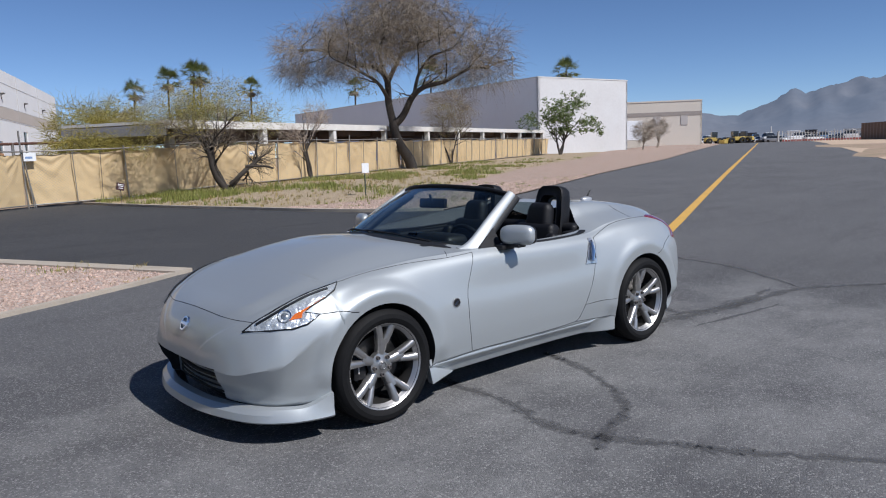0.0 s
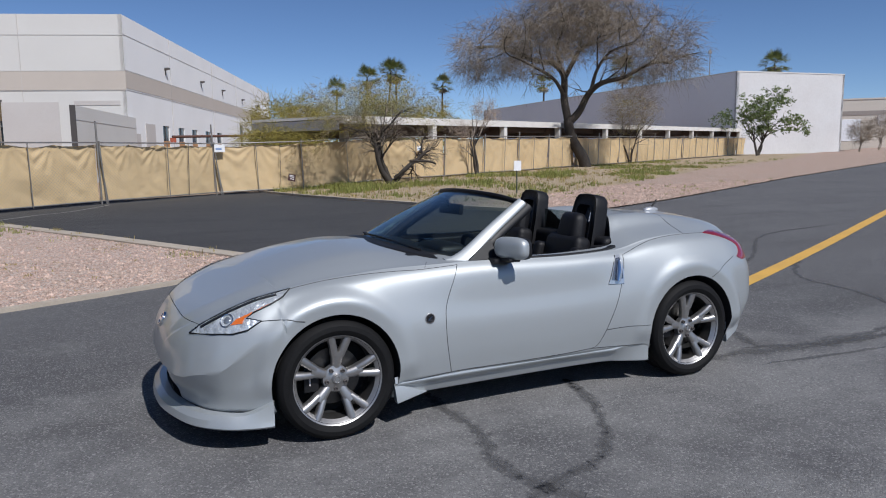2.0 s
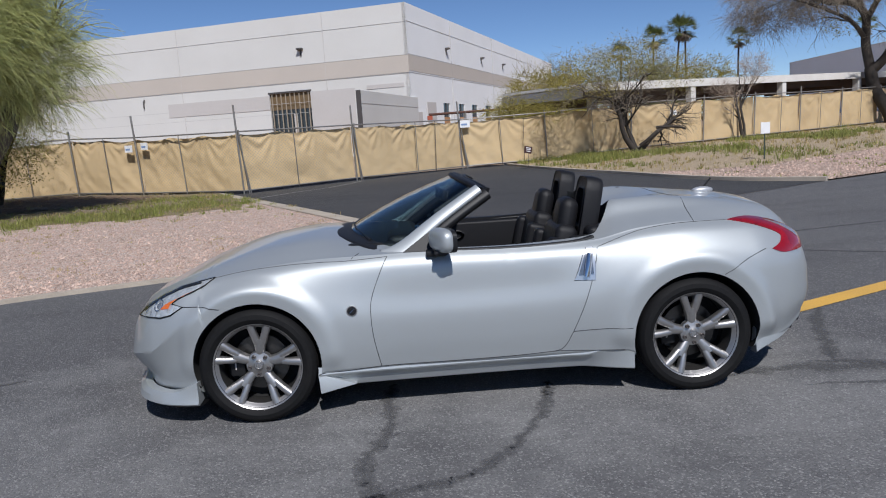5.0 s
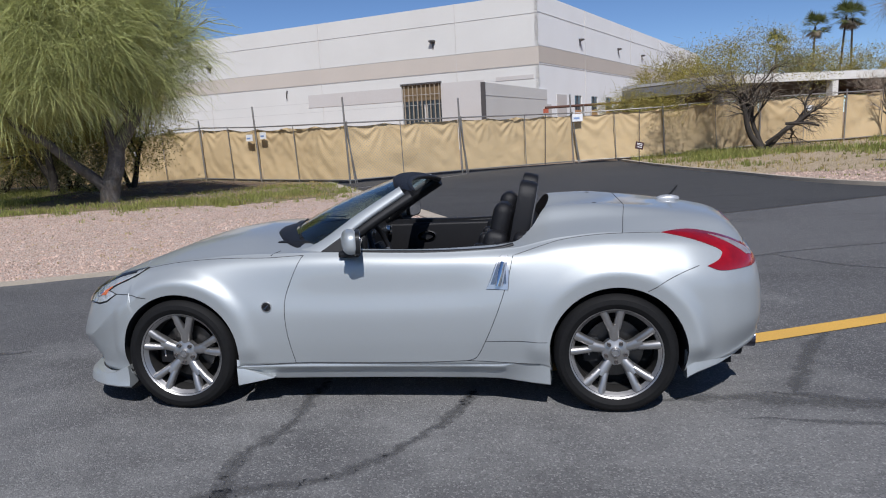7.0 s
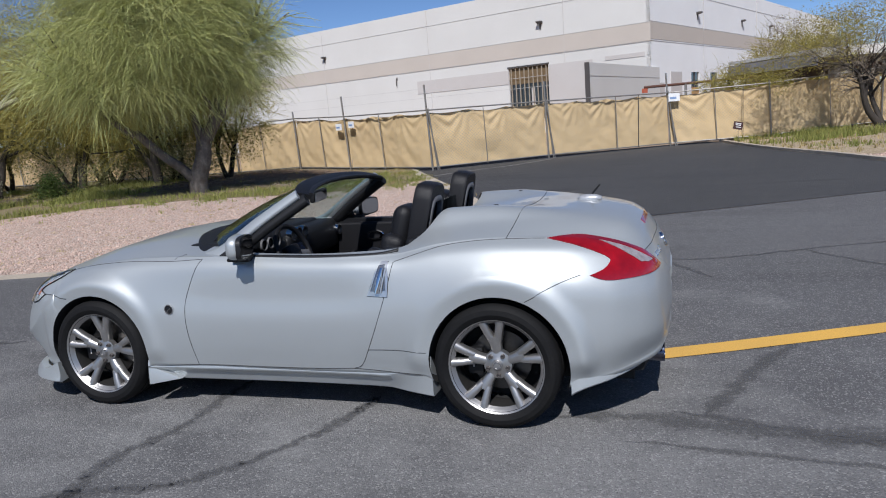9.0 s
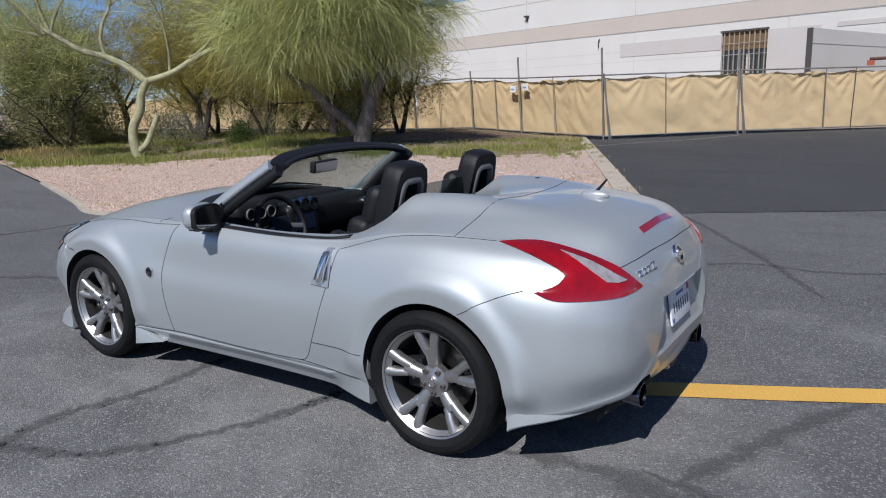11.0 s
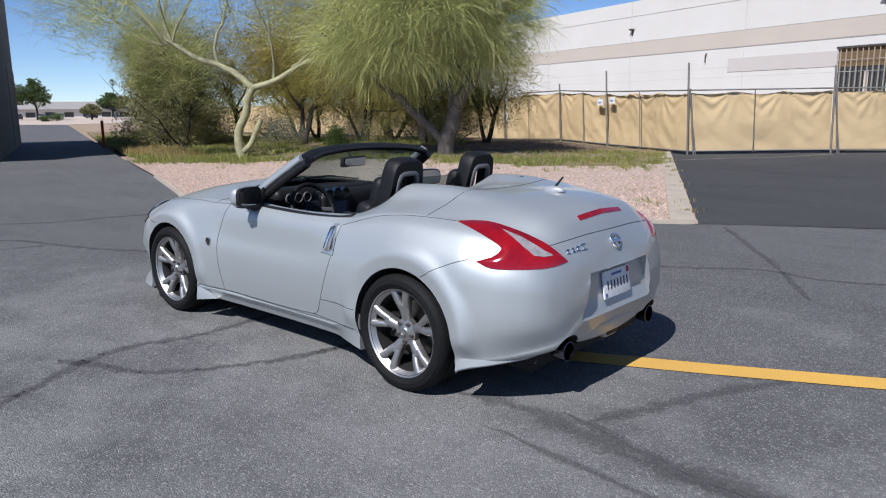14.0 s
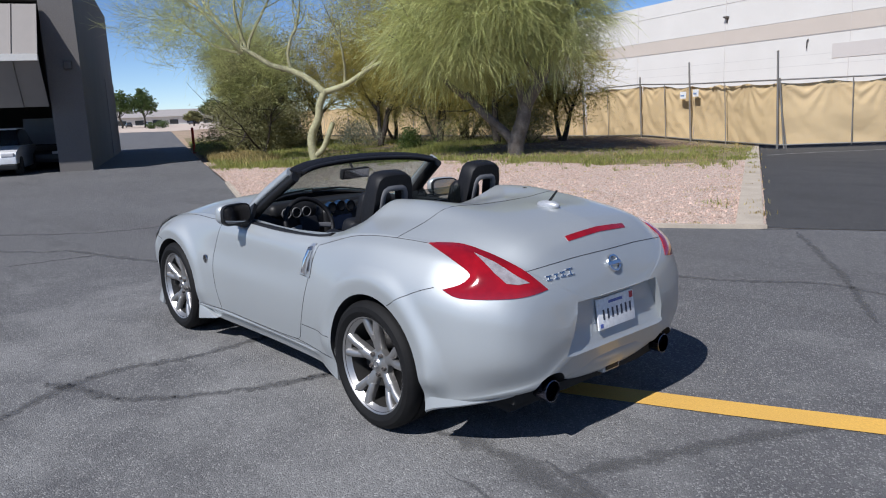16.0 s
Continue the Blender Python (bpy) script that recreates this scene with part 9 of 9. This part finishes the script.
def far_car(p, rz, paint_far, tall=1.5, length=4.5, label="", name="parked_car", group="cars parked far off"):
    """A plain car: shaped body, glass house, wheels, lamps."""
    c = thing(name, label or "car parked far off at the road's end", "car", p, group, rz=rz)
    L, h = length / 2, tall
    prof = [(-L, 0.3), (-L, 0.55 * h), (-L * 0.93, 0.62 * h), (L * 0.45, 0.64 * h), (L * 0.9, 0.52 * h), (L, 0.42 * h), (L, 0.28), (L * 0.7, 0.22), (-L * 0.8, 0.22)]
    house = [(-L * 0.86, 0.6 * h), (-L * 0.72, 0.96 * h), (-L * 0.4, h), (L * 0.05, 0.98 * h), (L * 0.45, 0.62 * h)]
    for nm, pr, w0, w1, mt in (("body", prof, 0.88, 0.88, paint_far), ("glass_house", house, 0.84, 0.64, M_car_glass)):
        bm = bmesh.new()
        zz = [q[1] for q in pr]
        wid = lambda z: w0 + (w1 - w0) * (z - min(zz)) / (max(zz) - min(zz))
        sides = [[bm.verts.new((x, sgn * wid(z), z)) for x, z in pr] for sgn in (-1, 1)]
        bm.faces.new(sides[0])
        bm.faces.new(sides[1][::-1])
        for k in range(len(pr)):
            k2 = (k + 1) % len(pr)
            bm.faces.new([sides[0][k2], sides[0][k], sides[1][k], sides[1][k2]])
        bmesh.ops.recalc_face_normals(bm, faces=bm.faces)
        bmesh.ops.bevel(bm, geom=list(bm.edges), offset=0.05, segments=2, affect="EDGES", profile=0.6)
        part(nm, bm, mt, c, sharp=45)
    bm = bmesh.new()
    box_bm(bm, (-L * 0.7, -0.63, 0.965 * h), (L * 0.03, 0.63, 1.012 * h), 0.03)
    part("roof", bm, paint_far, c, sharp=45)
    for x in (-L * 0.62, L * 0.62):
        for y in (-0.8, 0.8):
            vs, fs = lathe([(0.0, -0.1), (0.22, -0.1), (0.24, -0.115), (0.32, -0.11), (0.34, 0), (0.32, 0.11), (0.0, 0.1)], 20)
            from_lists("wheel", [Vector(v) + Vector((x, y, 0.34)) for v in vs], fs, M_tyre_far, c, sharp=40)
    for y in (-0.62, 0.62):
        bm = bmesh.new()
        box_bm(bm, (L * 0.86, y - 0.2, 0.42 * h), (L * 1.0 + 0.012, y + 0.2, 0.5 * h), 0.03)
        part("headlight", bm, surface("lamp_lens", (0.5, 0.5, 0.52), 0.1, spec=0.8), c)
    return c


for px, d, rz, mt in ((1222, 172, 20, M_bark_dry), (1268, 174, -160, M_yellow_m), (1305, 170, 30, M_yellow_m), (1322, 178, -20, M_yellow_m)):
    p = far_at(px, d)
    wheel_loader(p, rz + 117, mt)
PAINTS = [surface("far_paint_white", (0.7, 0.7, 0.7), 0.4), surface("far_paint_grey", (0.3, 0.31, 0.33), 0.4), surface("far_paint_blue", (0.12, 0.2, 0.32), 0.4), surface("far_paint_black", (0.03, 0.03, 0.035), 0.4)]
rng = random.Random(12)
for i, px in enumerate((1244, 1252, 1286, 1336, 1345, 1356, 1364, 1372, 1379, 1388, 1418, 1436, 1446, 1462, 1474, 1490, 1503, 1515)):
    far_car(far_at(px, rng.uniform(184, 215)), rng.uniform(0, 360), PAINTS[(0, 0, 1, 0, 2, 0, 3, 0, 1)[i % 9]], 1.6 + 0.7 * (i % 3 == 1))
def box_trailer(p, lo, hi, mt, label):
    t = thing("box_trailer", label, "trailer", p, "trailers at the airfield", rz=115)
    w = (hi - lo) * 0.115
    bm = bmesh.new()
    box_bm(bm, (-w / 2, -1.2, 0.6), (w / 2, 1.2, 2.9), 0.06)
    part("body", bm, mt, t)
    for x in (-w * 0.32, w * 0.3):
        for y in (-1.0, 1.0):
            vs, fs = lathe([(0.0, -0.14), (0.45, -0.14), (0.5, 0), (0.45, 0.14), (0.0, 0.14)], 14)
            from_lists("wheel", [Vector(v) + Vector((x, y, 0.5)) for v in vs], fs, M_tyre_far, t)


box_trailer(far_at(1330, 222), 1310, 1350, PAINTS[3], "long black box trailer parked on the airfield")
box_trailer(far_at(1442, 205), 1428, 1452, PAINTS[3], "black box trailer parked behind a fence")
box_trailer(far_at(1412, 210), 1396, 1424, PAINTS[0], "white box trailer parked behind a fence")
box_trailer(far_at(1512, 212), 1496, 1528, PAINTS[1], "grey box trailer parked behind a fence")
yard_fence = thing("yard_fence", "pale post fence with a red barrier along its foot", "fence")
M_fpost = surface("far_fence_post", (0.55, 0.53, 0.5), 0.7)
prev = None
for px in range(1392, 1530, 5):
    p = far_at(px, 182)
    tube("post", [p - Vector((0, 0, 0.3)), p + Vector((0, 0, 2.2 + 0.3 * (px % 3 == 0)))], 0.07, M_fpost, yard_fence, 6)
    if prev:
        for z in (1.0, 2.0):
            tube("rail", [prev + Vector((0, 0, z)), p + Vector((0, 0, z))], 0.03, M_fpost, yard_fence, 4)
        bm = bmesh.new()
        d = p - prev
        box_bm(bm, (0, -0.05, 0.1), (d.length * 0.8, 0.05, 0.55), 0.02, pose(*prev, 0, 0, math.degrees(math.atan2(d.y, d.x))))
        part("barrier", bm, surface("barrier_red", (0.4, 0.12, 0.1), 0.7), yard_fence)
    prev = p
bwall = thing("sheet_fence", "brown corrugated metal fence beyond the road", "fence")
a, b = far_at(1526, 165), far_at(1720, 120)
nseg = 60
vs, fs = [], []
for i in range(nseg + 1):
    p = a.lerp(b, i / nseg) + Vector((0, 0.12 if i % 2 else 0, 0))
    zg = slope(p.x)
    vs += [(p.x, p.y, zg - 0.1), (p.x, p.y, zg + 3.1), (p.x + 0.1, p.y + 0.1, zg + 3.1), (p.x + 0.1, p.y + 0.1, zg - 0.1)]
    if i:
        o = (i - 1) * 4
        fs += [(o + k, o + 4 + k, o + 4 + (k + 1) % 4, o + (k + 1) % 4) for k in range(4)]
from_lists("sheet", vs, fs, surface("brown_sheet", (0.17, 0.1, 0.065), 0.7, vary=0.2, scale=0.4), bwall)
gate = thing("gate_post", "tall pale gate post at the road's end", "post", group="gate posts")
p = far_at(1385, 176)
tube("shaft", [p - Vector((0, 0, 0.3)), p + Vector((0, 0, 2.4))], 0.2, M_fpost, gate, 8)
mast = thing("light_mast", "thin light mast over the airfield", "mast")
p = far_at(1372, 200)
tube("shaft", [p, p + Vector((0, 0, 4.0))], 0.1, M_fpost, mast, 6)

# ---- the far end of the lane ----
M_pave = surface("pale_pavement", (0.5, 0.41, 0.34), 0.9, vary=0.1, scale=0.1, grain=3)
sheet("cross_street", [(-150, 57.6), (-168, 46), (-215, 20), (-420, -20), (-420, 260), (-260, 200), (-180, 110)], M_pave, 0.02, flat, 12, label="pale paved cross street at the lane's end", category="road")
for x, y, r in ((-192.5, 69.0, 1.1), (-193.0, 72.2, 1.5)):
    tree("round_hedge", "clipped round green hedge bush beside the street", (x, y, slope(x)), [([((0.3, 0, 1), r * 0.6, 0.08), ((-0.3, 0.2, 1), r * 0.6, 0.08)], [(5, 50, 0.7, 0.12, 0.03, 4, 4, 0.5)], 0)], int(r * 10), M_bark, M_green, [],
         [([((0, 0, r * 0.75), (r * 1.3, r * 1.3, r * 0.8))], 2600, 0.12, M_green)], "bush", "clipped hedges at the lane's end")
for x, y, h, w, mt in ((-224, 72, 11.5, 5.6, M_green), (-222, 78, 12.0, 4.6, M_green), (-206, 86.5, 4.5, 3.0, M_olive), (-232, 66, 10.0, 5.0, M_green), (-262, 118, 9.0, 5.5, M_green), (-280, 132, 8.0, 5.0, M_olive)):
    tree("street_tree", "tall dark green tree beside the far street", (x, y, slope(x)), [([((0.1, 0, 1), h * 0.45, 0.3), ((-0.3, 0.2, 1), h * 0.42, 0.22)], LIMB3, 1)], int(h * 10 + x), M_bark, M_green, [],
         [([((0, 0, h * 0.66), (w * 0.8, w * 0.8, h * 0.28)), ((w * 0.4, w * 0.3, h * 0.52), (w * 0.6, w * 0.6, h * 0.2)), ((-w * 0.4, -w * 0.3, h * 0.56), (w * 0.55, w * 0.55, h * 0.2)), ((0, 0, h * 0.85), (w * 0.5, w * 0.5, h * 0.14))], 9000, 0.26, mt)], group="trees at the lane's end")
house = thing("far_house", "long low white house with a grey roof", "house")
hm = pose(-268, 108, slope(-268), 0, 0, 68)
for nm, lo, hi, mt in (("wall", (-24, 0, -0.5), (22, 12, 3.0), M_white), ("band", (-24.2, -0.08, 2.0), (22.2, 0.0, 2.6), M_white)):
    bm = bmesh.new()
    box_bm(bm, lo, hi, 0, hm)
    part(nm, bm, mt, house)
bm = bmesh.new()
vs = box_bm(bm, (-25, -1.2, 3.0), (23, 13, 5.6), 0)
for v in vs:
    if v.co.z > 4:
        v.co.y = 6 + (v.co.y - 6) * 0.05
bmesh.ops.transform(bm, matrix=hm, verts=bm.verts)
part("roof", bm, surface("grey_shingle", (0.3, 0.28, 0.27), 0.9), house)
for i in range(7):
    bm = bmesh.new()
    box_bm(bm, (-22 + i * 6, -0.06, 0.2), (-19 + i * 6, 0.02, 1.9), 0, hm)
    part("window", bm, M_car_glass, house)
for i, (x, y) in enumerate(((-243, 74), (-242, 80), (-241, 86), (-243, 91), (-240, 101))):
    far_car((x, y, slope(x)), 160 + i * 7, PAINTS[(0, 3, 0, 1, 3)[i]], 1.6, group="cars parked at the lane's end", label="car parked by the low white house")
for x, y, top, r in ((-330, 158, 13, 2.2), (-350, 160, 14, 2.2), (-322, 172, 10, 2.0)):
    palm(x, y, top, r, int(-x))

# ---- vehicles in the workshop ----
suv = far_car((-27.1, 2.84, slope(-26)), -20.9, surface("pearl_white_paint", (0.72, 0.73, 0.75), 0.25, coat=0.6), 1.62, 4.7,
              "white sport utility vehicle parked in the workshop doorway", "white_suv", "")
bm = bmesh.new()
box_bm(bm, (1.5, -0.9, 0.24), (2.39, 0.9, 0.45), 0.06)
part("lower_bumper", bm, surface("black_plastic", (0.03, 0.03, 0.032), 0.5), suv)
dark = far_car((-30.2, 5.2, slope(-30)), -20.9, PAINTS[3], 1.45, 4.6, "dark car with its bonnet raised inside the workshop", "dark_car", "")
bm = bmesh.new()
box_bm(bm, (-0.02, -0.72, 0), (0.03, 0.72, 1.15), 0.02, pose(0.9, 0, 0.95, 0, -24, 0))
part("bonnet", bm, surface("bonnet_underside", (0.32, 0.33, 0.34), 0.5, vary=0.1), dark, "raised grey bonnet")
